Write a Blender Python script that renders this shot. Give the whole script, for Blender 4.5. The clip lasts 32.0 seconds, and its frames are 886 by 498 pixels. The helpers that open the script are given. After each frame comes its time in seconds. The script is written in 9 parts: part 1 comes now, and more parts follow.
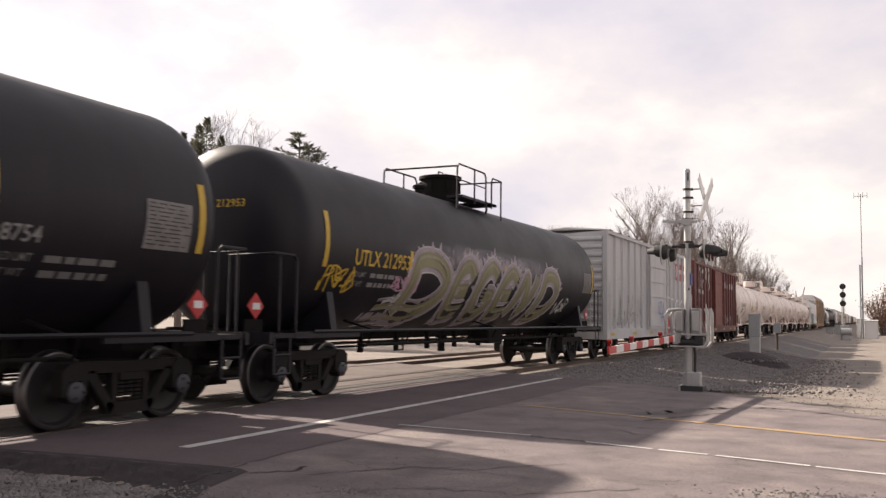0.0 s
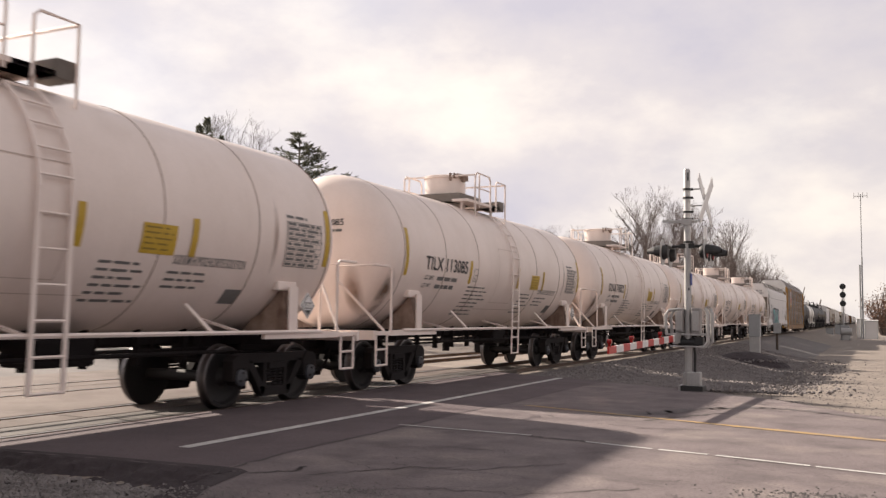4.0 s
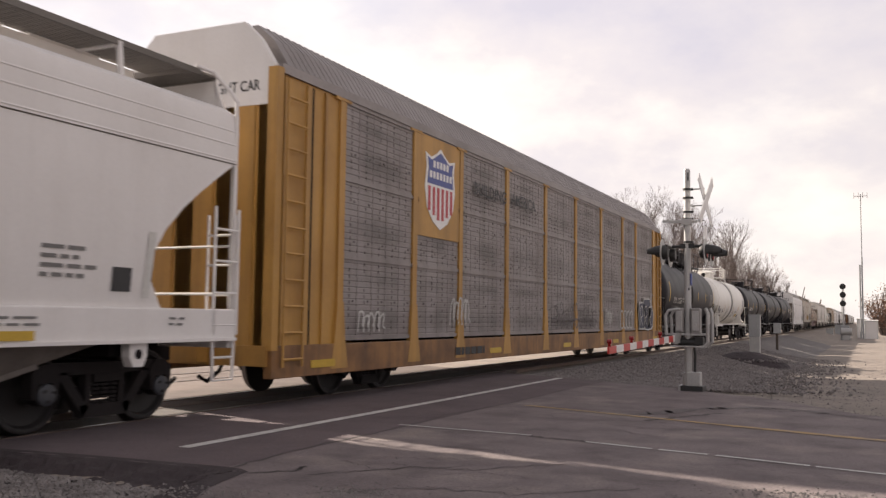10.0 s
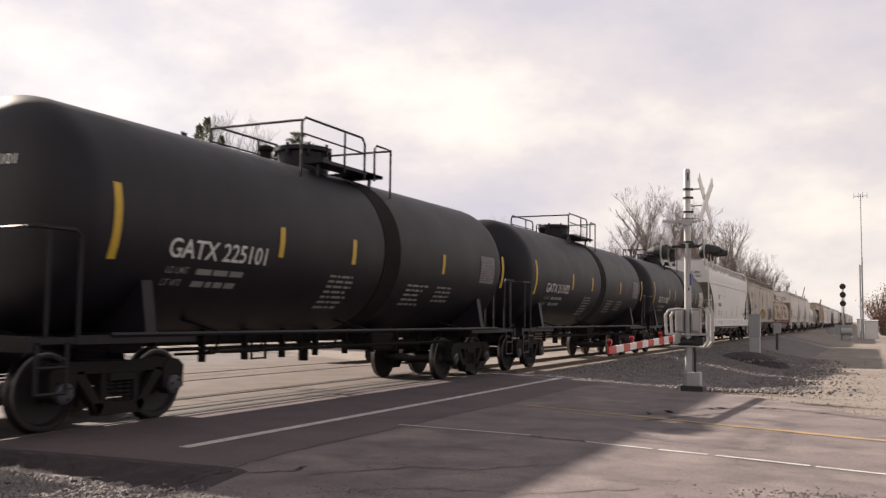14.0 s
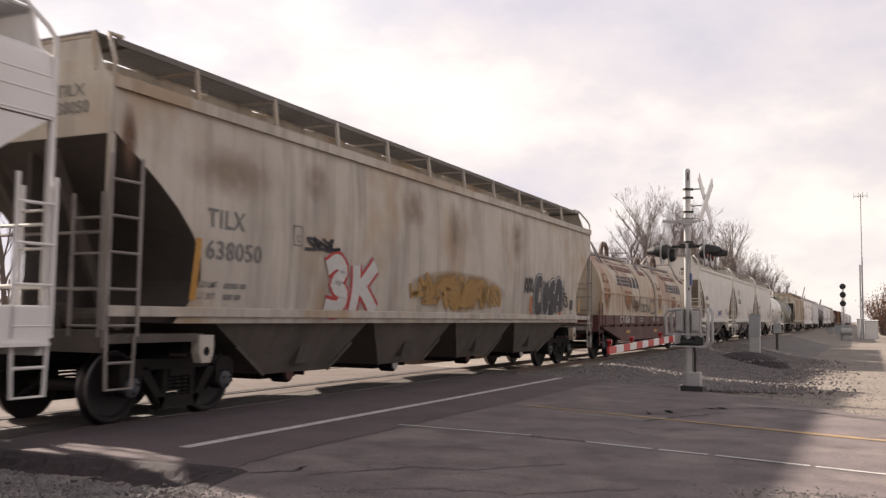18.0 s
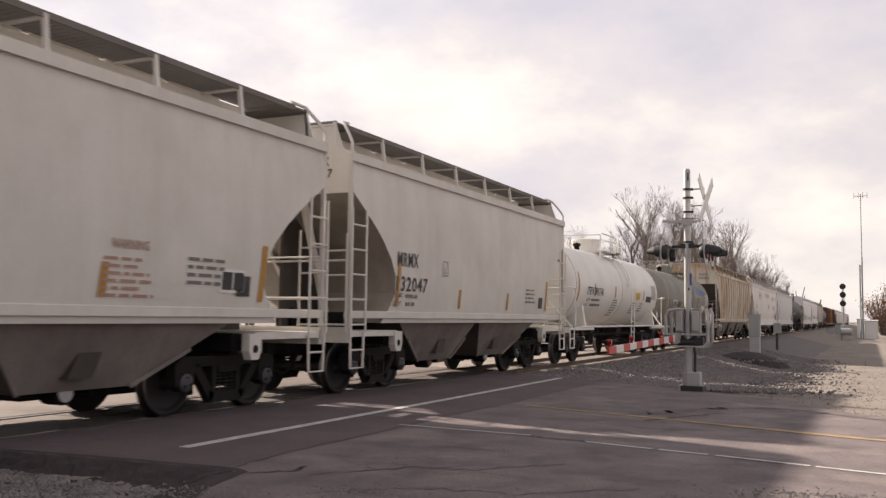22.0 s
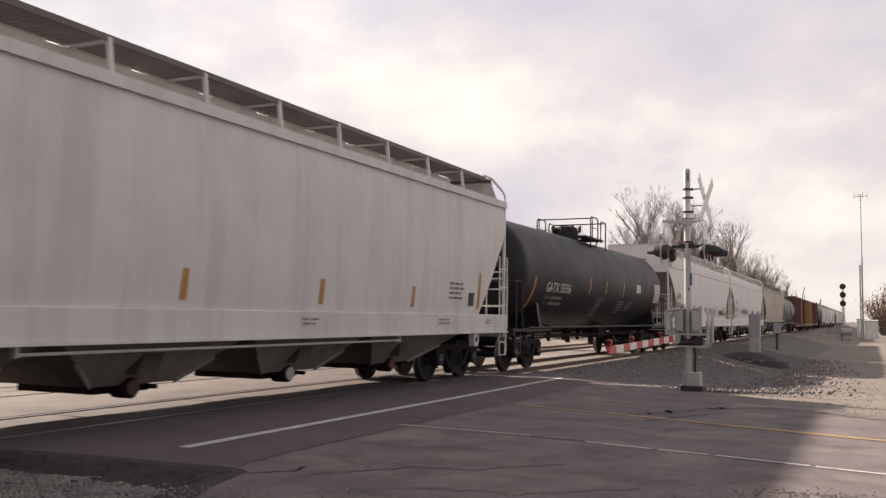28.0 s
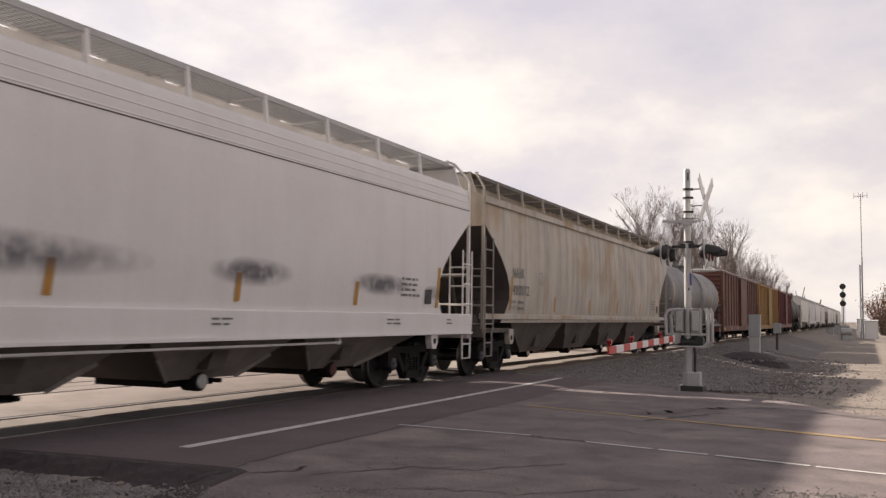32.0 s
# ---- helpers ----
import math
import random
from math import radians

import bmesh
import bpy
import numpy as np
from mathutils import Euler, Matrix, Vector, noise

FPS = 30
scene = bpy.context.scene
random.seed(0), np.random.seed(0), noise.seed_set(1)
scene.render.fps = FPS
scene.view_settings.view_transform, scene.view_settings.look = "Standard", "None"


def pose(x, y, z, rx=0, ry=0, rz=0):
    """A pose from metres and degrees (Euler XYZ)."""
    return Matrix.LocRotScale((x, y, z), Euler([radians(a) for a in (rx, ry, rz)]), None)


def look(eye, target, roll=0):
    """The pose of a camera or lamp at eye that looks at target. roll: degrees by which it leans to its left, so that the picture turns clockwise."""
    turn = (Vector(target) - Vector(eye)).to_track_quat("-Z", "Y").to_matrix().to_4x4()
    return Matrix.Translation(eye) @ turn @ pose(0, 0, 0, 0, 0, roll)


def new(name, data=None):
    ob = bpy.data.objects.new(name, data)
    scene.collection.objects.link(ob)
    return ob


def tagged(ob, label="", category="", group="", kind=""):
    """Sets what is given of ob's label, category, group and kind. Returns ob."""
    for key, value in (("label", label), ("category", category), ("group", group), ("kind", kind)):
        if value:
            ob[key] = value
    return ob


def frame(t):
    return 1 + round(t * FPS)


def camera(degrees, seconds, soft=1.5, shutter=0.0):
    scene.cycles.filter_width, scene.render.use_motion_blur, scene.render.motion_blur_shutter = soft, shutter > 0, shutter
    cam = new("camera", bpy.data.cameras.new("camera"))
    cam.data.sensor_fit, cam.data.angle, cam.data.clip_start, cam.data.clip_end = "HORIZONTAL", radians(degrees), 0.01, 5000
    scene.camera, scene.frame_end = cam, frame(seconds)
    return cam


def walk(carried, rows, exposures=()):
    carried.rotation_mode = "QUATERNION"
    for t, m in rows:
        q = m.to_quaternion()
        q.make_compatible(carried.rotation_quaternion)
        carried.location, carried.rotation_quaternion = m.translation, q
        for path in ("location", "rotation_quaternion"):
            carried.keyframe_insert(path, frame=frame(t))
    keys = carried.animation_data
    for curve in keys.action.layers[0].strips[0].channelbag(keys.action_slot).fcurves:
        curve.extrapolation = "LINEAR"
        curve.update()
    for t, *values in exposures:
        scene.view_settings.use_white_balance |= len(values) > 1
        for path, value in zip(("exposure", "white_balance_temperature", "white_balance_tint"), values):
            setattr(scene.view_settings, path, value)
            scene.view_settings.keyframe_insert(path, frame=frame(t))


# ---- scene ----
cam = camera(52.5, 32.0, soft=1.38, shutter=0.12)
EYE = (0.0, 0.0, 1.375)
YAW, PITCH = 25.26, 4.31
_d = (-math.sin(radians(YAW)) * math.cos(radians(PITCH)), math.cos(radians(YAW)) * math.cos(radians(PITCH)), math.sin(radians(PITCH)))
CAM_POSE = look(EYE, (EYE[0] + _d[0], EYE[1] + _d[1], EYE[2] + _d[2]), 0.7)
EXPOSURES = [(t, 0.9 + d, 6600.0, 13.0) for t, d in ((0.0, 0.18), (1.0, 0.12), (2.0, 0.12), (5.0, -0.06), (6.0, 0.0), (7.0, -0.04), (8.0, -0.14), (9.0, -0.08), (10.0, 0.16), (11.0, 0.32), (11.6, 0.18), (12.2, 0.04), (13.0, -0.12), (14.0, 0.0), (17.0, 0.04), (18.0, 0.13), (19.0, 0.06), (21.0, 0.04), (22.0, 0.06), (23.0, -0.12), (24.0, -0.13), (27.0, 0.0), (29.0, 0.02), (30.0, 0.1), (32.0, 0.0))]
walk(cam, [(0.0, CAM_POSE), (32.0, CAM_POSE)], EXPOSURES)

# ---- light: a hazy sun behind the train, a bright broken overcast ----
SUN_ELEV, SUN_DIR = 31.0, (-0.962, 0.272)
sun = new("sun", bpy.data.lights.new("sun", "SUN"))
sun.data.energy, sun.data.angle, sun.data.color = 5.0, radians(1.2), (1.0, 0.89, 0.76)
_c = math.cos(radians(SUN_ELEV))
sun.matrix_world = look((0, 0, 50), (-SUN_DIR[0] * _c, -SUN_DIR[1] * _c, 50 - math.sin(radians(SUN_ELEV))))

world = bpy.data.worlds.new("sky")
scene.world = world
world.use_nodes = True


def build_world():
    nt = world.node_tree
    nt.nodes.clear()
    N, L = nt.nodes.new, nt.links.new
    out, bg = N("ShaderNodeOutputWorld"), N("ShaderNodeBackground")
    sky = N("ShaderNodeTexSky")
    sky.sky_type, sky.sun_disc = "NISHITA", False
    sky.sun_elevation, sky.sun_rotation = radians(SUN_ELEV), math.atan2(SUN_DIR[0], SUN_DIR[1])
    tc, mp = N("ShaderNodeTexCoord"), N("ShaderNodeMapping")
    mp.inputs["Scale"].default_value = (1.0, 1.0, 1.9)
    mp.inputs["Location"].default_value = (3.1, 1.7, 0.4)
    n1, n2 = N("ShaderNodeTexNoise"), N("ShaderNodeTexNoise")
    n1.inputs["Scale"].default_value, n1.inputs["Detail"].default_value, n1.inputs["Roughness"].default_value = 2.6, 8, 0.56
    n2.inputs["Scale"].default_value, n2.inputs["Detail"].default_value, n2.inputs["Roughness"].default_value = 1.4, 5, 0.5
    L(tc.outputs["Generated"], mp.inputs["Vector"])
    L(mp.outputs["Vector"], n1.inputs["Vector"]), L(tc.outputs["Generated"], n2.inputs["Vector"])
    # brightest round the hidden sun, darkest at right angles to it; unseen sky kept bright opposite and dimmed overhead
    # to balance the fill
    dot, span, glow = N("ShaderNodeVectorMath"), N("ShaderNodeMapRange"), N("ShaderNodeValToRGB")
    dot.operation = "DOT_PRODUCT"
    dot.inputs[1].default_value = (SUN_DIR[0], SUN_DIR[1], 0.6)
    span.inputs["From Min"].default_value, span.inputs["From Max"].default_value = -1.0, 1.0
    glow.color_ramp.interpolation = "EASE"
    for e, (p, v) in zip((glow.color_ramp.elements[0], glow.color_ramp.elements[1], glow.color_ramp.elements.new(0.58)), ((0.0, 0.93), (0.85, 1.0), (0.58, 0.89))):
        e.position, e.color = p, (v, v, v, 1)
    L(tc.outputs["Generated"], dot.inputs[0]), L(dot.outputs["Value"], span.inputs["Value"]), L(span.outputs["Result"], glow.inputs["Fac"])
    sep, high, both = N("ShaderNodeSeparateXYZ"), N("ShaderNodeMapRange"), N("ShaderNodeMath")
    for k, v in (("From Min", 0.35), ("From Max", 0.95), ("To Min", 1.0), ("To Max", 0.62)):
        high.inputs[k].default_value = v
    both.operation = "MULTIPLY"
    L(tc.outputs["Generated"], sep.inputs[0]), L(sep.outputs["Z"], high.inputs["Value"])
    L(glow.outputs["Color"], both.inputs[0]), L(high.outputs["Result"], both.inputs[1])
    shade = N("ShaderNodeValToRGB")
    el = shade.color_ramp.elements
    el[0].position, el[0].color = 0.36, (0.385, 0.372, 0.412, 1)
    el[1].position, el[1].color = 0.64, (0.62, 0.575, 0.52, 1)
    m = shade.color_ramp.elements.new(0.5)
    m.color = (0.465, 0.438, 0.440, 1)
    L(n1.outputs["Fac"], shade.inputs["Fac"])
    cover = N("ShaderNodeMapRange")
    for k, v in (("From Min", 0.3), ("From Max", 0.55), ("To Min", 0.72), ("To Max", 1.0)):
        cover.inputs[k].default_value = v
    L(n2.outputs["Fac"], cover.inputs["Value"])
    dim = N("ShaderNodeVectorMath")
    dim.operation = "SCALE"
    dim.inputs["Scale"].default_value = 0.09
    L(sky.outputs["Color"], dim.inputs[0])
    mix = N("ShaderNodeMixRGB")
    L(cover.outputs["Result"], mix.inputs["Fac"])
    L(dim.outputs["Vector"], mix.inputs["Color1"]), L(shade.outputs["Color"], mix.inputs["Color2"])
    L(mix.outputs["Color"], bg.inputs["Color"])
    L(both.outputs["Value"], bg.inputs["Strength"])
    L(bg.outputs["Background"], out.inputs["Surface"])


build_world()


# ---- materials ----
def material(name, base, rough=0.6, metal=0.0, dirt=None, dirt_amount=0.4, streak=0.0, streak_colour=None, scale=1.0, bump=0.15,
             speckle=0.08, blotch=None, blotch_amount=0.0, spec=0.5, bump_scale=1.0):
    """Paint, stone or metal: base colour, broad dirt, streaks that run down, fine speckle and relief."""
    ma = bpy.data.materials.new(name)
    ma.use_nodes = True
    nt = ma.node_tree
    N, L = nt.nodes.new, nt.links.new
    bsdf = nt.nodes["Principled BSDF"]
    bsdf.inputs["Metallic"].default_value = metal
    bsdf.inputs["Specular IOR Level"].default_value = spec
    tc, info, add, mul = N("ShaderNodeTexCoord"), N("ShaderNodeObjectInfo"), N("ShaderNodeVectorMath"), N("ShaderNodeMath")
    mul.operation = "MULTIPLY"
    mul.inputs[1].default_value = 37.0
    L(info.outputs["Random"], mul.inputs[0])
    L(tc.outputs["Object"], add.inputs[0]), L(mul.outputs[0], add.inputs[1])

    def noise_at(size, detail, stretch=(1, 1, 1), rough_=0.6):
        mp, n = N("ShaderNodeMapping"), N("ShaderNodeTexNoise")
        mp.inputs["Scale"].default_value = stretch
        L(add.outputs[0], mp.inputs["Vector"]), L(mp.outputs["Vector"], n.inputs["Vector"])
        n.inputs["Scale"].default_value, n.inputs["Detail"].default_value, n.inputs["Roughness"].default_value = size, detail, rough_
        return n.outputs["Fac"]

    def ramp(fac, lo, hi, top):
        r = N("ShaderNodeMapRange")
        r.inputs["From Min"].default_value, r.inputs["From Max"].default_value = lo, hi
        r.inputs["To Min"].default_value, r.inputs["To Max"].default_value = 0.0, top
        L(fac, r.inputs["Value"])
        return r.outputs["Result"]

    def mixed(fac, a, b):
        x = N("ShaderNodeMixRGB")
        L(fac, x.inputs["Fac"])
        if isinstance(a, tuple):
            x.inputs["Color1"].default_value = (*a, 1)
        else:
            L(a, x.inputs["Color1"])
        x.inputs["Color2"].default_value = (*b, 1)
        return x.outputs["Color"]

    colour = base
    if dirt is None:
        dirt = tuple(c * 0.55 for c in base)
    broad = noise_at(0.9 * scale, 5)
    colour = mixed(ramp(broad, 0.4, 0.72, dirt_amount), colour, dirt)
    if streak > 0:
        s = noise_at(1.0 * scale, 4, (3.0, 3.0, 0.22))
        colour = mixed(ramp(s, 0.46, 0.70, streak), colour, streak_colour or dirt)
    if blotch:
        b = noise_at(0.55 * scale, 3, (1, 1, 0.8))
        colour = mixed(ramp(b, 0.52, 0.68, blotch_amount), colour, blotch)
    fine = noise_at(22 * scale, 3)
    colour = mixed(ramp(fine, 0.42, 0.75, speckle * 4), colour, tuple(c * 0.45 for c in base))
    L(colour, bsdf.inputs["Base Color"])
    rr = N("ShaderNodeMapRange")
    rr.inputs["To Min"].default_value, rr.inputs["To Max"].default_value = max(0.05, rough - 0.12), min(1.0, rough + 0.15)
    L(broad, rr.inputs["Value"]), L(rr.outputs["Result"], bsdf.inputs["Roughness"])
    if bump > 0:
        bp = N("ShaderNodeBump")
        bp.inputs["Strength"].default_value, bp.inputs["Distance"].default_value = bump, 0.01
        L(noise_at(9 * scale * bump_scale, 6), bp.inputs["Height"]), L(bp.outputs["Normal"], bsdf.inputs["Normal"])
    return ma


def plain(name, base, rough=0.6, metal=0.0):
    ma = bpy.data.materials.new(name)
    ma.use_nodes = True
    b = ma.node_tree.nodes["Principled BSDF"]
    b.inputs["Base Color"].default_value = (*base, 1)
    b.inputs["Roughness"].default_value, b.inputs["Metallic"].default_value = rough, metal
    return ma


def soft(name, base, strength=0.9, size=3.0, spread=(0, 2, 2)):
    """Thin sprayed or stained film: dense in the middle, fading out in patches."""
    ma = bpy.data.materials.new(name)
    ma.use_nodes = True
    nt = ma.node_tree
    N, L = nt.nodes.new, nt.links.new
    bsdf, out = nt.nodes["Principled BSDF"], nt.nodes["Material Output"]
    bsdf.inputs["Base Color"].default_value, bsdf.inputs["Roughness"].default_value = (*base, 1), 0.7
    tc, mp, ln, n = N("ShaderNodeTexCoord"), N("ShaderNodeMapping"), N("ShaderNodeVectorMath"), N("ShaderNodeTexNoise")
    mp.inputs["Location"].default_value, mp.inputs["Scale"].default_value = tuple(-k / 2 for k in spread), spread
    ln.operation = "LENGTH"
    L(tc.outputs["Generated"], mp.inputs["Vector"]), L(mp.outputs["Vector"], ln.inputs[0])
    n.inputs["Scale"].default_value, n.inputs["Detail"].default_value = size, 5
    L(tc.outputs["Object"], n.inputs["Vector"])
    fall, rough, mul = N("ShaderNodeMapRange"), N("ShaderNodeMapRange"), N("ShaderNodeMath")
    for k, v in (("From Min", 1.0), ("From Max", 0.25), ("To Min", 0.0), ("To Max", strength)):
        fall.inputs[k].default_value = v
    for k, v in (("From Min", 0.32), ("From Max", 0.55), ("To Min", 0.25), ("To Max", 1.0)):
        rough.inputs[k].default_value = v
    L(ln.outputs["Value"], fall.inputs["Value"]), L(n.outputs["Fac"], rough.inputs["Value"])
    mul.operation = "MULTIPLY"
    L(fall.outputs["Result"], mul.inputs[0]), L(rough.outputs["Result"], mul.inputs[1])
    tr, mix = N("ShaderNodeBsdfTransparent"), N("ShaderNodeMixShader")
    L(mul.outputs["Value"], mix.inputs["Fac"]), L(tr.outputs[0], mix.inputs[1]), L(bsdf.outputs[0], mix.inputs[2]), L(mix.outputs[0], out.inputs["Surface"])
    return ma


RUST = (0.17, 0.075, 0.035)
M = {}
M["black"] = material("black_tank_paint", (0.00704, 0.00576, 0.0102), 0.5, dirt=(0.0176, 0.0156, 0.02), dirt_amount=0.35, streak=0.3, streak_colour=(0.0208, 0.0176, 0.0208), bump=0.05, spec=0.3)
M["cream"] = material("cream_tank_paint", (0.80, 0.693, 0.64), 0.42, dirt=(0.62, 0.52, 0.46), dirt_amount=0.35, streak=0.07, streak_colour=(0.42, 0.31, 0.23), bump=0.03, speckle=0.015)
M["grime_thin"] = material("faint_grimy_lap", (0.60, 0.50, 0.44), 0.7, dirt=(0.42, 0.33, 0.28), dirt_amount=0.6, bump=0)
M["grime_line"] = material("grimy_weld_line", (0.40, 0.31, 0.26), 0.7, dirt=(0.20, 0.15, 0.12), dirt_amount=0.7, scale=2, bump=0.05)
# rust stain, dark enough to include the shadow on the saddle webs
M["rusty_web"] = material("rust_and_shade_cream", (0.40, 0.29, 0.23), 0.7, dirt=(0.11, 0.055, 0.035), dirt_amount=0.85, scale=2.5, bump=0.1, streak=0.6, streak_colour=(0.10, 0.045, 0.03))
M["white_tank"] = material("white_tank_paint", (0.74, 0.72, 0.68), 0.45, dirt=(0.55, 0.52, 0.48), dirt_amount=0.3, streak=0.08, streak_colour=(0.42, 0.38, 0.33), bump=0.05, speckle=0.02)
M["olive_tank"] = material("grey_green_tank_paint", (0.25, 0.24, 0.205), 0.62, spec=0.35, dirt=(0.15, 0.14, 0.12), dirt_amount=0.4, streak=0.3, bump=0.05, speckle=0.03)
M["grey_tank"] = material("dark_grey_tank_paint", (0.16, 0.16, 0.165), 0.5, dirt=(0.07, 0.06, 0.055), dirt_amount=0.6, streak=0.4, bump=0.05)
M["white_hop"] = material("white_hopper_paint", (0.696, 0.672, 0.658), 0.55, dirt=(0.564, 0.536, 0.512), dirt_amount=0.35, streak=0.10, streak_colour=(0.395, 0.357, 0.329), bump=0.03, speckle=0.02)
M["grey_hop"] = material("light_grey_hopper_paint", (0.60, 0.59, 0.585), 0.55, dirt=(0.46, 0.44, 0.425), dirt_amount=0.4, streak=0.38, streak_colour=(0.33, 0.31, 0.31), bump=0.04, speckle=0.02)
M["cream_hop"] = material("cream_grey_hopper_paint", (0.64, 0.612, 0.568), 0.55, dirt=(0.46, 0.43, 0.385), dirt_amount=0.45, streak=0.12, streak_colour=(0.36, 0.30, 0.23), bump=0.04, speckle=0.02)
M["stain_hop"] = material("orange_stained_white_paint", (0.70, 0.675, 0.65), 0.55, dirt=(0.58, 0.54, 0.51), dirt_amount=0.35, streak=0.08, streak_colour=(0.40, 0.35, 0.31), bump=0.03, speckle=0.02, blotch=(0.60, 0.44, 0.31), blotch_amount=0.35)
M["tan_hop"] = material("weathered_tan_hopper_paint", (0.475, 0.431, 0.374), 0.6, dirt=(0.264, 0.233, 0.198), dirt_amount=0.5, streak=0.55, streak_colour=(0.176, 0.154, 0.132), bump=0.08, speckle=0.03, blotch=(0.317, 0.194, 0.0792), blotch_amount=0.6)
M["rust_hop"] = material("rust_streaked_hopper_paint", (0.60, 0.555, 0.48), 0.6, dirt=(0.36, 0.25, 0.15), dirt_amount=0.6, streak=0.9, streak_colour=(0.30, 0.155, 0.06), bump=0.08, speckle=0.04, blotch=(0.36, 0.19, 0.075), blotch_amount=0.8)
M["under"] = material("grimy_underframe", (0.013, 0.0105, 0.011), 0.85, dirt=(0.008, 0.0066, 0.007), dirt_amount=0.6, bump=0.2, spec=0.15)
M["grating"] = material("dull_steel_grating", (0.16, 0.145, 0.13), 0.7, dirt=(0.08, 0.07, 0.06), dirt_amount=0.6, bump=0.05)
M["bay_grime"] = material("grimy_hopper_bay", (0.11, 0.092, 0.080), 0.8, dirt=(0.045, 0.038, 0.032), dirt_amount=0.7, streak=0.4, bump=0.12)
M["box_white"] = material("white_boxcar_paint", (0.50, 0.50, 0.51), 0.55, dirt=(0.36, 0.35, 0.35), dirt_amount=0.3, streak=0.35, streak_colour=(0.30, 0.27, 0.25), bump=0.06, speckle=0.03)
M["box_red"] = material("oxide_red_boxcar_paint", (0.115, 0.019, 0.018), 0.55, dirt=(0.05, 0.016, 0.016), dirt_amount=0.5, streak=0.35, streak_colour=(0.05, 0.02, 0.018), bump=0.06, speckle=0.04)
M["door_red"] = material("faded_red_door_paint", (0.19, 0.042, 0.028), 0.6, dirt=(0.10, 0.027, 0.021), dirt_amount=0.5, streak=0.3, bump=0.06, speckle=0.04)
M["box_brown"] = material("brown_boxcar_paint", (0.13, 0.045, 0.03), 0.6, dirt=(0.06, 0.03, 0.025), dirt_amount=0.5, streak=0.4, bump=0.06)
M["box_yellow"] = material("yellow_boxcar_paint", (0.28, 0.16, 0.05), 0.6, dirt=(0.2, 0.12, 0.04), dirt_amount=0.5, streak=0.4, bump=0.06)
M["rack_yellow"] = material("autorack_yellow_paint", (0.45, 0.245, 0.055), 0.55, dirt=(0.25, 0.125, 0.04), dirt_amount=0.5, streak=0.45, streak_colour=(0.13, 0.075, 0.03), bump=0.05, speckle=0.04)
M["rack_sill"] = material("grimy_yellow_sill_paint", (0.27, 0.13, 0.042), 0.6, dirt=(0.085, 0.045, 0.028), dirt_amount=0.8, streak=0.6, streak_colour=(0.07, 0.045, 0.03), scale=1.6, bump=0.06, speckle=0.06)
M["rack_panel"] = material("galvanised_rack_panel", (0.285, 0.256, 0.250), 0.6, metal=0.15, dirt=(0.17, 0.148, 0.142), dirt_amount=0.6, streak=0.35, streak_colour=(0.10, 0.09, 0.08), bump=0.08, speckle=0.05)
M["g_navy"] = material("navy_spray_paint", (0.030, 0.032, 0.062), 0.6, bump=0, dirt=(0.06, 0.06, 0.09), dirt_amount=0.6, scale=2)
M["rack_roof"] = material("galvanised_rack_roof", (0.29, 0.262, 0.256), 0.55, metal=0.25, dirt=(0.16, 0.145, 0.14), dirt_amount=0.5, bump=0.05)
M["rack_tag"] = material("faded_black_spray", (0.115, 0.10, 0.10), 0.7, dirt=(0.2, 0.18, 0.175), dirt_amount=0.8, scale=4, bump=0)
M["rack_hole"] = plain("dark_perforation", (0.065, 0.055, 0.053), 0.8)
M["bail"] = material("rusty_lifting_bail", (0.085, 0.045, 0.035), 0.7, dirt=(0.24, 0.22, 0.20), dirt_amount=0.5, scale=3, bump=0.1)
M["hood"] = material("rusting_cream_hood", (0.44, 0.385, 0.31), 0.55, dirt=(0.28, 0.21, 0.14), dirt_amount=0.55, streak=0.7, streak_colour=(0.33, 0.18, 0.08), bump=0.06, speckle=0.03, blotch=(0.26, 0.115, 0.05), blotch_amount=0.85)
M["coil_brown"] = material("oxide_brown_deck", (0.085, 0.022, 0.018), 0.6, dirt=(0.04, 0.02, 0.018), dirt_amount=0.5, streak=0.3, bump=0.08)
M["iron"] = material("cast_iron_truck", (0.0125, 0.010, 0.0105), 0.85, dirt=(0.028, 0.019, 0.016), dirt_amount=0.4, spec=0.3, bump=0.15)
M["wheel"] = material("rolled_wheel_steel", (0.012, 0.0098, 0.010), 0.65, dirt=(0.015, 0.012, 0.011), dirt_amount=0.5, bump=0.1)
M["tread"] = plain("polished_tread_steel", (0.14, 0.13, 0.13), 0.4, 1.0)
M["cap_blue"] = plain("dull_bearing_cap", (0.045, 0.047, 0.055), 0.55)
M["ink"] = material("black_stencil_ink", (0.025, 0.025, 0.027), 0.6, bump=0, dirt=(0.12, 0.12, 0.12), dirt_amount=0.25)
M["ink_grey"] = material("faded_stencil_ink", (0.17, 0.165, 0.16), 0.6, bump=0)
M["chalk"] = material("white_stencil_paint", (0.62, 0.61, 0.58), 0.6, bump=0, dirt=(0.3, 0.28, 0.26), dirt_amount=0.5)
M["chalk_dim"] = material("dim_stencil_paint", (0.24, 0.235, 0.225), 0.6, bump=0)
M["mark_yellow"] = material("yellow_mark_paint", (0.55, 0.36, 0.03), 0.5, bump=0, dirt=(0.35, 0.2, 0.03), dirt_amount=0.4)
M["mark_orange"] = material("faded_orange_mark", (0.42, 0.21, 0.03), 0.5, bump=0, dirt=(0.3, 0.13, 0.03), dirt_amount=0.4)
M["placard_red"] = plain("red_placard", (0.45, 0.03, 0.03), 0.5)
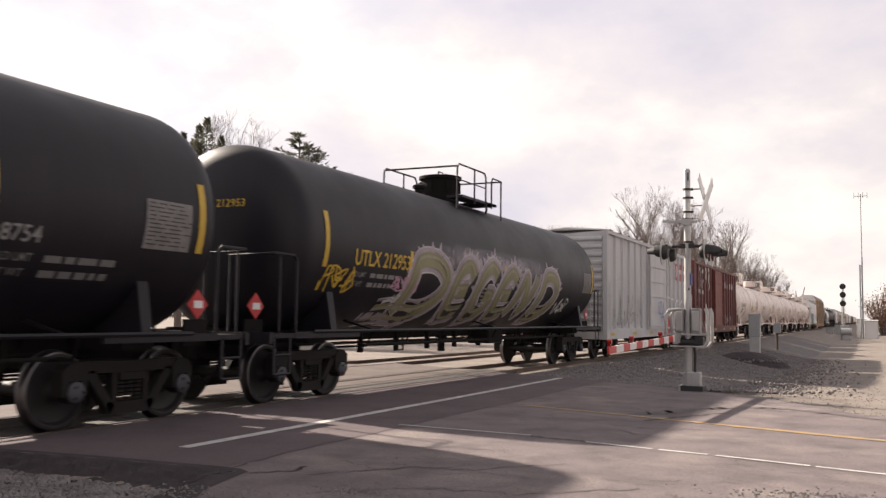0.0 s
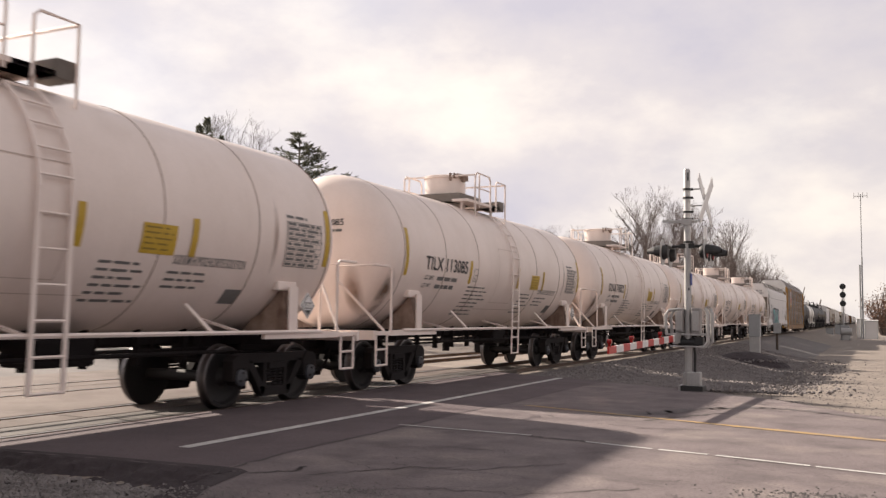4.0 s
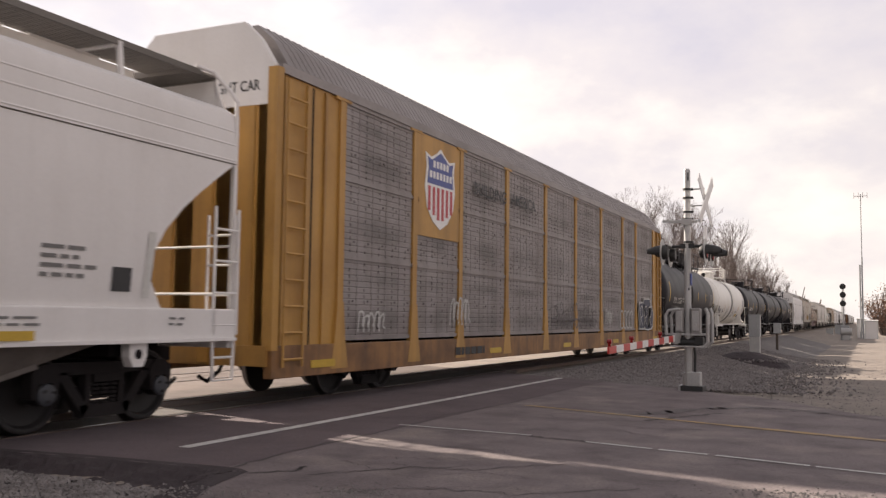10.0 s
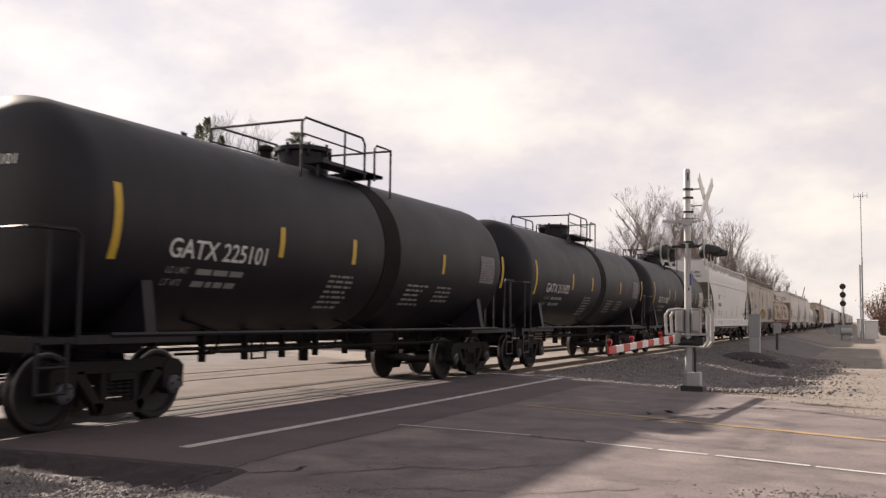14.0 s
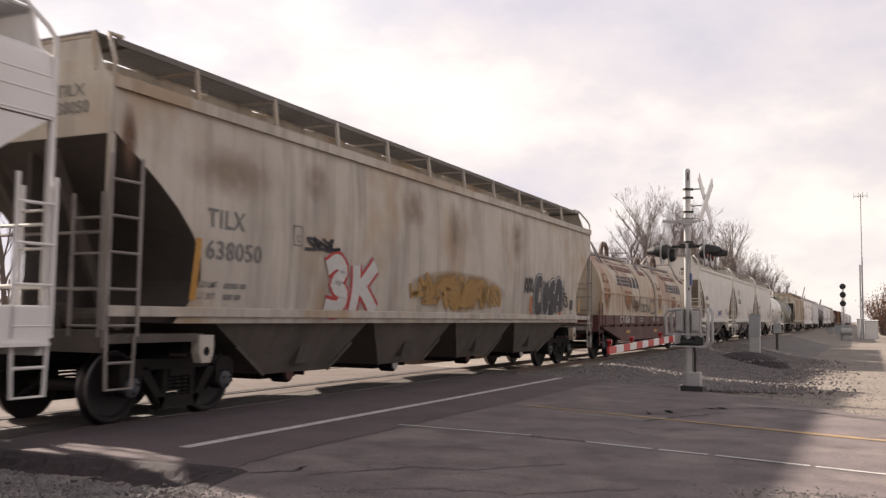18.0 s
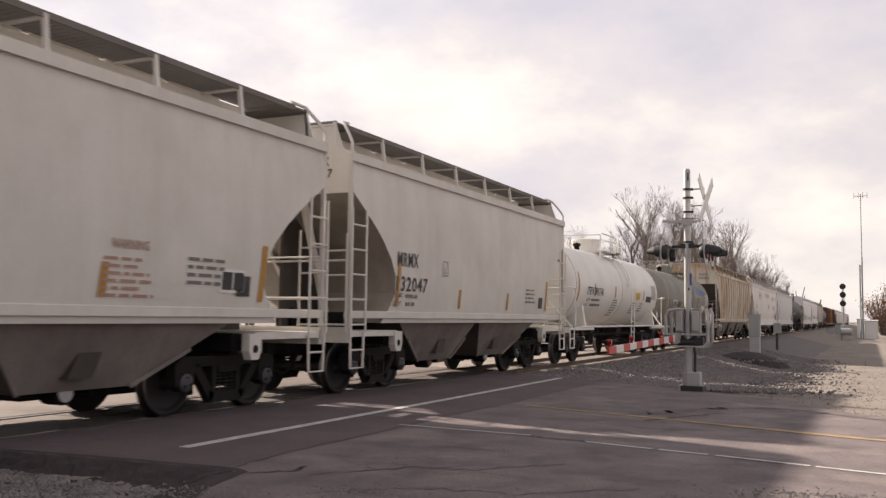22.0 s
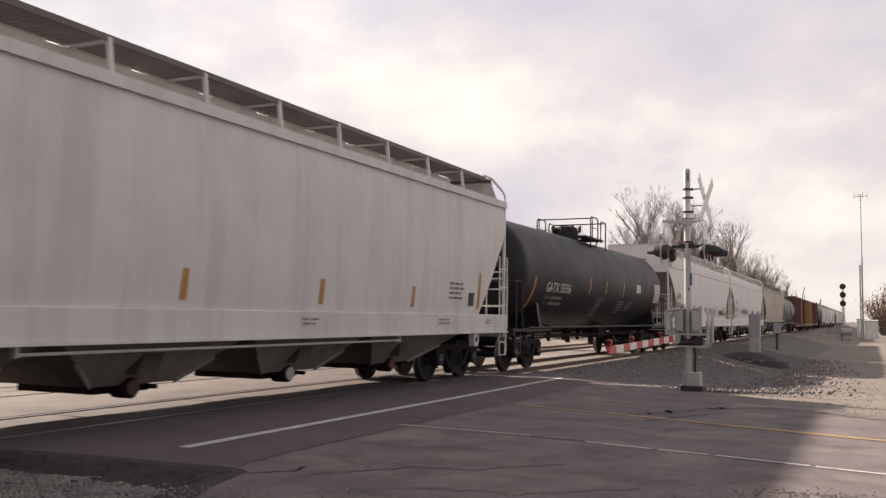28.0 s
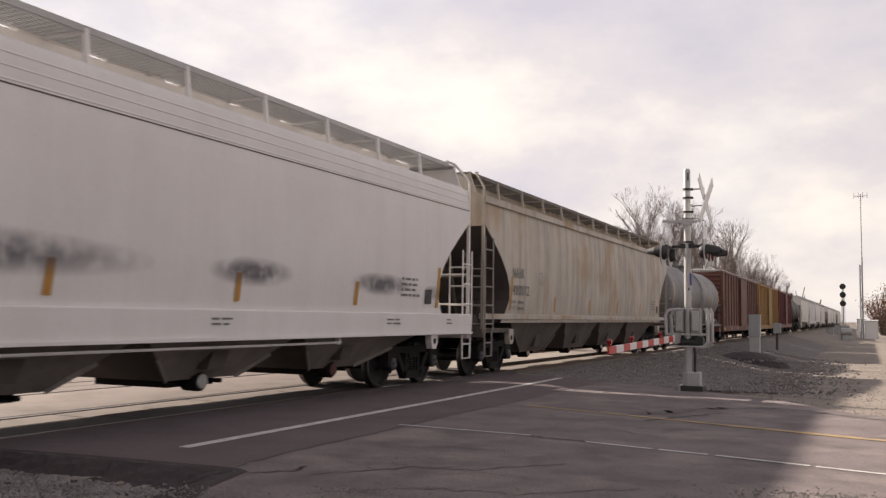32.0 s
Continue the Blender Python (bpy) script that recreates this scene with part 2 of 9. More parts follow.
M["g_teal"] = material("teal_spray_paint", (0.20, 0.42, 0.42), 0.6, bump=0, dirt=(0.12, 0.32, 0.33), dirt_amount=0.5)
M["g_pink"] = material("pink_spray_paint", (0.50, 0.27, 0.36), 0.6, bump=0, dirt=(0.38, 0.18, 0.28), dirt_amount=0.5)
M["g_black"] = material("black_spray_paint", (0.025, 0.022, 0.03), 0.6, bump=0)
M["g_white"] = material("white_spray_paint", (0.55, 0.54, 0.52), 0.6, bump=0, dirt=(0.35, 0.34, 0.32), dirt_amount=0.5)
M["g_red"] = material("red_spray_paint", (0.45, 0.035, 0.03), 0.6, bump=0)
M["g_khaki"] = material("khaki_spray_paint", (0.235, 0.22, 0.115), 0.6, bump=0, dirt=(0.16, 0.15, 0.09), dirt_amount=0.6, scale=2)
M["g_ochre_pale"] = material("pale_khaki_spray_paint", (0.30, 0.285, 0.20), 0.6, bump=0, dirt=(0.2, 0.18, 0.12), dirt_amount=0.6, scale=3)
M["g_ochre"] = material("ochre_spray_paint", (0.34, 0.20, 0.05), 0.6, bump=0, dirt=(0.22, 0.12, 0.05), dirt_amount=0.6, scale=2)
M["faded_red"] = material("faded_red_stencil", (0.40, 0.24, 0.19), 0.6, bump=0)
M["g_blue"] = material("blue_spray_paint", (0.10, 0.16, 0.38), 0.6, bump=0, dirt=(0.25, 0.3, 0.42), dirt_amount=0.6)
M["shield_red"] = plain("shield_red", (0.42, 0.03, 0.04), 0.5)
M["shield_blue"] = plain("shield_blue", (0.05, 0.07, 0.25), 0.5)
M["banner_red"] = material("faded_red_banner", (0.42, 0.06, 0.08), 0.5, bump=0, dirt=(0.40, 0.16, 0.18), dirt_amount=0.5)
M["galv"] = material("galvanised_steel", (0.42, 0.415, 0.41), 0.5, metal=0.35, dirt=(0.28, 0.27, 0.26), dirt_amount=0.4, bump=0.05, scale=2)
M["lamp_black"] = material("black_lamp_housing", (0.015, 0.015, 0.016), 0.55, bump=0.05, dirt=(0.04, 0.04, 0.04), dirt_amount=0.4)
M["gate_red"] = material("red_reflective_sheet", (0.50, 0.03, 0.025), 0.4, bump=0, dirt=(0.3, 0.03, 0.03), dirt_amount=0.3)
M["gate_white"] = material("white_reflective_sheet", (0.72, 0.71, 0.70), 0.4, bump=0, dirt=(0.5, 0.48, 0.46), dirt_amount=0.3)
M["lens_red"] = plain("red_lamp_lens", (0.22, 0.008, 0.008), 0.15)
M["cabinet"] = material("pale_cabinet_paint", (0.60, 0.60, 0.59), 0.5, dirt=(0.42, 0.41, 0.39), dirt_amount=0.4, bump=0.03)
M["mech"] = material("weathered_gate_mechanism", (0.30, 0.285, 0.28), 0.6, metal=0.2, dirt=(0.15, 0.14, 0.135), dirt_amount=0.6, scale=3, bump=0.05)
M["cab_grey"] = material("grey_cabinet_metal", (0.33, 0.34, 0.345), 0.5, metal=0.2, dirt=(0.2, 0.2, 0.2), dirt_amount=0.4, bump=0.03)
M["ground"] = material("dusty_gravel_ground", (0.24, 0.203, 0.172), 0.95, dirt=(0.135, 0.113, 0.102), dirt_amount=0.8, scale=0.8, bump=1.0, speckle=0.2, bump_scale=4)
M["asphalt_old"] = material("old_cracked_asphalt", (0.185, 0.151, 0.152), 0.9, dirt=(0.092, 0.074, 0.077), dirt_amount=0.85, scale=1.6, bump=1.0, speckle=0.2, blotch=(0.27, 0.228, 0.208), blotch_amount=0.7, bump_scale=5)
M["asphalt_new"] = material("smooth_grey_asphalt", (0.128, 0.102, 0.108), 0.85, dirt=(0.086, 0.069, 0.074), dirt_amount=0.75, scale=1.1, bump=0.5, speckle=0.1, bump_scale=8, spec=0.25)
M["crack"] = material("dark_crack_filler", (0.066, 0.055, 0.055), 0.9, bump=0.3)
# one dark tone for a tar patch and a painted mast shadow
M["crack_soft"] = material("tar_and_shadow_asphalt", (0.105, 0.088, 0.086), 0.75, dirt=(0.07, 0.06, 0.06), dirt_amount=0.6, scale=3, bump=0.4)
M["panel"] = material("worn_crossing_panel", (0.145, 0.117, 0.104), 0.85, dirt=(0.085, 0.068, 0.06), dirt_amount=0.7, scale=1.2, bump=0.4, speckle=0.1, bump_scale=3, spec=0.25)
M["ballast"] = material("grey_ballast", (0.155, 0.140, 0.135), 0.95, dirt=(0.075, 0.067, 0.066), dirt_amount=0.7, scale=3, bump=1.0, speckle=0.2, bump_scale=2)
M["stone"] = material("crushed_stone", (0.20, 0.180, 0.175), 0.9, dirt=(0.085, 0.076, 0.075), dirt_amount=0.8, scale=4, bump=0.2)
M["rail"] = material("rusty_rail_steel", (0.12, 0.075, 0.05), 0.7, dirt=(0.06, 0.04, 0.03), dirt_amount=0.5, bump=0.1)
M["tie"] = material("weathered_timber_tie", (0.09, 0.07, 0.055), 0.9, dirt=(0.05, 0.04, 0.035), dirt_amount=0.5, bump=0.4)
M["line_white"] = material("worn_white_line", (0.58, 0.57, 0.55), 0.8, dirt=(0.28, 0.26, 0.25), dirt_amount=0.75, scale=6, bump=0.2, speckle=0.12)
M["line_yellow"] = material("worn_yellow_line", (0.40, 0.26, 0.10), 0.8, dirt=(0.20, 0.17, 0.15), dirt_amount=1.0, scale=5, bump=0.2, speckle=0.14)
M["bark"] = material("grey_brown_bark", (0.135, 0.107, 0.098), 0.9, dirt=(0.08, 0.062, 0.056), dirt_amount=0.5, bump=0.3)
M["needles"] = material("dark_conifer_needles", (0.075, 0.078, 0.062), 0.8, dirt=(0.10, 0.092, 0.07), dirt_amount=0.6, bump=0)
_nt = M["needles"].node_tree
_mix, _tl, _pb = _nt.nodes.new("ShaderNodeMixShader"), _nt.nodes.new("ShaderNodeBsdfTranslucent"), _nt.nodes["Principled BSDF"]
_tl.inputs["Color"].default_value, _mix.inputs["Fac"].default_value = (0.12, 0.122, 0.085, 1), 0.4
_nt.links.new(_pb.outputs[0], _mix.inputs[1]), _nt.links.new(_tl.outputs[0], _mix.inputs[2])
_nt.links.new(_mix.outputs[0], _nt.nodes["Material Output"].inputs["Surface"])
M["far_asphalt"] = material("grey_sunlit_asphalt", (0.115, 0.102, 0.097), 0.9, dirt=(0.07, 0.062, 0.06), dirt_amount=0.7, scale=0.8, bump=0.6, bump_scale=4)
M["brush"] = material("winter_brush_twigs", (0.19, 0.15, 0.125), 0.9, dirt=(0.09, 0.07, 0.05), dirt_amount=0.5, bump=0)
M["bush_rust"] = material("rust_brown_leaves", (0.17, 0.09, 0.055), 0.85, dirt=(0.10, 0.06, 0.04), dirt_amount=0.6, bump=0)
M["soft_rust"] = soft("brown_rust_film", (0.13, 0.065, 0.035), 0.85)
M["soft_ochre_ink"] = material("print_on_yellow", (0.30, 0.20, 0.03), 0.6, bump=0)
M["soft_band"] = soft("dull_band_film", (0.13, 0.115, 0.11), 0.22, 0.8)
M["soft_rust_thin"] = soft("thin_rust_film", (0.22, 0.12, 0.06), 0.4, 3.0)
M["soft_soot"] = soft("dark_soot_film", (0.04, 0.033, 0.028), 0.9)
M["soft_grey"] = soft("smeared_grey_film", (0.13, 0.125, 0.14), 0.75, 4.0)
M["soft_ochre"] = soft("ochre_spray_film", (0.30, 0.17, 0.045), 1.9, 1.6)
M["soft_orange"] = soft("orange_stain_film", (0.58, 0.38, 0.25), 0.42, 2.5)
M["soft_white"] = soft("white_overspray_film", (0.6, 0.55, 0.6), 0.45, 5.0)
M["soft_red_rust"] = soft("red_brown_rust_film", (0.12, 0.038, 0.024), 1.9, 2.5)
M["soft_hood_rust"] = soft("orange_brown_rust_film", (0.24, 0.10, 0.04), 1.2, 2.0)
M["g_mauve"] = material("mauve_grey_spray_paint", (0.30, 0.25, 0.285), 0.6, bump=0, dirt=(0.44, 0.39, 0.42), dirt_amount=0.6, scale=3)
M["soft_head_rust"] = soft("brown_head_film", (0.27, 0.15, 0.09), 0.75, 1.2, (2, 0, 2))
M["soft_soot_head"] = soft("sooty_head_film", (0.085, 0.055, 0.042), 1.3, 1.2, (2, 0, 2))
# darker panel tone with the train's shadow put into the colour
M["oiled"] = material("shadow_toned_panel", (0.075, 0.062, 0.055), 0.8, dirt=(0.04, 0.034, 0.03), dirt_amount=0.6, scale=2, bump=0.4)
# darker paint for ladders, steps and handrails of the tan and rust hoppers
M["end_grime"] = material("dark_end_ladder_paint", (0.26, 0.235, 0.22), 0.7, dirt=(0.12, 0.10, 0.09), dirt_amount=0.7, scale=3, bump=0.05)
# bay sheets: dirt and under-sill shade in the colour, slopes darkest
M["bay_side"] = material("dirty_shaded_bay_side", (0.22, 0.195, 0.175), 0.75, dirt=(0.10, 0.085, 0.075), dirt_amount=0.75, streak=0.4, streak_colour=(0.10, 0.085, 0.075), bump=0.1)
M["bay_dark"] = material("grimy_shaded_bay_slope", (0.07, 0.058, 0.052), 0.85, dirt=(0.03, 0.025, 0.023), dirt_amount=0.7, bump=0.15)
# grime plus the shade of the hopper's end bite, mixed into one tone
M["slope"] = material("grimy_shaded_slope", (0.34, 0.30, 0.26), 0.75, dirt=(0.17, 0.145, 0.12), dirt_amount=0.6, streak=0.4, bump=0.1)
M["table_pale"] = material("printed_table_pale", (0.58, 0.555, 0.54), 0.6, bump=0, dirt=(0.30, 0.285, 0.27), dirt_amount=0.6, scale=8)
M["table_dark"] = material("printed_table_on_black", (0.20, 0.19, 0.185), 0.6, bump=0, dirt=(0.10, 0.095, 0.09), dirt_amount=0.6, scale=8)
M["dirt_edge"] = material("dark_crumbled_earth", (0.046, 0.034, 0.038), 0.95, dirt=(0.023, 0.017, 0.019), dirt_amount=0.7, scale=4, bump=1.0, speckle=0.2, bump_scale=2)


# ---- mesh helpers ----
class Shape:
    """Collects vertices and faces of one part."""

    def __init__(self):
        self.v, self.f, self.m = [], [], []

    def add(self, verts, faces, mat=0):
        o = len(self.v)
        self.v += [tuple(p) for p in verts]
        self.f += [tuple(i + o for i in fc) for fc in faces]
        self.m += [mat] * len(faces)
        return self

    def box(self, x0, x1, y0, y1, z0, z1, mat=0, c=0.0):
        if c <= 0:
            v = [(x, y, z) for x in (x0, x1) for y in (y0, y1) for z in (z0, z1)]
            return self.add(v, [(0, 1, 3, 2), (4, 6, 7, 5), (0, 4, 5, 1), (2, 3, 7, 6), (0, 2, 6, 4), (1, 5, 7, 3)], mat)
        bm = bmesh.new()
        r = bmesh.ops.create_cube(bm, size=1)
        for p in bm.verts:
            p.co = ((x0 + x1) / 2 + p.co.x * (x1 - x0), (y0 + y1) / 2 + p.co.y * (y1 - y0), (z0 + z1) / 2 + p.co.z * (z1 - z0))
        bmesh.ops.bevel(bm, geom=bm.edges[:], offset=c, segments=2, affect="EDGES", profile=0.5)
        bm.verts.index_update()
        self.add([p.co[:] for p in bm.verts], [[p.index for p in fc.verts] for fc in bm.faces], mat)
        bm.free()
        return self

    def tube(self, pts, r, n=6, mat=0):
        """A pipe along points."""
        pts = [Vector(p) for p in pts]
        rings, k = [], len(pts)
        ref = None
        for i, p in enumerate(pts):
            a = pts[i - 1] if i else p
            b = pts[i + 1] if i < k - 1 else p
            t = (b - a).normalized()
            if ref is None:
                ref = Vector((0, 0, 1)) if abs(t.z) < 0.9 else Vector((1, 0, 0))
            u = t.cross(ref).normalized()
            w = t.cross(u).normalized()
            rr = r[i] if isinstance(r, (list, tuple)) else r
            rings.append([p + (u * math.cos(2 * math.pi * j / n) + w * math.sin(2 * math.pi * j / n)) * rr for j in range(n)])
        return self.loft(rings, mat=mat)

    def loft(self, rings, caps=True, mat=0):
        n = len(rings[0])
        v = [p for ring in rings for p in ring]
        f = []
        for i in range(len(rings) - 1):
            for j in range(n):
                f.append((i * n + j, i * n + (j + 1) % n, (i + 1) * n + (j + 1) % n, (i + 1) * n + j))
        if caps:
            f.append(tuple(range(n))[::-1])
            f.append(tuple((len(rings) - 1) * n + j for j in range(n)))
        return self.add(v, f, mat)

    def turned(self, profile, centre, axis="z", n=24, mat=0, caps=True):
        """A body of revolution: profile rows of (along the axis, radius)."""
        rings = []
        for a, r in profile:
            ring = []
            for j in range(n):
                c, s = r * math.cos(2 * math.pi * j / n), r * math.sin(2 * math.pi * j / n)
                ring.append({"z": (centre[0] + c, centre[1] + s, centre[2] + a), "y": (centre[0] + c, centre[1] + a, centre[2] + s),
                             "x": (centre[0] + a, centre[1] + c, centre[2] + s)}[axis])
            rings.append(ring)
        return self.loft(rings, caps, mat)

    def prism(self, poly, x0, x1, mat=0):
        """An outline in (y, z), given depth from x0 to x1."""
        n = len(poly)
        v = [(x0, y, z) for y, z in poly] + [(x1, y, z) for y, z in poly]
        f = [tuple(range(n))[::-1], tuple(range(n, 2 * n))]
        f += [(i, (i + 1) % n, n + (i + 1) % n, n + i) for i in range(n)]
        return self.add(v, f, mat)

    def beam(self, a, b, w, t, mat=0):
        """A flat bar between two points."""
        a, b = Vector(a), Vector(b)
        d = (b - a).normalized()
        ref = Vector((1, 0, 0)) if abs(d.x) < 0.9 else Vector((0, 0, 1))
        u = d.cross(ref).normalized() * (w / 2)
        q = d.cross(u).normalized() * (t / 2)
        return self.loft([[p + u + q, p - u + q, p - u - q, p + u - q] for p in (a, b)], mat=mat)

    def mesh(self, name, mats, smooth=0):
        me = bpy.data.meshes.new(name)
        me.from_pydata(self.v, [], self.f)
        for ma in mats:
            me.materials.append(ma)
        if len(mats) > 1:
            me.polygons.foreach_set("material_index", self.m)
        bm = bmesh.new()
        bm.from_mesh(me)
        bmesh.ops.recalc_face_normals(bm, faces=bm.faces)
        bm.to_mesh(me)
        bm.free()
        if smooth:
            me.polygons.foreach_set("use_smooth", [True] * len(me.polygons))
            me.set_sharp_from_angle(angle=radians(smooth))
        return me


def part(name, shape, mats, parent=None, label="", smooth=0, kind=""):
    """One mesh object under a thing or under a part (or a thing of its own)."""
    if isinstance(shape, Shape):
        if isinstance(mats, str):
            mats = [mats]
        shape = shape.mesh(name, [M[k] for k in mats], smooth)
    ob = new(name, shape)
    ob.parent = parent
    return tagged(ob, label, kind=kind)


# ---- writing ----
def text_mesh(body, height, width=None, bold=0.0, spacing=1.0):
    """Vertices (across, up) and faces of a line of writing whose capitals are that high."""
    cu = bpy.data.curves.new("writing", "FONT")
    cu.body, cu.size, cu.offset, cu.space_character, cu.resolution_u = body, 1.0, bold, spacing, 3
    ob = bpy.data.objects.new("writing", cu)
    me = bpy.data.meshes.new_from_object(ob)
    v = np.array([p.co[:2] for p in me.vertices])
    f = [tuple(p.vertices) for p in me.polygons]
    bpy.data.objects.remove(ob)
    bpy.data.meshes.remove(me)
    bpy.data.curves.remove(cu)
    v[:, 0] -= v[:, 0].min()
    k = height / 0.69
    kx = k if width is None else width / max(v[:, 0].max(), 1e-6)
    return v * (kx, k), f


def writing(name, body, y, z, height, ma, car, surf, width=None, bold=0.0, lift=0.012, label="", spacing=1.0, lean=0.0):
    """Stencilled writing on the near side of a car, laid on its surface."""
    v, f = text_mesh(body, height, width, bold, spacing)
    s = Shape().add([(surf(z + b) + lift, y + a + lean * b, z + b) for a, b in v], f)
    return part(name, s, ma, car, label)


def patch(name, y0, y1, z0, z1, ma, car, surf, rows=6, lift=0.008, lean=0.0, label=""):
    """A painted patch that follows the surface."""
    s = Shape()
    v = []
    for i in range(rows + 1):
        z = z0 + (z1 - z0) * i / rows
        v += [(surf(z) + lift, y0 + lean * (z - z0), z), (surf(z) + lift, y1 + lean * (z - z0), z)]
    s.add(v, [(2 * i, 2 * i + 1, 2 * i + 3, 2 * i + 2) for i in range(rows)])
    return part(name, s, ma, car, label)


def bars(name, y0, z1, width, n, pitch, ma, car, surf, seed=0, thick=0.45, lift=0.01, label=""):
    """Lines of writing too small to read: plain broken bars."""
    rnd = random.Random(seed * 7 + int(y0 * 10))
    s = Shape()
    for i in range(n):
        z = z1 - i * pitch
        y = y0
        end = y0 + width * rnd.uniform(0.7, 1.0)
        while y < end - 0.03:
            w = min(rnd.uniform(0.08, 0.3), end - y)
            h = pitch * thick
            s.add([(surf(z) + lift, y, z), (surf(z) + lift, y + w, z), (surf(z + h) + lift, y + w, z + h), (surf(z + h) + lift, y, z + h)], [(0, 1, 2, 3)])
            y += w + 0.05
    return part(name, s, ma, car, label, kind="stuff")


def strip(s, y0, y1, z0, z1, surf, lift=0.01, rows=4):
    """A thin painted strip that follows the surface."""
    v = []
    for i in range(rows + 1):
        z = z0 + (z1 - z0) * i / rows
        v += [(surf(z) + lift, y0, z), (surf(z) + lift, y1, z)]
    s.add(v, [(2 * i, 2 * i + 1, 2 * i + 3, 2 * i + 2) for i in range(rows)])


def framed(s, y0, y1, z0, z1, surf, w):
    """The four strips of a painted frame."""
    for a, b in ((y0, y0 + w), (y1 - w, y1)):
        strip(s, a, b, z0, z1, surf, rows=8)
    for a, b in ((z0, z0 + w), (z1 - w, z1)):
        strip(s, y0 + w, y1 - w, a, b, surf)


def stroke(s, pts, width, surf, lift=0.014, mat=0):
    """A sprayed line through points (y, z), smoothed."""
    fine = []
    for i in range(len(pts) - 1):
        p0, p1, p2, p3 = pts[max(0, i - 1)], pts[i], pts[i + 1], pts[min(len(pts) - 1, i + 2)]
        for k in range(4):
            t = k / 4
            fine.append(tuple(0.5 * (2 * p1[j] + (p2[j] - p0[j]) * t + (2 * p0[j] - 5 * p1[j] + 4 * p2[j] - p3[j]) * t * t
                                     + (3 * p1[j] - p0[j] - 3 * p2[j] + p3[j]) * t ** 3) for j in (0, 1)))
    fine.append(pts[-1])
    v, f = [], []
    for i, (y, z) in enumerate(fine):
        a, b = fine[max(0, i - 1)], fine[min(len(fine) - 1, i + 1)]
        dy, dz = b[0] - a[0], b[1] - a[1]
        l = math.hypot(dy, dz) or 1
        ny, nz = -dz / l * width / 2, dy / l * width / 2
        for sg in (1, -1):
            v.append((surf(z + sg * nz) + lift, y + sg * ny, z + sg * nz))
        if i:
            f.append((2 * i - 2, 2 * i - 1, 2 * i + 1, 2 * i))
    return s.add(v, f, mat)


def blob(s, y0, y1, z0, z1, surf, seed, lift=0.009, mat=0, rough=0.18, n=48):
    """A sprayed cloud with an uneven outline that follows the surface."""
    rnd = random.Random(seed)
    ph = [rnd.uniform(0, 6.28) for _ in range(4)]
    yc, zc, a, b = (y0 + y1) / 2, (z0 + z1) / 2, (y1 - y0) / 2, (z1 - z0) / 2
    rim = []
    for i in range(n):
        t = 2 * math.pi * i / n
        k = 1 - rough / 2 + rough * (0.5 * math.sin(3 * t + ph[0]) + 0.35 * math.sin(7 * t + ph[1]) + 0.3 * math.sin(13 * t + ph[2]))
        c, q = math.cos(t), math.sin(t)
        rim.append((math.copysign(abs(c) ** 0.5, c) * k, math.copysign(abs(q) ** 0.6, q) * k))
    v, f = [(surf(zc) + lift, yc, zc)], []
    for ring in (0.35, 0.7, 1.0):
        v += [(surf(zc + b * q * ring) + lift, yc + a * c * ring, zc + b * q * ring) for c, q in rim]
    for i in range(n):
        j = (i + 1) % n
        f.append((0, 1 + i, 1 + j))
        for r in (0, 1):
            f.append((1 + r * n + i, 1 + (r + 1) * n + i, 1 + (r + 1) * n + j, 1 + r * n + j))
    return s.add(v, f, mat)


# ---- running gear, shared by all cars ----
WHEELSETS = ([], [])
CACHE = {}


def wheelset_mesh():
    s = Shape()
    for sg in (1, -1):
        prof = [(0.66, 0.12), (0.66, 0.40), (0.665, 0.462), (0.685, 0.485), (0.70, 0.470), (0.715, 0.459), (0.795, 0.455), (0.805, 0.435), (0.80, 0.395),
                (0.745, 0.36), (0.725, 0.25), (0.75, 0.14), (0.80, 0.115), (0.82, 0.10)]
        prof = [(a * sg, r) for a, r in prof]
        o = len(s.f)
        s.turned(prof, (0, 0, 0), "x", 32)
        n = 32
        for i in range(3 * n, 7 * n):
            s.m[o + i] = 1
        s.turned([(0.80 * sg, 0.10), (0.93 * sg, 0.085)], (0, 0, 0), "x", 12)
        s.turned([(1.04 * sg, 0.115), (1.115 * sg, 0.125), (1.13 * sg, 0.10), (1.14 * sg, 0.06)], (0, 0, 0), "x", 12, 2)
        for j in range(3):
            a = 2 * math.pi * j / 3
            s.turned([(1.13 * sg, 0.022), (1.155 * sg, 0.018)], (0, 0.07 * math.cos(a), 0.07 * math.sin(a)), "x", 6, 0)
    s.turned([(-0.7, 0.085), (0.7, 0.085)], (0, 0, 0), "x", 12)
    return s


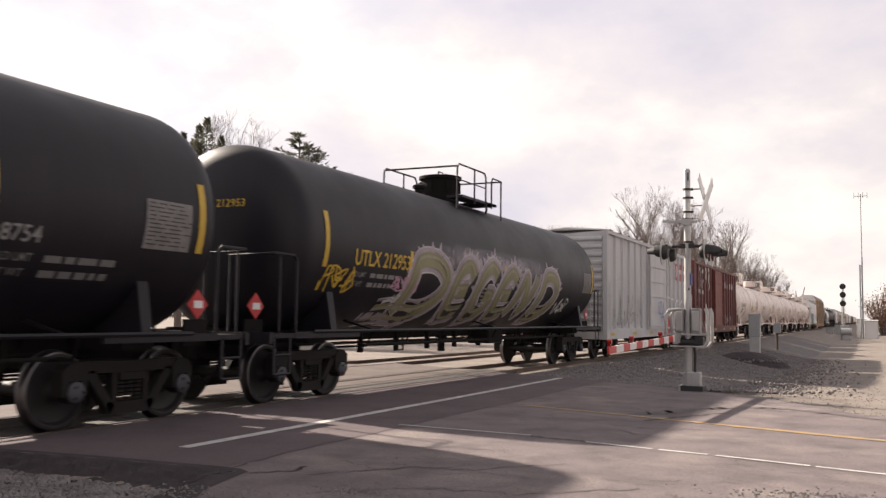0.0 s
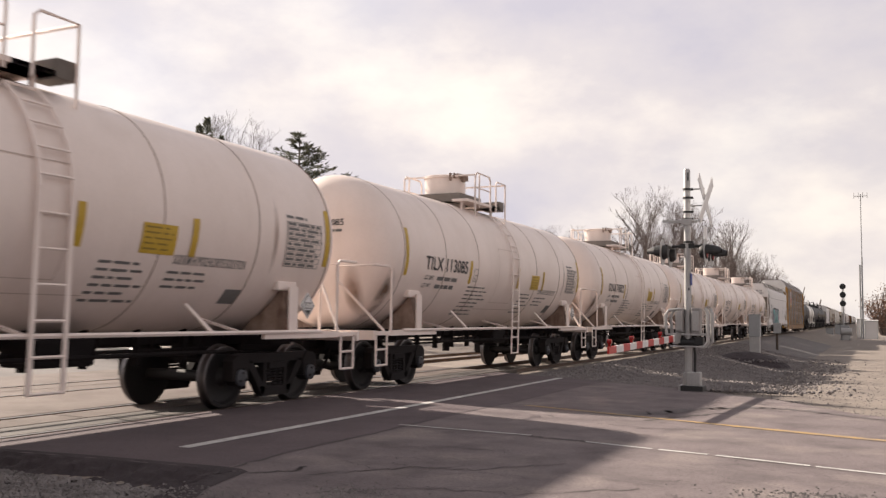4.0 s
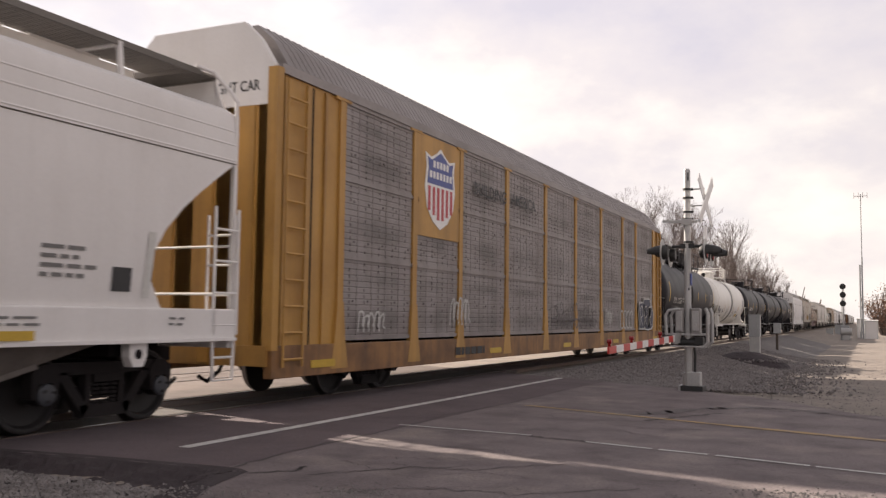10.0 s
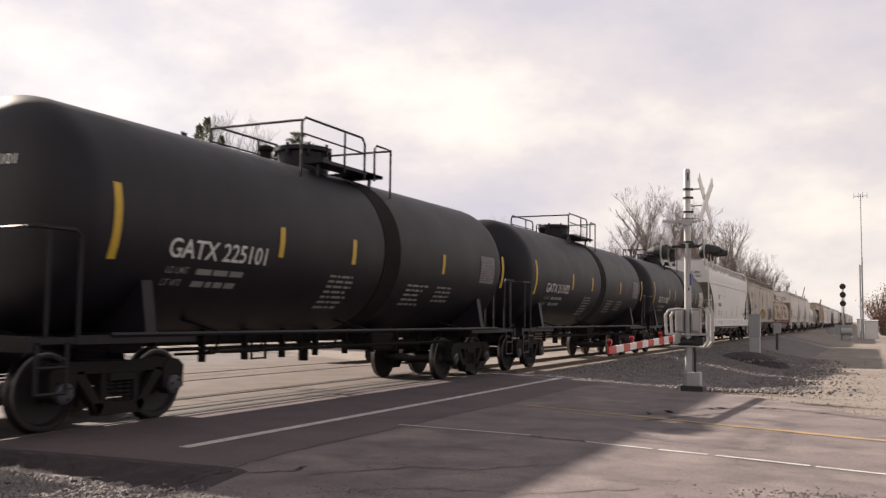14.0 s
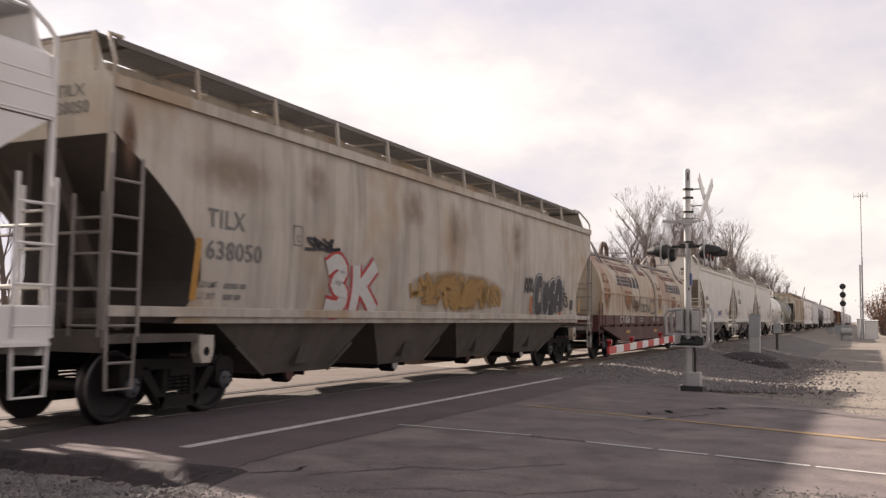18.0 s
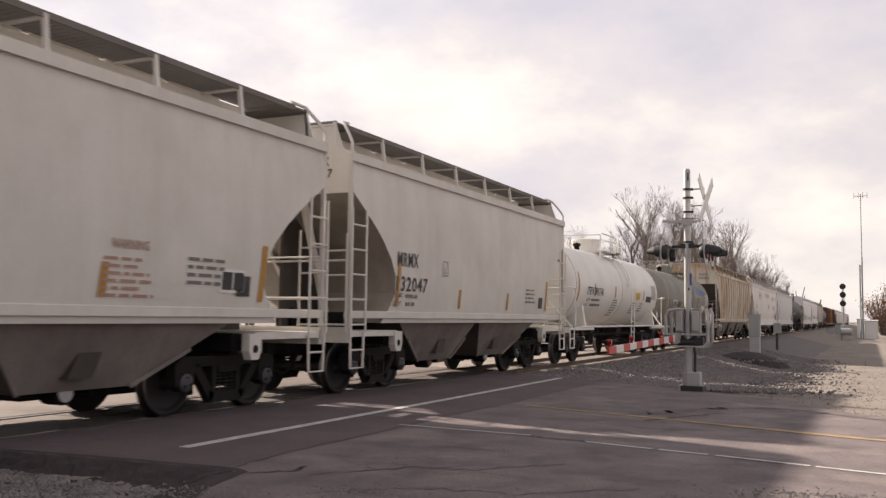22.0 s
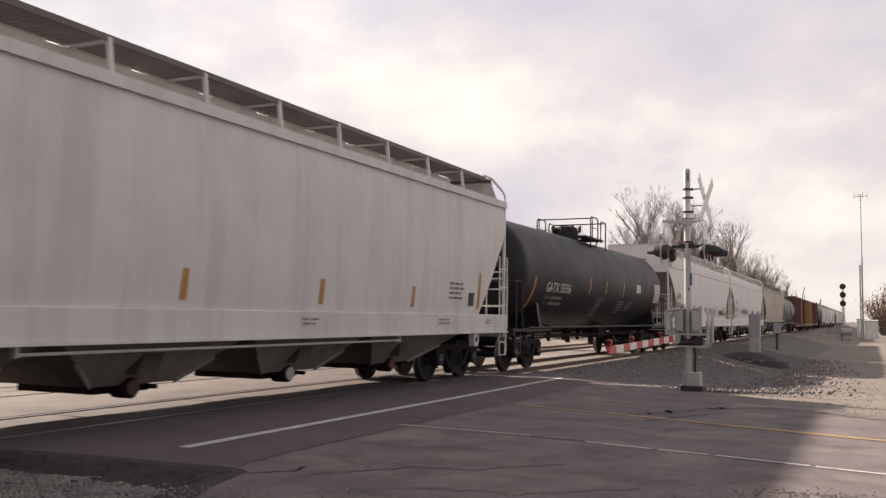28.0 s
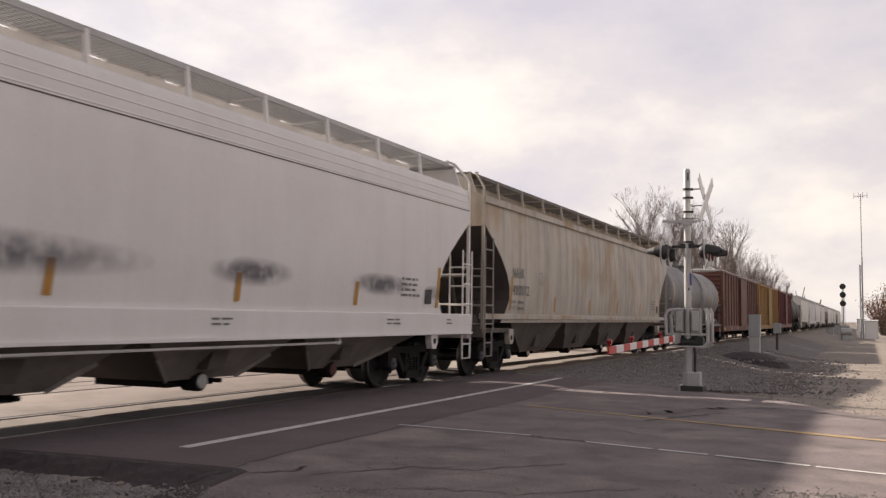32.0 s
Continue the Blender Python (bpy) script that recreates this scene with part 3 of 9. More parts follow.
def sideframe_mesh(x):
    s = Shape()
    a, b = x - 0.07, x + 0.07
    s.prism([(-0.98, 0.66), (-0.80, 0.80), (-0.3, 0.79), (0.3, 0.79), (0.80, 0.80), (0.98, 0.66), (0.70, 0.66), (0.3, 0.655), (-0.3, 0.655), (-0.70, 0.66)], a, b)
    for g in (1, -1):
        s.prism([(g * 1.08, 0.70), (g * 0.98, 0.78), (g * 0.80, 0.80), (g * 0.70, 0.68), (g * 0.72, 0.42), (g * 0.78, 0.40), (g * 0.80, 0.585), (g * 0.98, 0.585), (g * 1.0, 0.40), (g * 1.07, 0.42)], a - 0.02, b + 0.02)
        s.prism([(g * 0.74, 0.67), (g * 0.60, 0.70), (g * 0.26, 0.26), (g * 0.33, 0.16)], a, b)
        s.prism([(g * 0.30, 0.66), (g * 0.22, 0.66), (g * 0.22, 0.25), (g * 0.30, 0.25)], a + 0.01, b - 0.01)
        s.turned([(a - 0.02, 0.13), (b + 0.0, 0.13)], (0, g * 0.889, 0.457), "x", 14)
    s.prism([(-0.40, 0.30), (0.40, 0.30), (0.34, 0.15), (-0.34, 0.15)], a, b)
    for k in (-0.14, 0.0, 0.14):
        for j in range(5):
            z = 0.31 + j * 0.05
            s.turned([(0, 0.062), (0.03, 0.062)], (x + 0.0, k, z), "z", 10)
    s.box(x - 0.10, x + 0.09, -0.20, 0.20, 0.56, 0.65)
    return s


def truck(car, y):
    if "wheelset" not in CACHE:
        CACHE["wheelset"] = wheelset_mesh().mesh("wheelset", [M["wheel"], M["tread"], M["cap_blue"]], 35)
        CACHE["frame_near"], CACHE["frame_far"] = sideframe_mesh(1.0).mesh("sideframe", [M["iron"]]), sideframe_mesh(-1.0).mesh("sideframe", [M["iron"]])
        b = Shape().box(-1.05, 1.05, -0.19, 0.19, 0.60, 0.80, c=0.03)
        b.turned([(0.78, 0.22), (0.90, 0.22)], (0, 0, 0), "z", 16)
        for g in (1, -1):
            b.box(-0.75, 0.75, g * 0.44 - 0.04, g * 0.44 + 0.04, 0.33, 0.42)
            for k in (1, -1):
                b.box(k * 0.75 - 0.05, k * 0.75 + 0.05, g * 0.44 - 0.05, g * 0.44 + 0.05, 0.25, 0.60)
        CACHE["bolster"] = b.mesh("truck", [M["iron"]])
    t = part("truck", CACHE["bolster"], None, car)
    t.location = (0, y, 0)
    part("sideframe", CACHE["frame_near"], None, t), part("sideframe", CACHE["frame_far"], None, t)
    for k, g in ((0, -1), (1, 1)):
        w = part("wheelset", CACHE["wheelset"], None, t)
        w.location = (0, g * 0.889, 0.457)
        WHEELSETS[k].append(w)
    return t


def coupler(car, y, g):
    """g: 1 at the end towards +y, -1 at the other."""
    key = "coupler%d" % g
    if key not in CACHE:
        s = Shape().box(-0.16, 0.16, min(-g * 0.9, g * 0.05), max(-g * 0.9, g * 0.05), 0.68, 0.98)
        s.box(-0.07, 0.07, min(0, g * 0.5), max(0, g * 0.5), 0.76, 0.92, c=0.015)
        s.prism([(g * 0.38, 0.68), (g * 0.62, 0.68), (g * 0.64, 1.0), (g * 0.38, 1.0)], -0.15, 0.06)
        s.prism([(g * 0.48, 0.70), (g * 0.66, 0.70), (g * 0.66, 0.98), (g * 0.48, 0.98)], 0.05, 0.13)
        s.tube([(0.3, 0.0, 0.75), (0.32, g * 0.2, 0.5), (0.3, g * 0.45, 0.36), (0.28, g * 0.62, 0.45)], 0.03, 6)
        CACHE[key] = s.mesh("coupler", [M["under"]])
    ob = part("coupler", CACHE[key], None, car)
    ob.location = (0, y, 0)
    return ob


def quick(name, key, make, ma, parent, y, smooth=0):
    """A part whose mesh is shared by all its like, set at y along its car."""
    if key not in CACHE:
        CACHE[key] = make().mesh(name, [M[ma]], smooth)
    ob = part(name, CACHE[key], None, parent)
    ob.location = (0, y, 0)
    return ob


def ladder(name, car, x, y, z0, z1, width, ma, rungs, along="y", r=0.018, label=""):
    """Two stiles and rungs; its width runs along y or x."""
    s = Shape()
    d = (0, 1, 0) if along == "y" else (1, 0, 0)
    for k in (0, width):
        s.beam((x + d[0] * k, y + d[1] * k, z0), (x + d[0] * k, y + d[1] * k, z1), 0.045, 0.02)
    for i in range(rungs):
        z = z0 + (z1 - z0) * (i + 0.3) / rungs
        s.tube([(x, y, z), (x + d[0] * width, y + d[1] * width, z)], r, 5)
    return part(name, s, ma, car, label)


def car_empty(name, label, category="freight car"):
    ob = new(name)
    ob.empty_display_size = 0.5
    return tagged(ob, label, category, "cars of the freight train")


# ---- tank cars ----
def tank_car(L, label, paint, marks="", marks_end="", R=1.5, ink="ink", stripes="mark_yellow", dome="band", trim=None, seams=0, stripe_y=None, far=False, extras=None, zc=2.6,
             mark_y=2.3, mark_h=0.26, mark_w=2.05, mark_z=2.24, lean=0.0, top_off=0.0, saddle_in=0.12, rail_a=0.85, rail_h=0.72, stripe_z=2.35, big_z=2.6, long_deck=False, end_z=3.05, truck_y=2.0):
    car = car_empty("tank_car", label)
    trim = trim or paint
    e0, e1, mid = 0.95, L - 0.95, L / 2
    surf = lambda z: math.sqrt(max(0.05, R * R - (z - zc) ** 2))
    # shell with dished heads
    dish, hp = 0.66, 2.7
    left = [(e0 - 0.28 + dish * (1 - max(0.0, math.cos(math.pi / 2 * i / 16)) ** (2 / hp)), max(0.02, R * math.sin(math.pi / 2 * i / 16) ** (2 / hp))) for i in range(17)]
    whole = left + [(L - y, r) for y, r in left[::-1]]
    part("tank_shell", Shape().turned(whole, (0, 0, zc), "y", 56), paint, car, smooth=40)
    # weld rings
    jacket = paint == "cream"
    for y in ((1.38, 3.22, 4.95, L - 5.0, L - 3.08, L - 1.22) if jacket else [e0 + 0.45 + (e1 - e0 - 0.9) * i / (seams - 1) for i in range(seams)]):
        quick("weld_ring", "ring%s%.2f" % (paint, R), lambda: Shape().turned([(-0.013, R - 0.01), (-0.008, R + 0.006), (0.008, R + 0.006), (0.013, R - 0.01)], (0, 0, zc), "y", 56, caps=False), "grime_line", car, y, 40)
    # stub sills, bolster saddles
    for g, y in ((-1, truck_y), (1, L - 2.0)):
        s = Shape().box(-0.22, 0.22, y - 1.3 if g < 0 else y - 0.9, y + 0.9 if g < 0 else y + 1.3, 0.72, 1.15)
        s.box(-1.15, 1.15, y - 0.25, y + 0.25, 0.92, 1.12)
        part("stub_sill", s, "under", car)
        for sx in (1, -1):
            s = Shape()
            y_in = y + saddle_in * -g
            s.add([(sx * 1.42, y_in - 0.09, 1.08), (sx * 1.42, y_in + 0.09, 1.08), (sx * 1.30, y_in + 0.09, 1.78), (sx * 1.30, y_in - 0.09, 1.78),
                   (sx * 0.55, y_in - 0.09, 1.08), (sx * 0.55, y_in + 0.09, 1.08), (sx * 0.9, y_in + 0.09, 1.55), (sx * 0.9, y_in - 0.09, 1.55)],
                  [(0, 1, 2, 3), (4, 5, 6, 7), (0, 1, 5, 4), (3, 2, 6, 7), (0, 3, 7, 4), (1, 2, 6, 5)])
            part("saddle", s, "rusty_web" if jacket else trim, car)
            s = Shape().box(min(sx * 1.28, sx * 1.46), max(sx * 1.28, sx * 1.46), y_in - 0.02 if g > 0 else y_in - 0.5, y_in + 0.5 if g > 0 else y_in + 0.02, 1.05, 1.12)
            if jacket:
                s.box(min(sx * 1.42, sx * 1.45), max(sx * 1.42, sx * 1.45), y_in - 0.11, y_in + 0.11, 1.05, 1.80)
                s.box(min(sx * 1.22, sx * 1.36), max(sx * 1.22, sx * 1.36), y_in - 0.28, y_in + 0.2, 1.74, 1.88, c=0.02)
            part("saddle_plate", s, trim, car)
        truck(car, y)
        coupler(car, 0.75 if g < 0 else L - 0.75, g)
        # end platform and its rails
        pe = 0.28 if g < 0 else L - 0.28
        p2 = pe + 0.62 * -g
        s = Shape().box(-1.48, 1.48, min(pe, p2), max(pe, p2), 1.03, 1.10)
        s.box(-1.5, 1.5, pe - 0.04, pe + 0.04, 0.95, 1.12)
        for sx in (1, -1):
            s.beam((sx * 1.46, p2, 1.07), (sx * 1.44, y + 0.85 * -g, 1.07), 0.10, 0.06)
        part("end_platform", s, trim, car)
        for sx in (1, -1):
            s = Shape()
            x = sx * 1.47
            s.tube([(x - sx * 0.75, pe, 1.1), (x - sx * 0.75, pe, 2.26), (x - sx * 0.05, pe, 2.27), (x, pe + 0.06 * -g, 2.28), (x, p2 - 0.05 * -g, 2.28), (x, p2 + 0.03 * -g, 2.2), (x, p2 + 0.03 * -g, 1.1)], 0.024, 6)
            if paint == "black":
                s.tube([(x, p2 - 0.4 * -g, 1.1), (x, p2 - 0.4 * -g, 2.26)], 0.02, 6)
            else:
                s.tube([(x - sx * 0.75, pe, 2.0), (x - sx * 0.05, pe + 0.5 * -g, 1.1)], 0.026, 6)
            part("end_handrail", s, trim, car)
            s = Shape()
            yy = (pe + p2) / 2
            for k in (-0.2, 0.2):
                s.beam((x, yy + k, 1.05), (x, yy + k, 0.5), 0.05, 0.02)
            for z in (0.5, 0.78):
                s.tube([(x, yy - 0.2, z), (x, yy + 0.2, z)], 0.02, 5)
            part("step", s, trim, car)
    # side rail along the tank with its struts
    for sx in (1, -1):
        s = Shape().tube([(sx * 1.48, 1.4, 1.12), (sx * 1.48, L - 1.4, 1.12)], 0.032, 6)
        for y in (3.4, L / 2, L - 3.4):
            s.beam((sx * 1.48, y, 1.12), (sx * 0.75, y, 1.30), 0.06, 0.03)
        for y in ((4.2, L - 4.2) if paint == "cream" else ()):
            s.beam((sx * 1.48, y + 0.18, 1.12), (sx * 1.16, y, 1.50), 0.05, 0.03)
        part("side_rail", s, trim, car)
    # brake rigging under the belly
    mid += top_off
    s = Shape().box(0.15, 0.75, mid + 1.2, mid + 2.1, 0.72, 1.05, c=0.04)
    s.tube([(0.35, 2.5, 0.86), (0.35, L - 2.5, 0.86)], 0.03, 6)
    s.tube([(-0.4, 2.5, 0.9), (-0.4, L - 2.5, 0.9)], 0.025, 6)
    for k in range(9):
        y = 3.3 + (L - 6.6) * k / 8
        s.box(0.30, 0.40, y - 0.03, y + 0.03, 0.66, 1.25)
        s.tube([(1.35, y + 0.2, 1.1), (1.2, y + 0.25, 0.84), (0.5, y + 0.25, 0.80)], 0.02, 5)
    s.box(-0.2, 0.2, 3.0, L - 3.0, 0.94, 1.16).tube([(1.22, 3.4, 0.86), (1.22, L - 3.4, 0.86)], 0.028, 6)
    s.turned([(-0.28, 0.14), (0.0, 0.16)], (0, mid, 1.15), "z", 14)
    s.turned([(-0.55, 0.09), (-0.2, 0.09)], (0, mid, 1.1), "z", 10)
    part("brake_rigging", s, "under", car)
    # manway and platform on top
    top = zc + R
    s = Shape()
    if dome == "tall":
        th = 0.2 if jacket else 0.0
        s.turned([(-0.15, 0.50), (0.42 + th, 0.50), (0.43 + th, 0.53), (0.48 + th, 0.53), (0.49 + th, 0.50), (0.50 + th, 0.02)], (0, mid - 0.15, top), "z", 24)
    elif dome == "dark":
        s.turned([(-0.15, 0.46), (0.52, 0.46), (0.53, 0.52), (0.60, 0.52), (0.61, 0.47), (0.63, 0.02)], (0, mid - 0.15, top), "z", 24)
        for y in (mid - 0.35, mid + 0.05):
            s.tube([(0.1, y - 0.12, top + 0.62), (0.1, y - 0.12, top + 0.69), (0.1, y + 0.12, top + 0.69), (0.1, y + 0.12, top + 0.62)], 0.015, 5)
    elif dome == "round":
        s.turned([(-0.15, 0.42), (0.25, 0.42), (0.38, 0.38), (0.45, 0.22), (0.47, 0.02)], (0, mid - 0.15, top), "z", 24)
    else:
        s.turned([(-0.15, 0.46), (0.30, 0.46), (0.33, 0.52), (0.40, 0.52), (0.43, 0.44), (0.44, 0.02)], (0, mid - 0.15, top), "z", 24)
    mw = part("manway", s, [trim if dome != "dark" else "under"], car, smooth=35)
    if jacket:
        # grey deck under the manway, rust on its lid, small box by the ladder head
        s = Shape().box(-0.72, 0.72, mid - 0.85, mid + 0.42, top + 0.0, top + 0.2, c=0.015)
        part("manway_deck", s, "bay_side", car, "weathered grey deck round the manway")
        s = Shape()
        for k in range(9):
            a = -0.9 + 0.17 * k + 0.05 * math.sin(7 * k)
            h = 0.07 + 0.06 * math.sin(5 * k + 1)
            s.box(0.505 * math.cos(a), 0.545 * math.cos(a), mid - 0.15 + 0.52 * math.sin(a) - 0.05, mid - 0.15 + 0.52 * math.sin(a) + 0.05, top + 0.66 - abs(h), top + 0.725)
        part("lid_rust", s, "rusty_web", mw, "flaking rust on the manway lid", kind="stuff")
        part("fittings_box", Shape().box(0.45, 0.9, mid + 1.2, mid + 1.5, top - 0.02, top + 0.22, c=0.015), "bay_side", car, "small grey box beside the ladder head")
    for j in range(0 if jacket else 8):
        a = 2 * math.pi * j / 8
        b = quick("eye_bolt", "bolt" + trim + dome, lambda: Shape().turned([(0.28, 0.035), (0.5, 0.03)], (0, 0, -0.05), "z", 6), trim if dome != "dark" else "under", mw, mid - 0.15 + 0.5 * math.sin(a))
        b.location = (0.5 * math.cos(a), mid - 0.15 + 0.5 * math.sin(a), top)
    if long_deck:
        s = Shape().box(-0.9, 0.9, mid + 1.15, mid + 6.3, top - 0.02, top + 0.04)
        for y in (mid + 2.2, mid + 3.8, mid + 5.3):
            for sx in (1, -1):
                s.beam((sx * 0.75, y, top), (sx * 0.72, y, top - 0.3), 0.08, 0.03)
        part("long_walkway", s, trim, car)
        s = Shape().box(-0.45, 0.45, mid + 3.5, mid + 5.2, top + 0.04, top + 0.72, c=0.02)
        s.box(-0.5, 0.5, mid + 3.45, mid + 5.25, top + 0.72, top + 0.76)
        part("fittings_box", s, "under", car, "black steel fittings box")
        for sx in (1, -1):
            s, x, rt = Shape(), sx * 0.92, top + 0.72
            s.tube([(x, mid + 2.0, top), (x, mid + 2.0, rt), (x, mid + 6.3, rt), (x, mid + 6.3, top - 0.1)], 0.024, 6)
            s.tube([(x, mid + 2.0, top + 0.38), (x, mid + 6.3, top + 0.38)], 0.016, 5)
            for y in (mid + 3.4, mid + 4.9):
                s.tube([(x, y, top), (x, y, rt)], 0.02, 5)
            part("deck_railing", s, trim, car)
        for y, h in ((mid - 2.2, 0.34), (mid - 1.6, 0.2), (mid + 0.75, 0.42)):
            part("valve", Shape().turned([(-0.1, 0.12), (h - 0.1, 0.12), (h - 0.08, 0.17), (h, 0.16), (h + 0.03, 0.02)], (0.1, y, top), "z", 14), "under", car, smooth=35)
    if paint != "cream":
        s = Shape().turned([(-0.1, 0.10), (0.16, 0.10), (0.18, 0.15), (0.24, 0.14), (0.30, 0.02)], (0.0, mid - 1.3, top), "z", 14)
        part("vent_valve", s, "under", car, smooth=35)
    s = Shape()
    for sx in (1, -1):
        s.box(min(sx * 0.55, sx * 0.95), max(sx * 0.55, sx * 0.95), mid - 0.95, mid + 1.15, top - 0.02, top + 0.04)
        for y in (mid - 0.8, mid + 1.0):
            s.beam((sx * 0.75, y, top), (sx * 0.72, y, top - 0.3), 0.08, 0.03)
    s.box(-0.95, 0.95, mid + 0.55, mid + 1.15, top - 0.02, top + 0.04)
    part("walkway", s, trim, car)
    for sx in (1, -1):
        s, x, rt = Shape(), sx * 0.95, top + rail_h
        s.tube([(x, mid - rail_a, top - 0.45), (x, mid - rail_a, rt - 0.1), (x, mid - rail_a + 0.1, rt), (x, mid - 0.2, rt), (x, mid + 0.35, rt), (x, mid + 0.45, rt - 0.1), (x, mid + 0.45, top - 0.1)], 0.022, 6)
        s.tube([(x, mid - 0.25, rt), (x, mid - 0.25, top - 0.1)], 0.02, 6)
        s.tube([(x, mid - rail_a, top + 0.36), (x, mid + 0.45, top + 0.36)], 0.016, 5)
        part("top_railing", s, trim, car)
        s = Shape()
        s.tube([(x, mid + 0.82, top - 0.1), (x, mid + 0.82, rt - 0.12), (x, mid + 0.90, rt - 0.05), (x, mid + 1.45, rt - 0.05), (x, mid + 1.45, top - 0.35)], 0.022, 6)
        part("ladder_rail", s, trim, car)
    for y in (mid - rail_a, mid + 1.45):
        part("cross_rail", Shape().tube([(-0.95, y, top + rail_h - 0.06), (0.95, y, top + rail_h - 0.06)], 0.022, 6), trim, car)
    # ladders that follow the shell
    for sx in ((1, -1) if paint != "black" else (-1,)):
        s = Shape()
        for k in (0.48, 0.92):
            s.beam((sx * 1.52, mid + k, 0.5), (sx * 1.56, mid + k, zc + 0.1), 0.06, 0.02)
            pts = []
            for i in range(6):
                a = math.radians(3 + 50 * i / 5)
                pts.append((sx * (R + 0.07) * math.cos(a), mid + k, zc + (R + 0.07) * math.sin(a)))
            for p, q in zip(pts, pts[1:]):
                s.beam(p, q, 0.05, 0.02)
        for i in range(6):
            z = 0.52 + i * 0.38
            s.tube([(sx * 1.53, mid + 0.48, z), (sx * 1.53, mid + 0.92, z)], 0.018, 5)
        for i in range(5):
            a = math.radians(8 + 45 * i / 4)
            x, z = sx * (R + 0.07) * math.cos(a), zc + (R + 0.07) * math.sin(a)
            s.tube([(x, mid + 0.48, z), (x, mid + 0.92, z)], 0.018, 5)
        part("ladder", s, trim, car)
    # centre band and marks on the near side
    if dome == "band":
        s = Shape()
        s.turned([(mid + 0.38, R - 0.01), (mid + 0.38, R + 0.01), (mid + 0.98, R + 0.01), (mid + 0.98, R - 0.01)], (0, 0, zc), "y", 48, caps=False)
        part("rubber_band", s, "ink_grey" if paint != "black" else "under", car)
    for i, (y, h) in enumerate(stripe_y or [(1.5, 0.9), (4.55, 0.5), (L - (5.42 if "372" in marks else 6.3), 0.5), (L - 4.42, 0.5), (L - 1.3, 0.9)] if jacket else stripe_y or [(1.5, 0.9), (4.55, 0.5), (5.85, 0.5), (L - 4.6, 0.5), (L - 3.5, 0.5), (L - 1.3, 0.9)]):
        patch("reflector_stripe", y - 0.06, y + 0.06, (big_z if h > 0.7 else stripe_z) - h / 2, (big_z if h > 0.7 else stripe_z) + h / 2, stripes, car, surf, lean=lean)
    if marks:
        writing("car_mark", marks, mark_y, mark_z, mark_h, ink, car, surf, width=mark_w, bold=0.012)
    if not far:
        ik = "chalk_dim" if ink in ("chalk", "mark_yellow") else "ink_grey"
        if marks:
            for k, line in enumerate(("LD LMT", "LT WT")):
                writing("load_limit_word", line, mark_y + 0.05, mark_z - 0.20 - 0.16 * k, 0.085, ik, car, surf, bold=0.006)
                bars("load_limit_stencil", mark_y + 0.62, mark_z - 0.20 - 0.16 * k, 1.25, 1, 0.17, ik, car, surf, seed=1 + k)
        if jacket:
            bars("stencil", 4.55, 2.02, 1.25, 8, 0.085, ik, car, surf, seed=2, thick=0.32)
            bars("stencil", L - 5.9, 1.95, 0.85, 6, 0.09, ik, car, surf, seed=3, thick=0.35)
            writing("commodity_stencil", "SODIUM HYPOCHLORITE SOLUTION", L - 4.72, 2.0, 0.12, ik, car, surf, width=1.45, bold=0.008)
            bars("stencil", L - 4.75, 1.88, 0.9, 3, 0.09, ik, car, surf, seed=5, thick=0.35)
            s = Shape()
            framed(s, 4.72, 4.96, 2.16, 2.44, surf, 0.012)
            part("stencil_frame", s, ik, car)
            writing("class_letter", "C", 4.80, 2.19, 0.12, ik, car, surf, width=0.09)
            s = Shape()
            framed(s, L - 2.42, L - 1.48, 2.10, 2.78, surf, 0.01)
            for k in range(1, 9):
                z = 2.10 + 0.68 * k / 9
                strip(s, L - 2.42, L - 1.48, z - 0.003, z + 0.003, surf)
            for y in (L - 1.95, L - 1.78, L - 1.62):
                strip(s, y - 0.003, y + 0.003, 2.10, 2.78, surf)
            part("data_table", s, ik, car, "ruled stencilled data table", kind="stuff")
            bars("table_print", L - 2.38, 2.725, 0.92, 9, 0.0755, ik, car, surf, seed=8, thick=0.5)
            bars("table_print", L - 2.42, 2.83, 0.55, 1, 0.08, ik, car, surf, seed=9, thick=0.5)
            # pad behind the ladder and the lap of the jacket below it
            s = Shape()
            framed(s, mid - 0.28, mid + 0.98, 1.72, 3.0, surf, 0.012)
            strip(s, mid - 1.0, mid + 1.5, 1.56, 1.572, surf)
            part("jacket_seam", s, "grime_thin", car, "faint lap seams of the tank jacket")
        else:
            bars("stencil", mid - 1.3, 2.0, 0.85, 7, 0.085, ik, car, surf, seed=2)
            bars("stencil", mid + 1.5, 1.95, 0.9, 5, 0.09, ik, car, surf, seed=3)
            bars("stencil", mid + 2.8, 1.95, 0.8, 4, 0.09, ik, car, surf, seed=4)
            patch("data_table", L - 2.35, L - 1.55, 2.15, 2.75, "table_dark" if paint == "black" else "table_pale", car, surf, label="pale printed data table")
            bars("table_print", L - 2.31, 2.70, 0.78, 11, 0.05, "ink" if paint == "black" else "ink_grey", car, surf, seed=8, thick=0.3, lift=0.013)
        # writing high on the head end
        if marks_end:
            v, f = text_mesh(marks_end, 0.12, 0.088 * len(marks_end), 0.008)
            hs = Shape()
            hy = lambda x, z: e0 - 0.28 + dish * (1 - max(0.0, 1 - (math.hypot(x, z - zc) / R) ** hp) ** (1 / hp)) - 0.012
            x0 = -0.40 if jacket else 0.1
            hs.add([(x0 + a, hy(x0 + a, end_z + b), end_z + b) for a, b in v], f)
            part("end_mark", hs, ink, car)
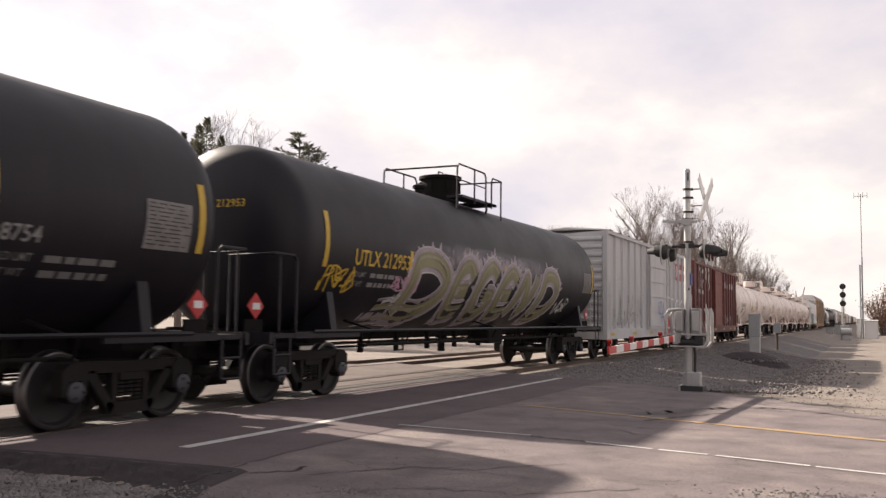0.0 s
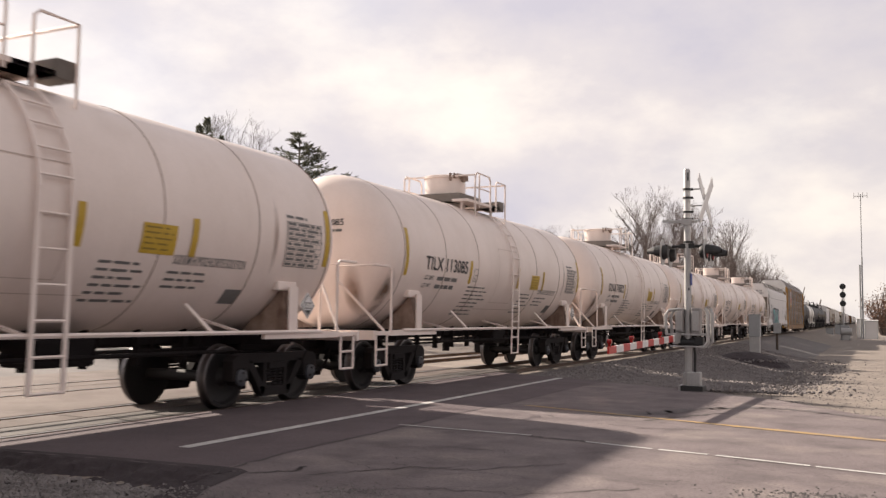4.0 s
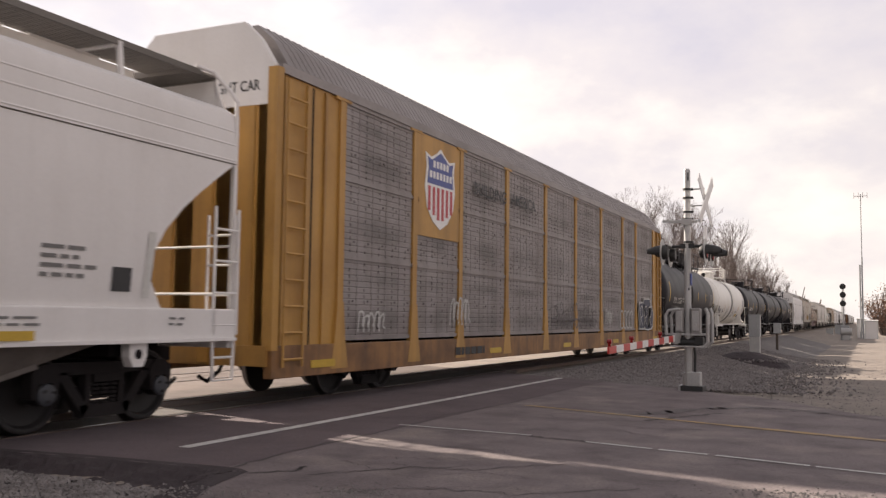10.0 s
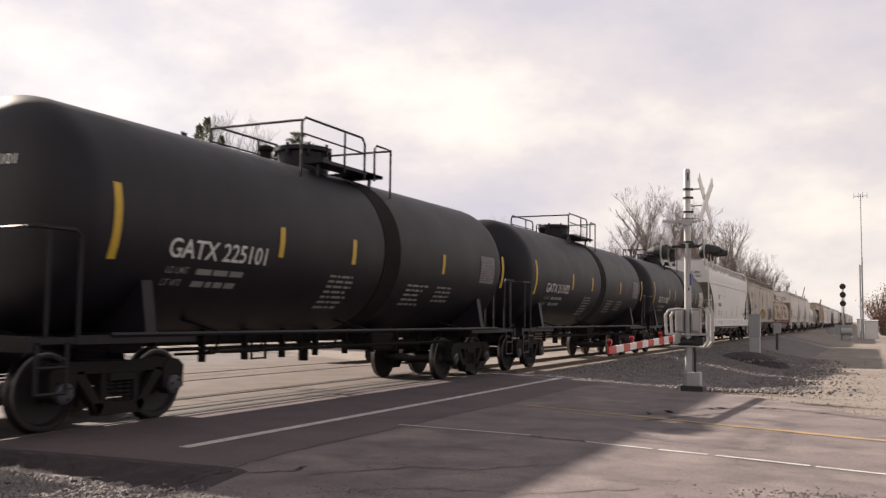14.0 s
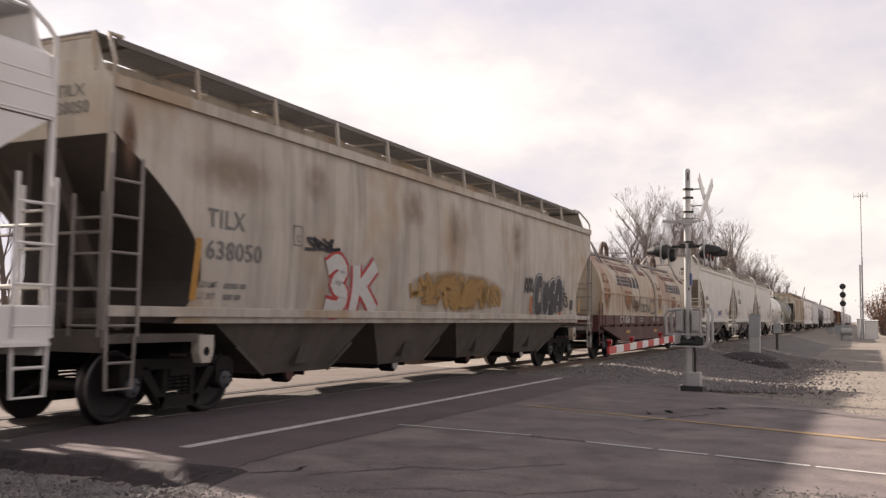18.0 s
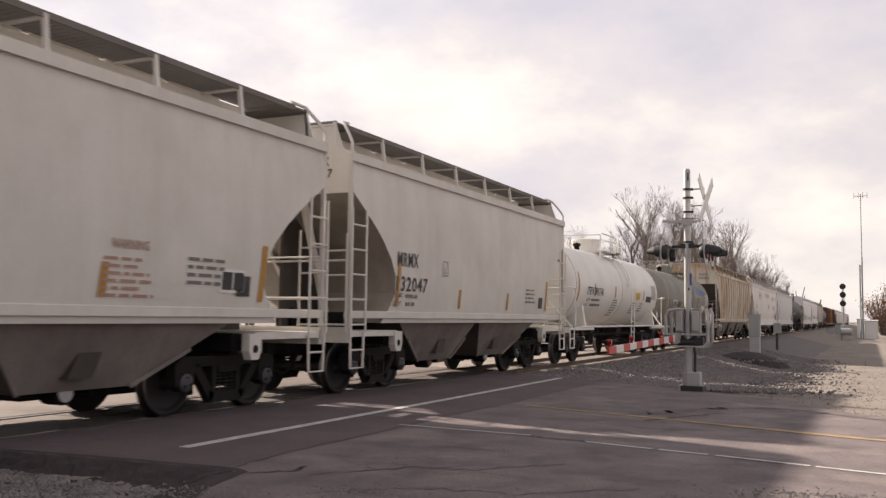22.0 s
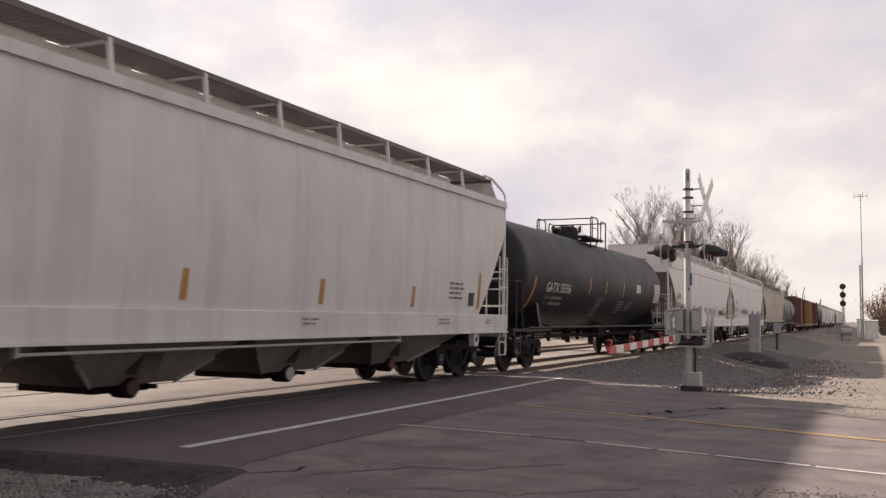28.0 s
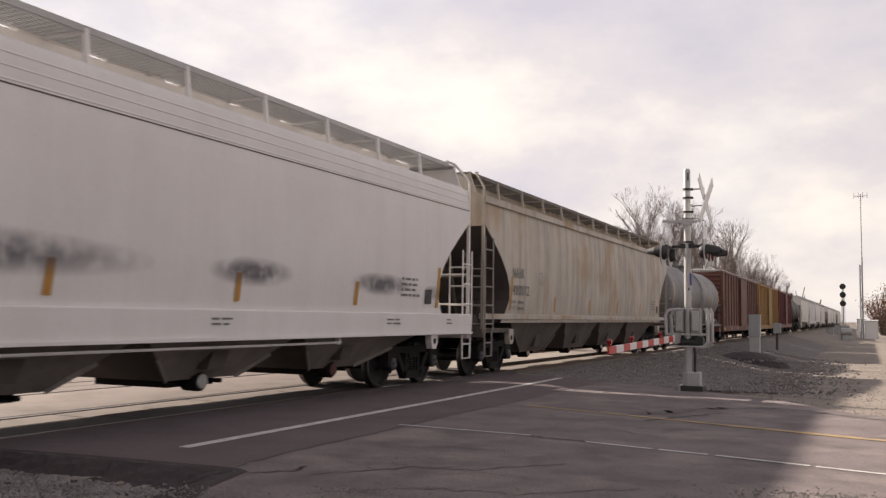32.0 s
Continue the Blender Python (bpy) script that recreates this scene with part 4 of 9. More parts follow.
            if jacket:
                hs = Shape()
                for k, w in enumerate((0.46, 0.25)):
                    z = end_z - 0.12 - 0.13 * k
                    xs = [-0.36 + 2 * w * i / 6 for i in range(7)]
                    for x, x2 in zip(xs, xs[1:]):
                        hs.add([(x, hy(x, z), z), (x2 - 0.02, hy(x2 - 0.02, z), z), (x2 - 0.02, hy(x2 - 0.02, z + 0.05), z + 0.05), (x, hy(x, z + 0.05), z + 0.05)], [(0, 1, 2, 3)])
                part("end_stencil", hs, ik, car)
    if extras:
        extras(car, L, surf)
    return car


def placard(car, y, z, surf_x, ma="placard_red"):
    diamond = lambda r, x0, x1: Shape().prism([(y, z - r), (y + r, z), (y, z + r), (y - r, z)], x0, x1)
    white = ma == "gate_white"
    ob = part("hazard_placard", diamond(0.2, surf_x, surf_x + 0.02), ma, car, "diamond hazard placard")
    if white:
        part("placard_border", diamond(0.175, surf_x + 0.0205, surf_x + 0.0225), "ink_grey", ob)
        part("placard_face", diamond(0.155, surf_x + 0.0225, surf_x + 0.025), ma, ob)
        part("placard_foot", Shape().prism([(y, z - 0.145), (y + 0.075, z - 0.07), (y - 0.075, z - 0.07)], surf_x + 0.025, surf_x + 0.028), "ink", ob)
    part("placard_panel", Shape().box(surf_x + 0.025, surf_x + 0.030, y - 0.09, y + 0.09, z - 0.05, z + 0.05), "ink_grey" if white else "gate_white", ob)
    for k in range(4 if white else 0):
        part("number_bar", Shape().box(surf_x + 0.0305, surf_x + 0.033, y - 0.075 + 0.04 * k, y - 0.05 + 0.04 * k, z - 0.035, z + 0.035), ma, ob)
    if not white:
        f = Shape().prism([(y - 0.22, z - 0.55), (y + 0.22, z - 0.55), (y + 0.22, z - 0.2), (y - 0.22, z - 0.2)], surf_x - 0.05, surf_x - 0.01)
        part("placard_holder", f, "under", car)


# ---- covered hoppers ----
def hopper_car(L, label, paint, marks=(), bays=4, top="ridges", sill="deep", ribs=0, ink="ink", stripes="mark_orange", far=False, extras=None, cut=1.6, round_cut=True, bay_paint=None, board="grating",
               mark_y=2.1, mark_h=0.3, mark_z=2.35, ridge_z=(3.72, 3.86, 4.0), mark_gap=0.0, stripe_y=None, end_notice=False):
    car = car_empty("covered_hopper_car", label)
    e = 0.42
    side = [(1.05, 1.40), (1.25, 1.46), (1.6, 1.51), (2.2, 1.55), (2.9, 1.555), (3.5, 1.54), (4.0, 1.50), (4.12, 1.46), (4.22, 1.30), (4.32, 1.0), (4.40, 0.6), (4.44, 0.0)]
    zs = [p[0] for p in side]
    xs = [p[1] for p in side]
    surf = lambda z: float(np.interp(z, zs, xs))
    z_cut = 3.45

    def inset(z):
        """How far the end sheet stands in from the end at a height: the open, curved bite above the end platform."""
        if z >= z_cut:
            return 0.0
        t = (z_cut - z) / (z_cut - 1.25)
        if round_cut:
            return cut * min(1.0, math.sin(min(1.0, t * 1.35) * math.pi / 2)) * (1.0 if t < 0.7 else 1.0 - 0.28 * ((t - 0.7) / 0.3) ** 1.5)
        return cut * min(1.0, t * 1.05)
    rows = [1.25, 1.5, 1.8, 2.1, 2.4, 2.7, 2.95, 3.2, 3.449, 3.45, 3.8, 4.0, 4.12, 4.22, 4.32, 4.40, 4.44]
    s = Shape()
    n = len(rows)
    # outlines near side up, far side down, at both ends
    v, f = [], []
    for sx in (1, -1):
        for z in rows:
            i = inset(z)
            x = surf(z) if z < 4.44 else 0.0
            v += [(sx * x, e + i, z), (sx * x, L - e - i, z)]
    o = 2 * n
    for k in range(n - 1):
        a, b, c, d = 2 * k, 2 * k + 1, 2 * k + 3, 2 * k + 2
        f += [(a, b, c, d), (o + a, o + d, o + c, o + b)]
        f += [(a, d, o + d, o + a), (b, o + b, o + c, c)]
    f += [(0, o, o + 1, 1)]
    s.add(v, f)
    # faces inside the end bite take a tone with their shade painted in
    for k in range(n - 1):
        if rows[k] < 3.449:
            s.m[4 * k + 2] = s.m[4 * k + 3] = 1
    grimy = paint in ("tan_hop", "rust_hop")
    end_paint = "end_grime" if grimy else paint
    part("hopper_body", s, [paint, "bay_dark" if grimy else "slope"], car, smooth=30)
    # top chord
    for sx in (1, -1):
        if top == "ridges":
            for z in ridge_z:
                s = Shape().tube([(sx * (surf(z) - 0.012), e + 0.02, z), (sx * (surf(z) - 0.012), L - e - 0.02, z)], 0.02, 6)
                part("roof_ridge", s, paint, car)
            z = ridge_z[0] - 0.045
            part("roof_seam", Shape().box(min(sx * (surf(z) - 0.02), sx * (surf(z) + 0.006)), max(sx * (surf(z) - 0.02), sx * (surf(z) + 0.006)), e + 0.05, L - e - 0.05, z - 0.008, z + 0.008), "bay_grime", car)
        else:
            s = Shape()
            s.prism([(e - 0.01, 3.98), (L - e + 0.01, 3.98), (L - e + 0.01, 4.13), (e - 0.01, 4.13)], min(sx * 1.44, sx * 1.56), max(sx * 1.44, sx * 1.56))
            part("top_chord", s, paint, car)
        # side sill
        s = Shape()
        if sill == "deep":
            s.box(min(sx * 1.40, sx * 1.57), max(sx * 1.40, sx * 1.57), e - 0.02, L - e + 0.02, 1.02, 1.44, c=0.02)
            s.box(min(sx * 1.40, sx * 1.61), max(sx * 1.40, sx * 1.61), e + 0.0, L - e, 1.02, 1.06)
        else:
            s.box(min(sx * 1.40, sx * 1.51), max(sx * 1.40, sx * 1.51), e - 0.02, L - e + 0.02, 1.33, 1.46, c=0.012)
        part("side_sill", s, paint, car)
        if ribs:
            for i in range(ribs):
                y = e + 1.75 + (L - 2 * e - 3.5) * i / (ribs - 1)
                s = Shape()
                s.loft([[(sx * (surf(z) - 0.01), y - 0.05, z), (sx * (surf(z) + 0.07), y - 0.03, z), (sx * (surf(z) + 0.07), y + 0.03, z), (sx * (surf(z) - 0.01), y + 0.05, z)] for z in (1.45, 2.2, 3.0, 4.0)])
                part("side_post", s, paint, car)
    # grated running boards round the roof edge
    zb = 4.66
    for sx in (1, -1):
        s = Shape()
        for k in range(13):
            x = 0.40 + 0.74 * k / 12
            s.box(sx * x - 0.006, sx * x + 0.006, e + 0.35, L - e - 0.35, zb, zb + 0.032)
        s.box(min(sx * 1.12, sx * 1.15), max(sx * 1.12, sx * 1.15), e + 0.35, L - e - 0.35, zb - 0.03, zb + 0.05)
        nb = int((L - 2 * e) / 0.11)
        for k in range(nb):
            y = e + 0.35 + (L - 2 * e - 0.7) * k / nb
            s.box(min(sx * 0.40, sx * 1.14), max(sx * 0.40, sx * 1.14), y, y + 0.014, zb + 0.004, zb + 0.02)
        part("running_board", s, board, car)
    for y in (e + 0.05, L - e - 0.55):
        s = Shape()
        for k in range(11):
            s.box(-1.14, 1.14, y + k * 0.048, y + k * 0.048 + 0.014, zb, zb + 0.035)
        s.box(-1.16, 1.16, y - 0.02, y + 0.0, zb - 0.04, zb + 0.05).box(-1.16, 1.16, y + 0.5, y + 0.52, zb - 0.04, zb + 0.05)
        for k in range(30):
            x = -1.14 + 2.27 * k / 29
            s.box(x - 0.01, x + 0.01, y, y + 0.5, zb + 0.004, zb + 0.03)
        part("end_board", s, board, car)
    n_post = max(6, int(L / 1.75))

    def bracket():
        g = Shape()
        for sx in (1, -1):
            g.beam((sx * 1.13, 0, zb + 0.02), (sx * 1.19, 0, 4.22), 0.06, 0.05)
        return g.beam((1.12, 0, zb - 0.02), (-1.12, 0, zb - 0.02), 0.05, 0.03)
    for i in range(n_post + 1):
        quick("board_bracket", "bracket" + paint, bracket, paint, car, e + 0.02 + (L - 2 * e - 0.04) * i / n_post)
    nh = max(6, int(L / 1.6))
    part("hatch_coaming", Shape().box(-0.46, 0.46, 1.3, L - 1.3, 4.40, 4.62), paint, car)
    for i in range(nh):
        quick("roof_hatch", "hatch" + paint, lambda: Shape().box(-0.44, 0.44, -0.55, 0.55, 4.62, 4.70, c=0.02), paint, car, 1.7 + (L - 3.4) * (i + 0.5) / nh)
    # ends: corner posts, shelf, slope braces, ladders, platforms
    for gq, ye in ((-1, e), (1, L - e)):
        inn = -gq
        for sx in (1, -1):
            part("corner_post", Shape().box(min(sx * 1.46, sx * 1.52), max(sx * 1.46, sx * 1.52), ye - 0.035, ye + 0.035, 0.98, 4.1), paint, car)
            ladder("side_ladder", car, sx * 1.56, ye - 0.04 if gq < 0 else ye - 0.44, 1.1, 2.8 if sill == "deep" else 3.2, 0.48, end_paint, 4 if sill == "deep" else 5)
            ys = ye + 0.2 if gq < 0 else ye - 0.2
            part("stirrup_step", Shape().tube([(sx * 1.54, ys - 0.22, 1.1), (sx * 1.54, ys - 0.2, 0.5), (sx * 1.54, ys + 0.2, 0.5), (sx * 1.54, ys + 0.22, 1.1)], 0.022, 6).tube([(sx * 1.54, ys - 0.2, 0.8), (sx * 1.54, ys + 0.2, 0.8)], 0.018, 5), end_paint, car)
            ladder("end_ladder", car, sx * 1.02 if sx > 0 else sx * 1.48, ye - 0.07 * gq * -1, 1.1, 2.75, 0.46, end_paint, 4, along="x")
            # bent rail from the corner ladder over the roof edge to the boards
            s = Shape().tube([(sx * 1.50, ye, 3.6), (sx * 1.50, ye, 4.30), (sx * 1.42, ye + inn * 0.04, 4.44), (sx * 1.22, ye + inn * 0.16, 4.70), (sx * 1.14, ye + inn * 0.45, 4.74)], 0.028, 6)
            part("roof_grab_rail", s, paint, car)
            yl = ye + inn * 1.72
            s = Shape().prism([(yl - 0.14, 1.10), (yl + 0.14, 1.10), (yl + 0.14, 0.86), (yl + 0.08, 0.74), (yl - 0.08, 0.74), (yl - 0.14, 0.86)], min(sx * 1.40, sx * 1.53), max(sx * 1.40, sx * 1.53))
            lug = part("jacking_lug", s, paint, car)
            part("lug_hole", Shape().turned([(sx * 1.531, 0.06), (sx * 1.534, 0.06)], (0, yl, 0.89), "x", 12), "under", lug)
            s = Shape().beam((sx * 0.55, ye, 3.3), (sx * 0.25, ye + inn * 1.3, 1.2), 0.14, 0.08)
            part("slope_brace", s, bay_paint or paint, car)
        s = Shape().loft([[(x, ye + inn * q, z) for x, z in ((-1.45, 4.08), (1.45, 4.08), (1.30, 4.24), (1.15, 4.62), (-1.15, 4.62), (-1.30, 4.24))] for q in (0.012, 0.05)])
        part("roof_end_sheet", s, paint, car)
        part("end_post", Shape().box(-0.62, -0.54, min(ye, ye - inn * 0.06), max(ye, ye - inn * 0.06), 3.3, 4.6), paint, car)
        s = Shape().box(-1.5, 1.5, min(ye, ye + inn * 1.7), max(ye, ye + inn * 1.7), 1.02, 1.12)
        s.box(-1.5, 1.5, ye - 0.06, ye + 0.06, 0.92, 1.18)
        part("end_platform", s, paint if sill == "deep" else (bay_paint or paint), car)
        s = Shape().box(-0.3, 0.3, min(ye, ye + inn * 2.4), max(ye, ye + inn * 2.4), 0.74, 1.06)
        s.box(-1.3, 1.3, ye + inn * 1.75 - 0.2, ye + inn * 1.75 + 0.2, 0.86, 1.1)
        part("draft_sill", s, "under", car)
        s = Shape()
        s.tube([(-1.45, ye, 2.3), (1.45, ye, 2.3)], 0.02, 5)
        s.tube([(-0.9, ye, 1.65), (1.45, ye, 1.65)], 0.02, 5)
        part("end_handrail", s, end_paint, car)
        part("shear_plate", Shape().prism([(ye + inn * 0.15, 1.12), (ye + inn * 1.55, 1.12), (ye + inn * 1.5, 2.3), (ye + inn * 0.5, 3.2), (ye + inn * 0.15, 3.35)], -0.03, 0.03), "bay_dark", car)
        if gq < 0:
            s = Shape().box(-0.25, 0.15, ye + 0.35, ye + 0.75, 1.12, 1.5, c=0.04)
            s.turned([(-0.45, 0.14), (0.45, 0.14)], (0.55, ye + 0.7, 1.3), "x", 14)
            part("brake_cylinder", s, bay_paint or "under", car)
            w = Shape()
            w.turned([(-0.02, 0.28), (-0.02, 0.25), (0.02, 0.25), (0.02, 0.28)], (-0.75, ye - 0.12, 2.1), "y", 18, caps=False)
            w.tube([(-0.75, ye - 0.12, 1.84), (-0.75, ye - 0.12, 2.36)], 0.015, 5)
            w.tube([(-1.01, ye - 0.12, 2.1), (-0.49, ye - 0.12, 2.1)], 0.015, 5)
            part("brake_wheel", w, "under", car)
        truck(car, ye + inn * 1.75)
        coupler(car, 0.72 if gq < 0 else L - 0.72, gq)
    # discharge bays below the sill
    bp = bay_paint or "bay_side"
    y0, y1 = e + 2.75, L - e - 2.75
    span = (y1 - y0) / bays
    zt = 1.10 if sill == "deep" else 1.36
    for i in range(bays):
        ya, yb = y0 + i * span, y0 + (i + 1) * span
        yc = (ya + yb) / 2
        if i == 0:
            ya -= 0.9
        if i == bays - 1:
            yb += 0.9
        s = Shape()
        wt, wb, lo, half = 1.40, (1.0 if sill == "thin" else 0.84), 0.47, span * (0.25 if sill == "thin" else 0.21)
        s.add([(-wt, ya + 0.02, zt), (wt, ya + 0.02, zt), (wt, yb - 0.02, zt), (-wt, yb - 0.02, zt), (-wb, yc - half, lo), (wb, yc - half, lo), (wb, yc + half, lo), (-wb, yc + half, lo)],
              [(0, 1, 2, 3), (4, 5, 6, 7), (0, 1, 5, 4), (1, 2, 6, 5), (2, 3, 7, 6), (3, 0, 4, 7)])
        # fore and aft slopes get the tone darkened for shade
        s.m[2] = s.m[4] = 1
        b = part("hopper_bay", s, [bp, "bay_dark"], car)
        # side frame round the outlet
        yr = yc + half
        s = Shape().beam((wb + 0.02, yc - half, lo), (wt * 0.5 + wb * 0.5 + 0.02, (ya + yc - half) / 2, (zt + lo) / 2), 0.06, 0.03).beam((wb + 0.02, yr, lo), (wt * 0.5 + wb * 0.5 + 0.02, (yb + yr) / 2, (zt + lo) / 2), 0.06, 0.03)
        part("bay_edge", s, bp, b, kind="stuff")
        s = Shape().box(-0.66, 0.66, yc - 0.48, yc + 0.48, 0.36, 0.50)
        s.tube([(-0.95, yc + 0.3, 0.43), (0.95, yc + 0.3, 0.43)], 0.035, 6)
        s.turned([(0.66, 0.14), (0.92, 0.14), (0.95, 0.08)], (0, yc - 0.1, 0.44), "x", 12)
        part("outlet_gate", s, "under", b)
        part("outlet_cap", Shape().turned([(0.951, 0.11), (0.965, 0.10), (0.97, 0.02)], (0, yc - 0.1, 0.44), "x", 14), "galv" if (i + int(L)) % 2 else "coil_brown", b)
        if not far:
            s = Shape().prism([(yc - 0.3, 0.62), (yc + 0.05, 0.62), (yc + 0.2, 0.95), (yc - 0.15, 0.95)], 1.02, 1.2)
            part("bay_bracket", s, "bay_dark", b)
    if sill == "deep":
        part("brake_pipe", Shape().tube([(1.46, L * 0.3, 0.93), (1.46, L * 0.72, 0.93)], 0.02, 6).box(1.40, 1.47, L * 0.3, L * 0.3 + 0.05, 0.9, 1.05).box(1.40, 1.47, L * 0.72 - 0.05, L * 0.72, 0.9, 1.05), paint, car)
    # marks
    for i in range(max(4, int(L / 3.2))):
        y = 2.05 + (L - 4.1) * i / (max(4, int(L / 3.2)) - 1)
        if stripe_y:
            if i >= len(stripe_y):
                break
            y = stripe_y[i]
        big = i in (0, max(4, int(L / 3.2)) - 1)
        patch("reflector_stripe", y - 0.06, y + 0.06, 1.55, 2.35 if big else 1.95, stripes, car, surf, lean=0.06)
    for k, line in enumerate(marks):
        writing("car_mark", line, mark_y + 0.25, mark_z - k * (mark_gap or mark_h * 1.75), mark_h, ink, car, surf, bold=0.014, spacing=1.12, width=mark_h * 0.82 * len(line))
    if marks and not far:
        v, f = text_mesh(marks[0], 0.145, 0.48, 0.01)
        v2, f2 = text_mesh(marks[-1], 0.145, 0.62, 0.01)
        x0 = 0.02 if end_notice else 0.5
        s = Shape().add([(x0 + 0.07 + a, e - 0.012, 3.93 + b) for a, b in v], f).add([(x0 + a, e - 0.012, 3.72 + b) for a, b in v2], f2)
        part("end_mark", s, ink, car)
        zl = 1.72 if mark_z < 2.6 else 1.86
        for k, line in enumerate(("LD LMT", "LT WT")):
            writing("load_limit_word", line, mark_y + 0.15, zl - 0.15 * k, 0.08, "ink_grey", car, surf, bold=0.006)
            bars("load_limit_stencil", mark_y + 0.66, zl - 0.15 * k, 0.6, 1, 0.15, "ink_grey", car, surf, seed=5 + k)
        s = Shape()
        for a, b, c, d in ((0, 0.24, 0, 0.015), (0, 0.24, 0.285, 0.30), (0, 0.015, 0, 0.3), (0.225, 0.24, 0, 0.3)):
            y, z = mark_y + 2.2, mark_z - 0.1
            s.add([(surf(z) + 0.012, y + a, z + c), (surf(z) + 0.012, y + b, z + c), (surf(z) + 0.012, y + b, z + d), (surf(z) + 0.012, y + a, z + d)], [(0, 1, 2, 3)])
        writing("class_letter", "C", mark_y + 2.28, mark_z - 0.05, 0.11, "ink_grey", car, surf, width=0.085)
        if sill == "deep":
            for y, w in ((1.0, 0.5), (3.4, 0.6), (L * 0.55, 0.5), (L - 4.2, 0.7), (L - 1.7, 0.3)):
                bars("sill_stencil", y, 1.30, w, 2, 0.07, "ink_grey", car, lambda z: 1.572, seed=int(y * 3), thick=0.4)
            part("sill_plate", Shape().box(1.571, 1.577, 4.35, 4.62, 1.14, 1.32), "cab_grey", car)
        part("stencil_frame", s, "ink_grey", car)
        bars("stencil", L - 3.6, 2.05, 0.8, 4, 0.1, "ink_grey", car, surf, seed=6)
        if end_notice:
            s2, r2 = Shape(), random.Random(2)
            for k in range(7):
                w, x = r2.uniform(0.55, 0.85), -0.12
                while x < -0.12 + w:
                    s2.box(x, x + 0.1, e - 0.014, e - 0.010, 3.62 - k * 0.062, 3.65 - k * 0.062)
                    x += 0.14
            part("end_stencil", s2, "ink_grey", car, kind="stuff")
        patch("plate", L - 2.6, L - 2.3, 1.62, 1.9, "ink", car, surf, rows=2)
    if extras:
        extras(car, L, surf)
    return car


# ---- boxcars ----
def box_car(L, label, paint, door_paint, marks=(), ink="chalk", posts=6, door=(0.42, 0.62), extras=None, e=0.8, roof="galv", end_paint=None):
    car = car_empty("box_car", label)
    W, z0, z1 = 1.42, 0.98, 4.32
    s = Shape()
    s.box(-W, W, e + 0.06, L - e - 0.06, z0, z1)
    part("body", s, paint, car)
    surf = lambda z: W
    d0, d1 = L * door[0], L * door[1]
    for sx in (1, -1):
        xs_ = lambda a, b: (min(sx * a, sx * b), max(sx * a, sx * b))
        for y0, y1 in ((e + 0.1, d0 - 0.05), (d1 + 0.05, L - e - 0.1)):
            for i in range(posts + 1):
                y = y0 + (y1 - y0) * i / posts
                s = Shape().loft([[(sx * (W - 0.01), y - 0.055, z), (sx * (W + 0.075), y - 0.03, z), (sx * (W + 0.075), y + 0.03, z), (sx * (W - 0.01), y + 0.055, z)] for z in (1.0, z1 - 0.05)])
                part("side_post", s, paint, car)
        part("side_sill", Shape().box(*xs_(W - 0.05, W + 0.07), e, L - e, 0.68, 1.04, c=0.012), paint, car)
        part("top_rail", Shape().box(*xs_(W - 0.05, W + 0.09), e, L - e, z1 - 0.08, z1 + 0.04), paint, car)
        dr = part("sliding_door", Shape().box(*xs_(W + 0.03, W + 0.11), d0, d1, 1.06, z1 - 0.12, c=0.01), door_paint, car)
        s = Shape()
        for z in (1.12, 1.7, 2.3, 2.9, 3.5, 4.08):
            s.box(*xs_(W + 0.10, W + 0.14), d0 + 0.04, d1 - 0.04, z - 0.03, z + 0.03)
        for y in (d0 + 0.04, d1 - 0.04):
            s.box(*xs_(W + 0.10, W + 0.15), y - 0.04, y + 0.04, 1.08, z1 - 0.14)
        part("door_ribs", s, door_paint, dr)
        s = Shape().tube([(sx * (W + 0.18), d0 - 0.16, 1.0), (sx * (W + 0.18), d0 - 0.16, z1 - 0.1)], 0.028, 6)
        s.box(*xs_(W + 0.12, W + 0.22), d0 - 0.24, d0 - 0.08, 2.0, 2.2).box(*xs_(W + 0.12, W + 0.22), d0 - 0.24, d0 - 0.08, 3.3, 3.45)
        part("locking_rod", s, door_paint, dr)
        part("door_track", Shape().box(*xs_(W + 0.02, W + 0.17), d0 - 0.3, d1 + (d1 - d0) * 0.9, 0.98, 1.05), paint, car)
        for g, ye in ((-1, e), (1, L - e)):
            ladder("side_ladder", car, sx * (W + 0.13), ye + 0.1 if g < 0 else ye - 0.55, 1.0, 2.6, 0.45, paint, 5)
            s = Shape()
            yy = ye + 0.1 if g < 0 else ye - 0.5
            s.tube([(sx * W, yy, 0.75), (sx * W, yy, 0.45), (sx * W, yy + 0.4, 0.45), (sx * W, yy + 0.4, 0.75)], 0.02, 5)
            part("step", s, "under", car)
    # roof with raised ribs
    s = Shape()
    s.loft([[(-W - 0.08, y, z1 + 0.02), (0, y, z1 + 0.14), (W + 0.08, y, z1 + 0.02), (0, y, z1 - 0.05)] for y in (e, L - e)])
    nr = 13
    for i in range(nr):
        y = e + 0.4 + (L - 2 * e - 0.8) * i / (nr - 1)
        s.loft([[(-W - 0.10, y + k, z1 + 0.01 + h), (0, y + k, z1 + 0.13 + h), (W + 0.10, y + k, z1 + 0.01 + h), (0, y + k, z1)] for k, h in ((-0.28, 0.0), (-0.2, 0.07), (0.2, 0.07), (0.28, 0.0))])
    part("roof", s, roof if roof in M else paint, car)
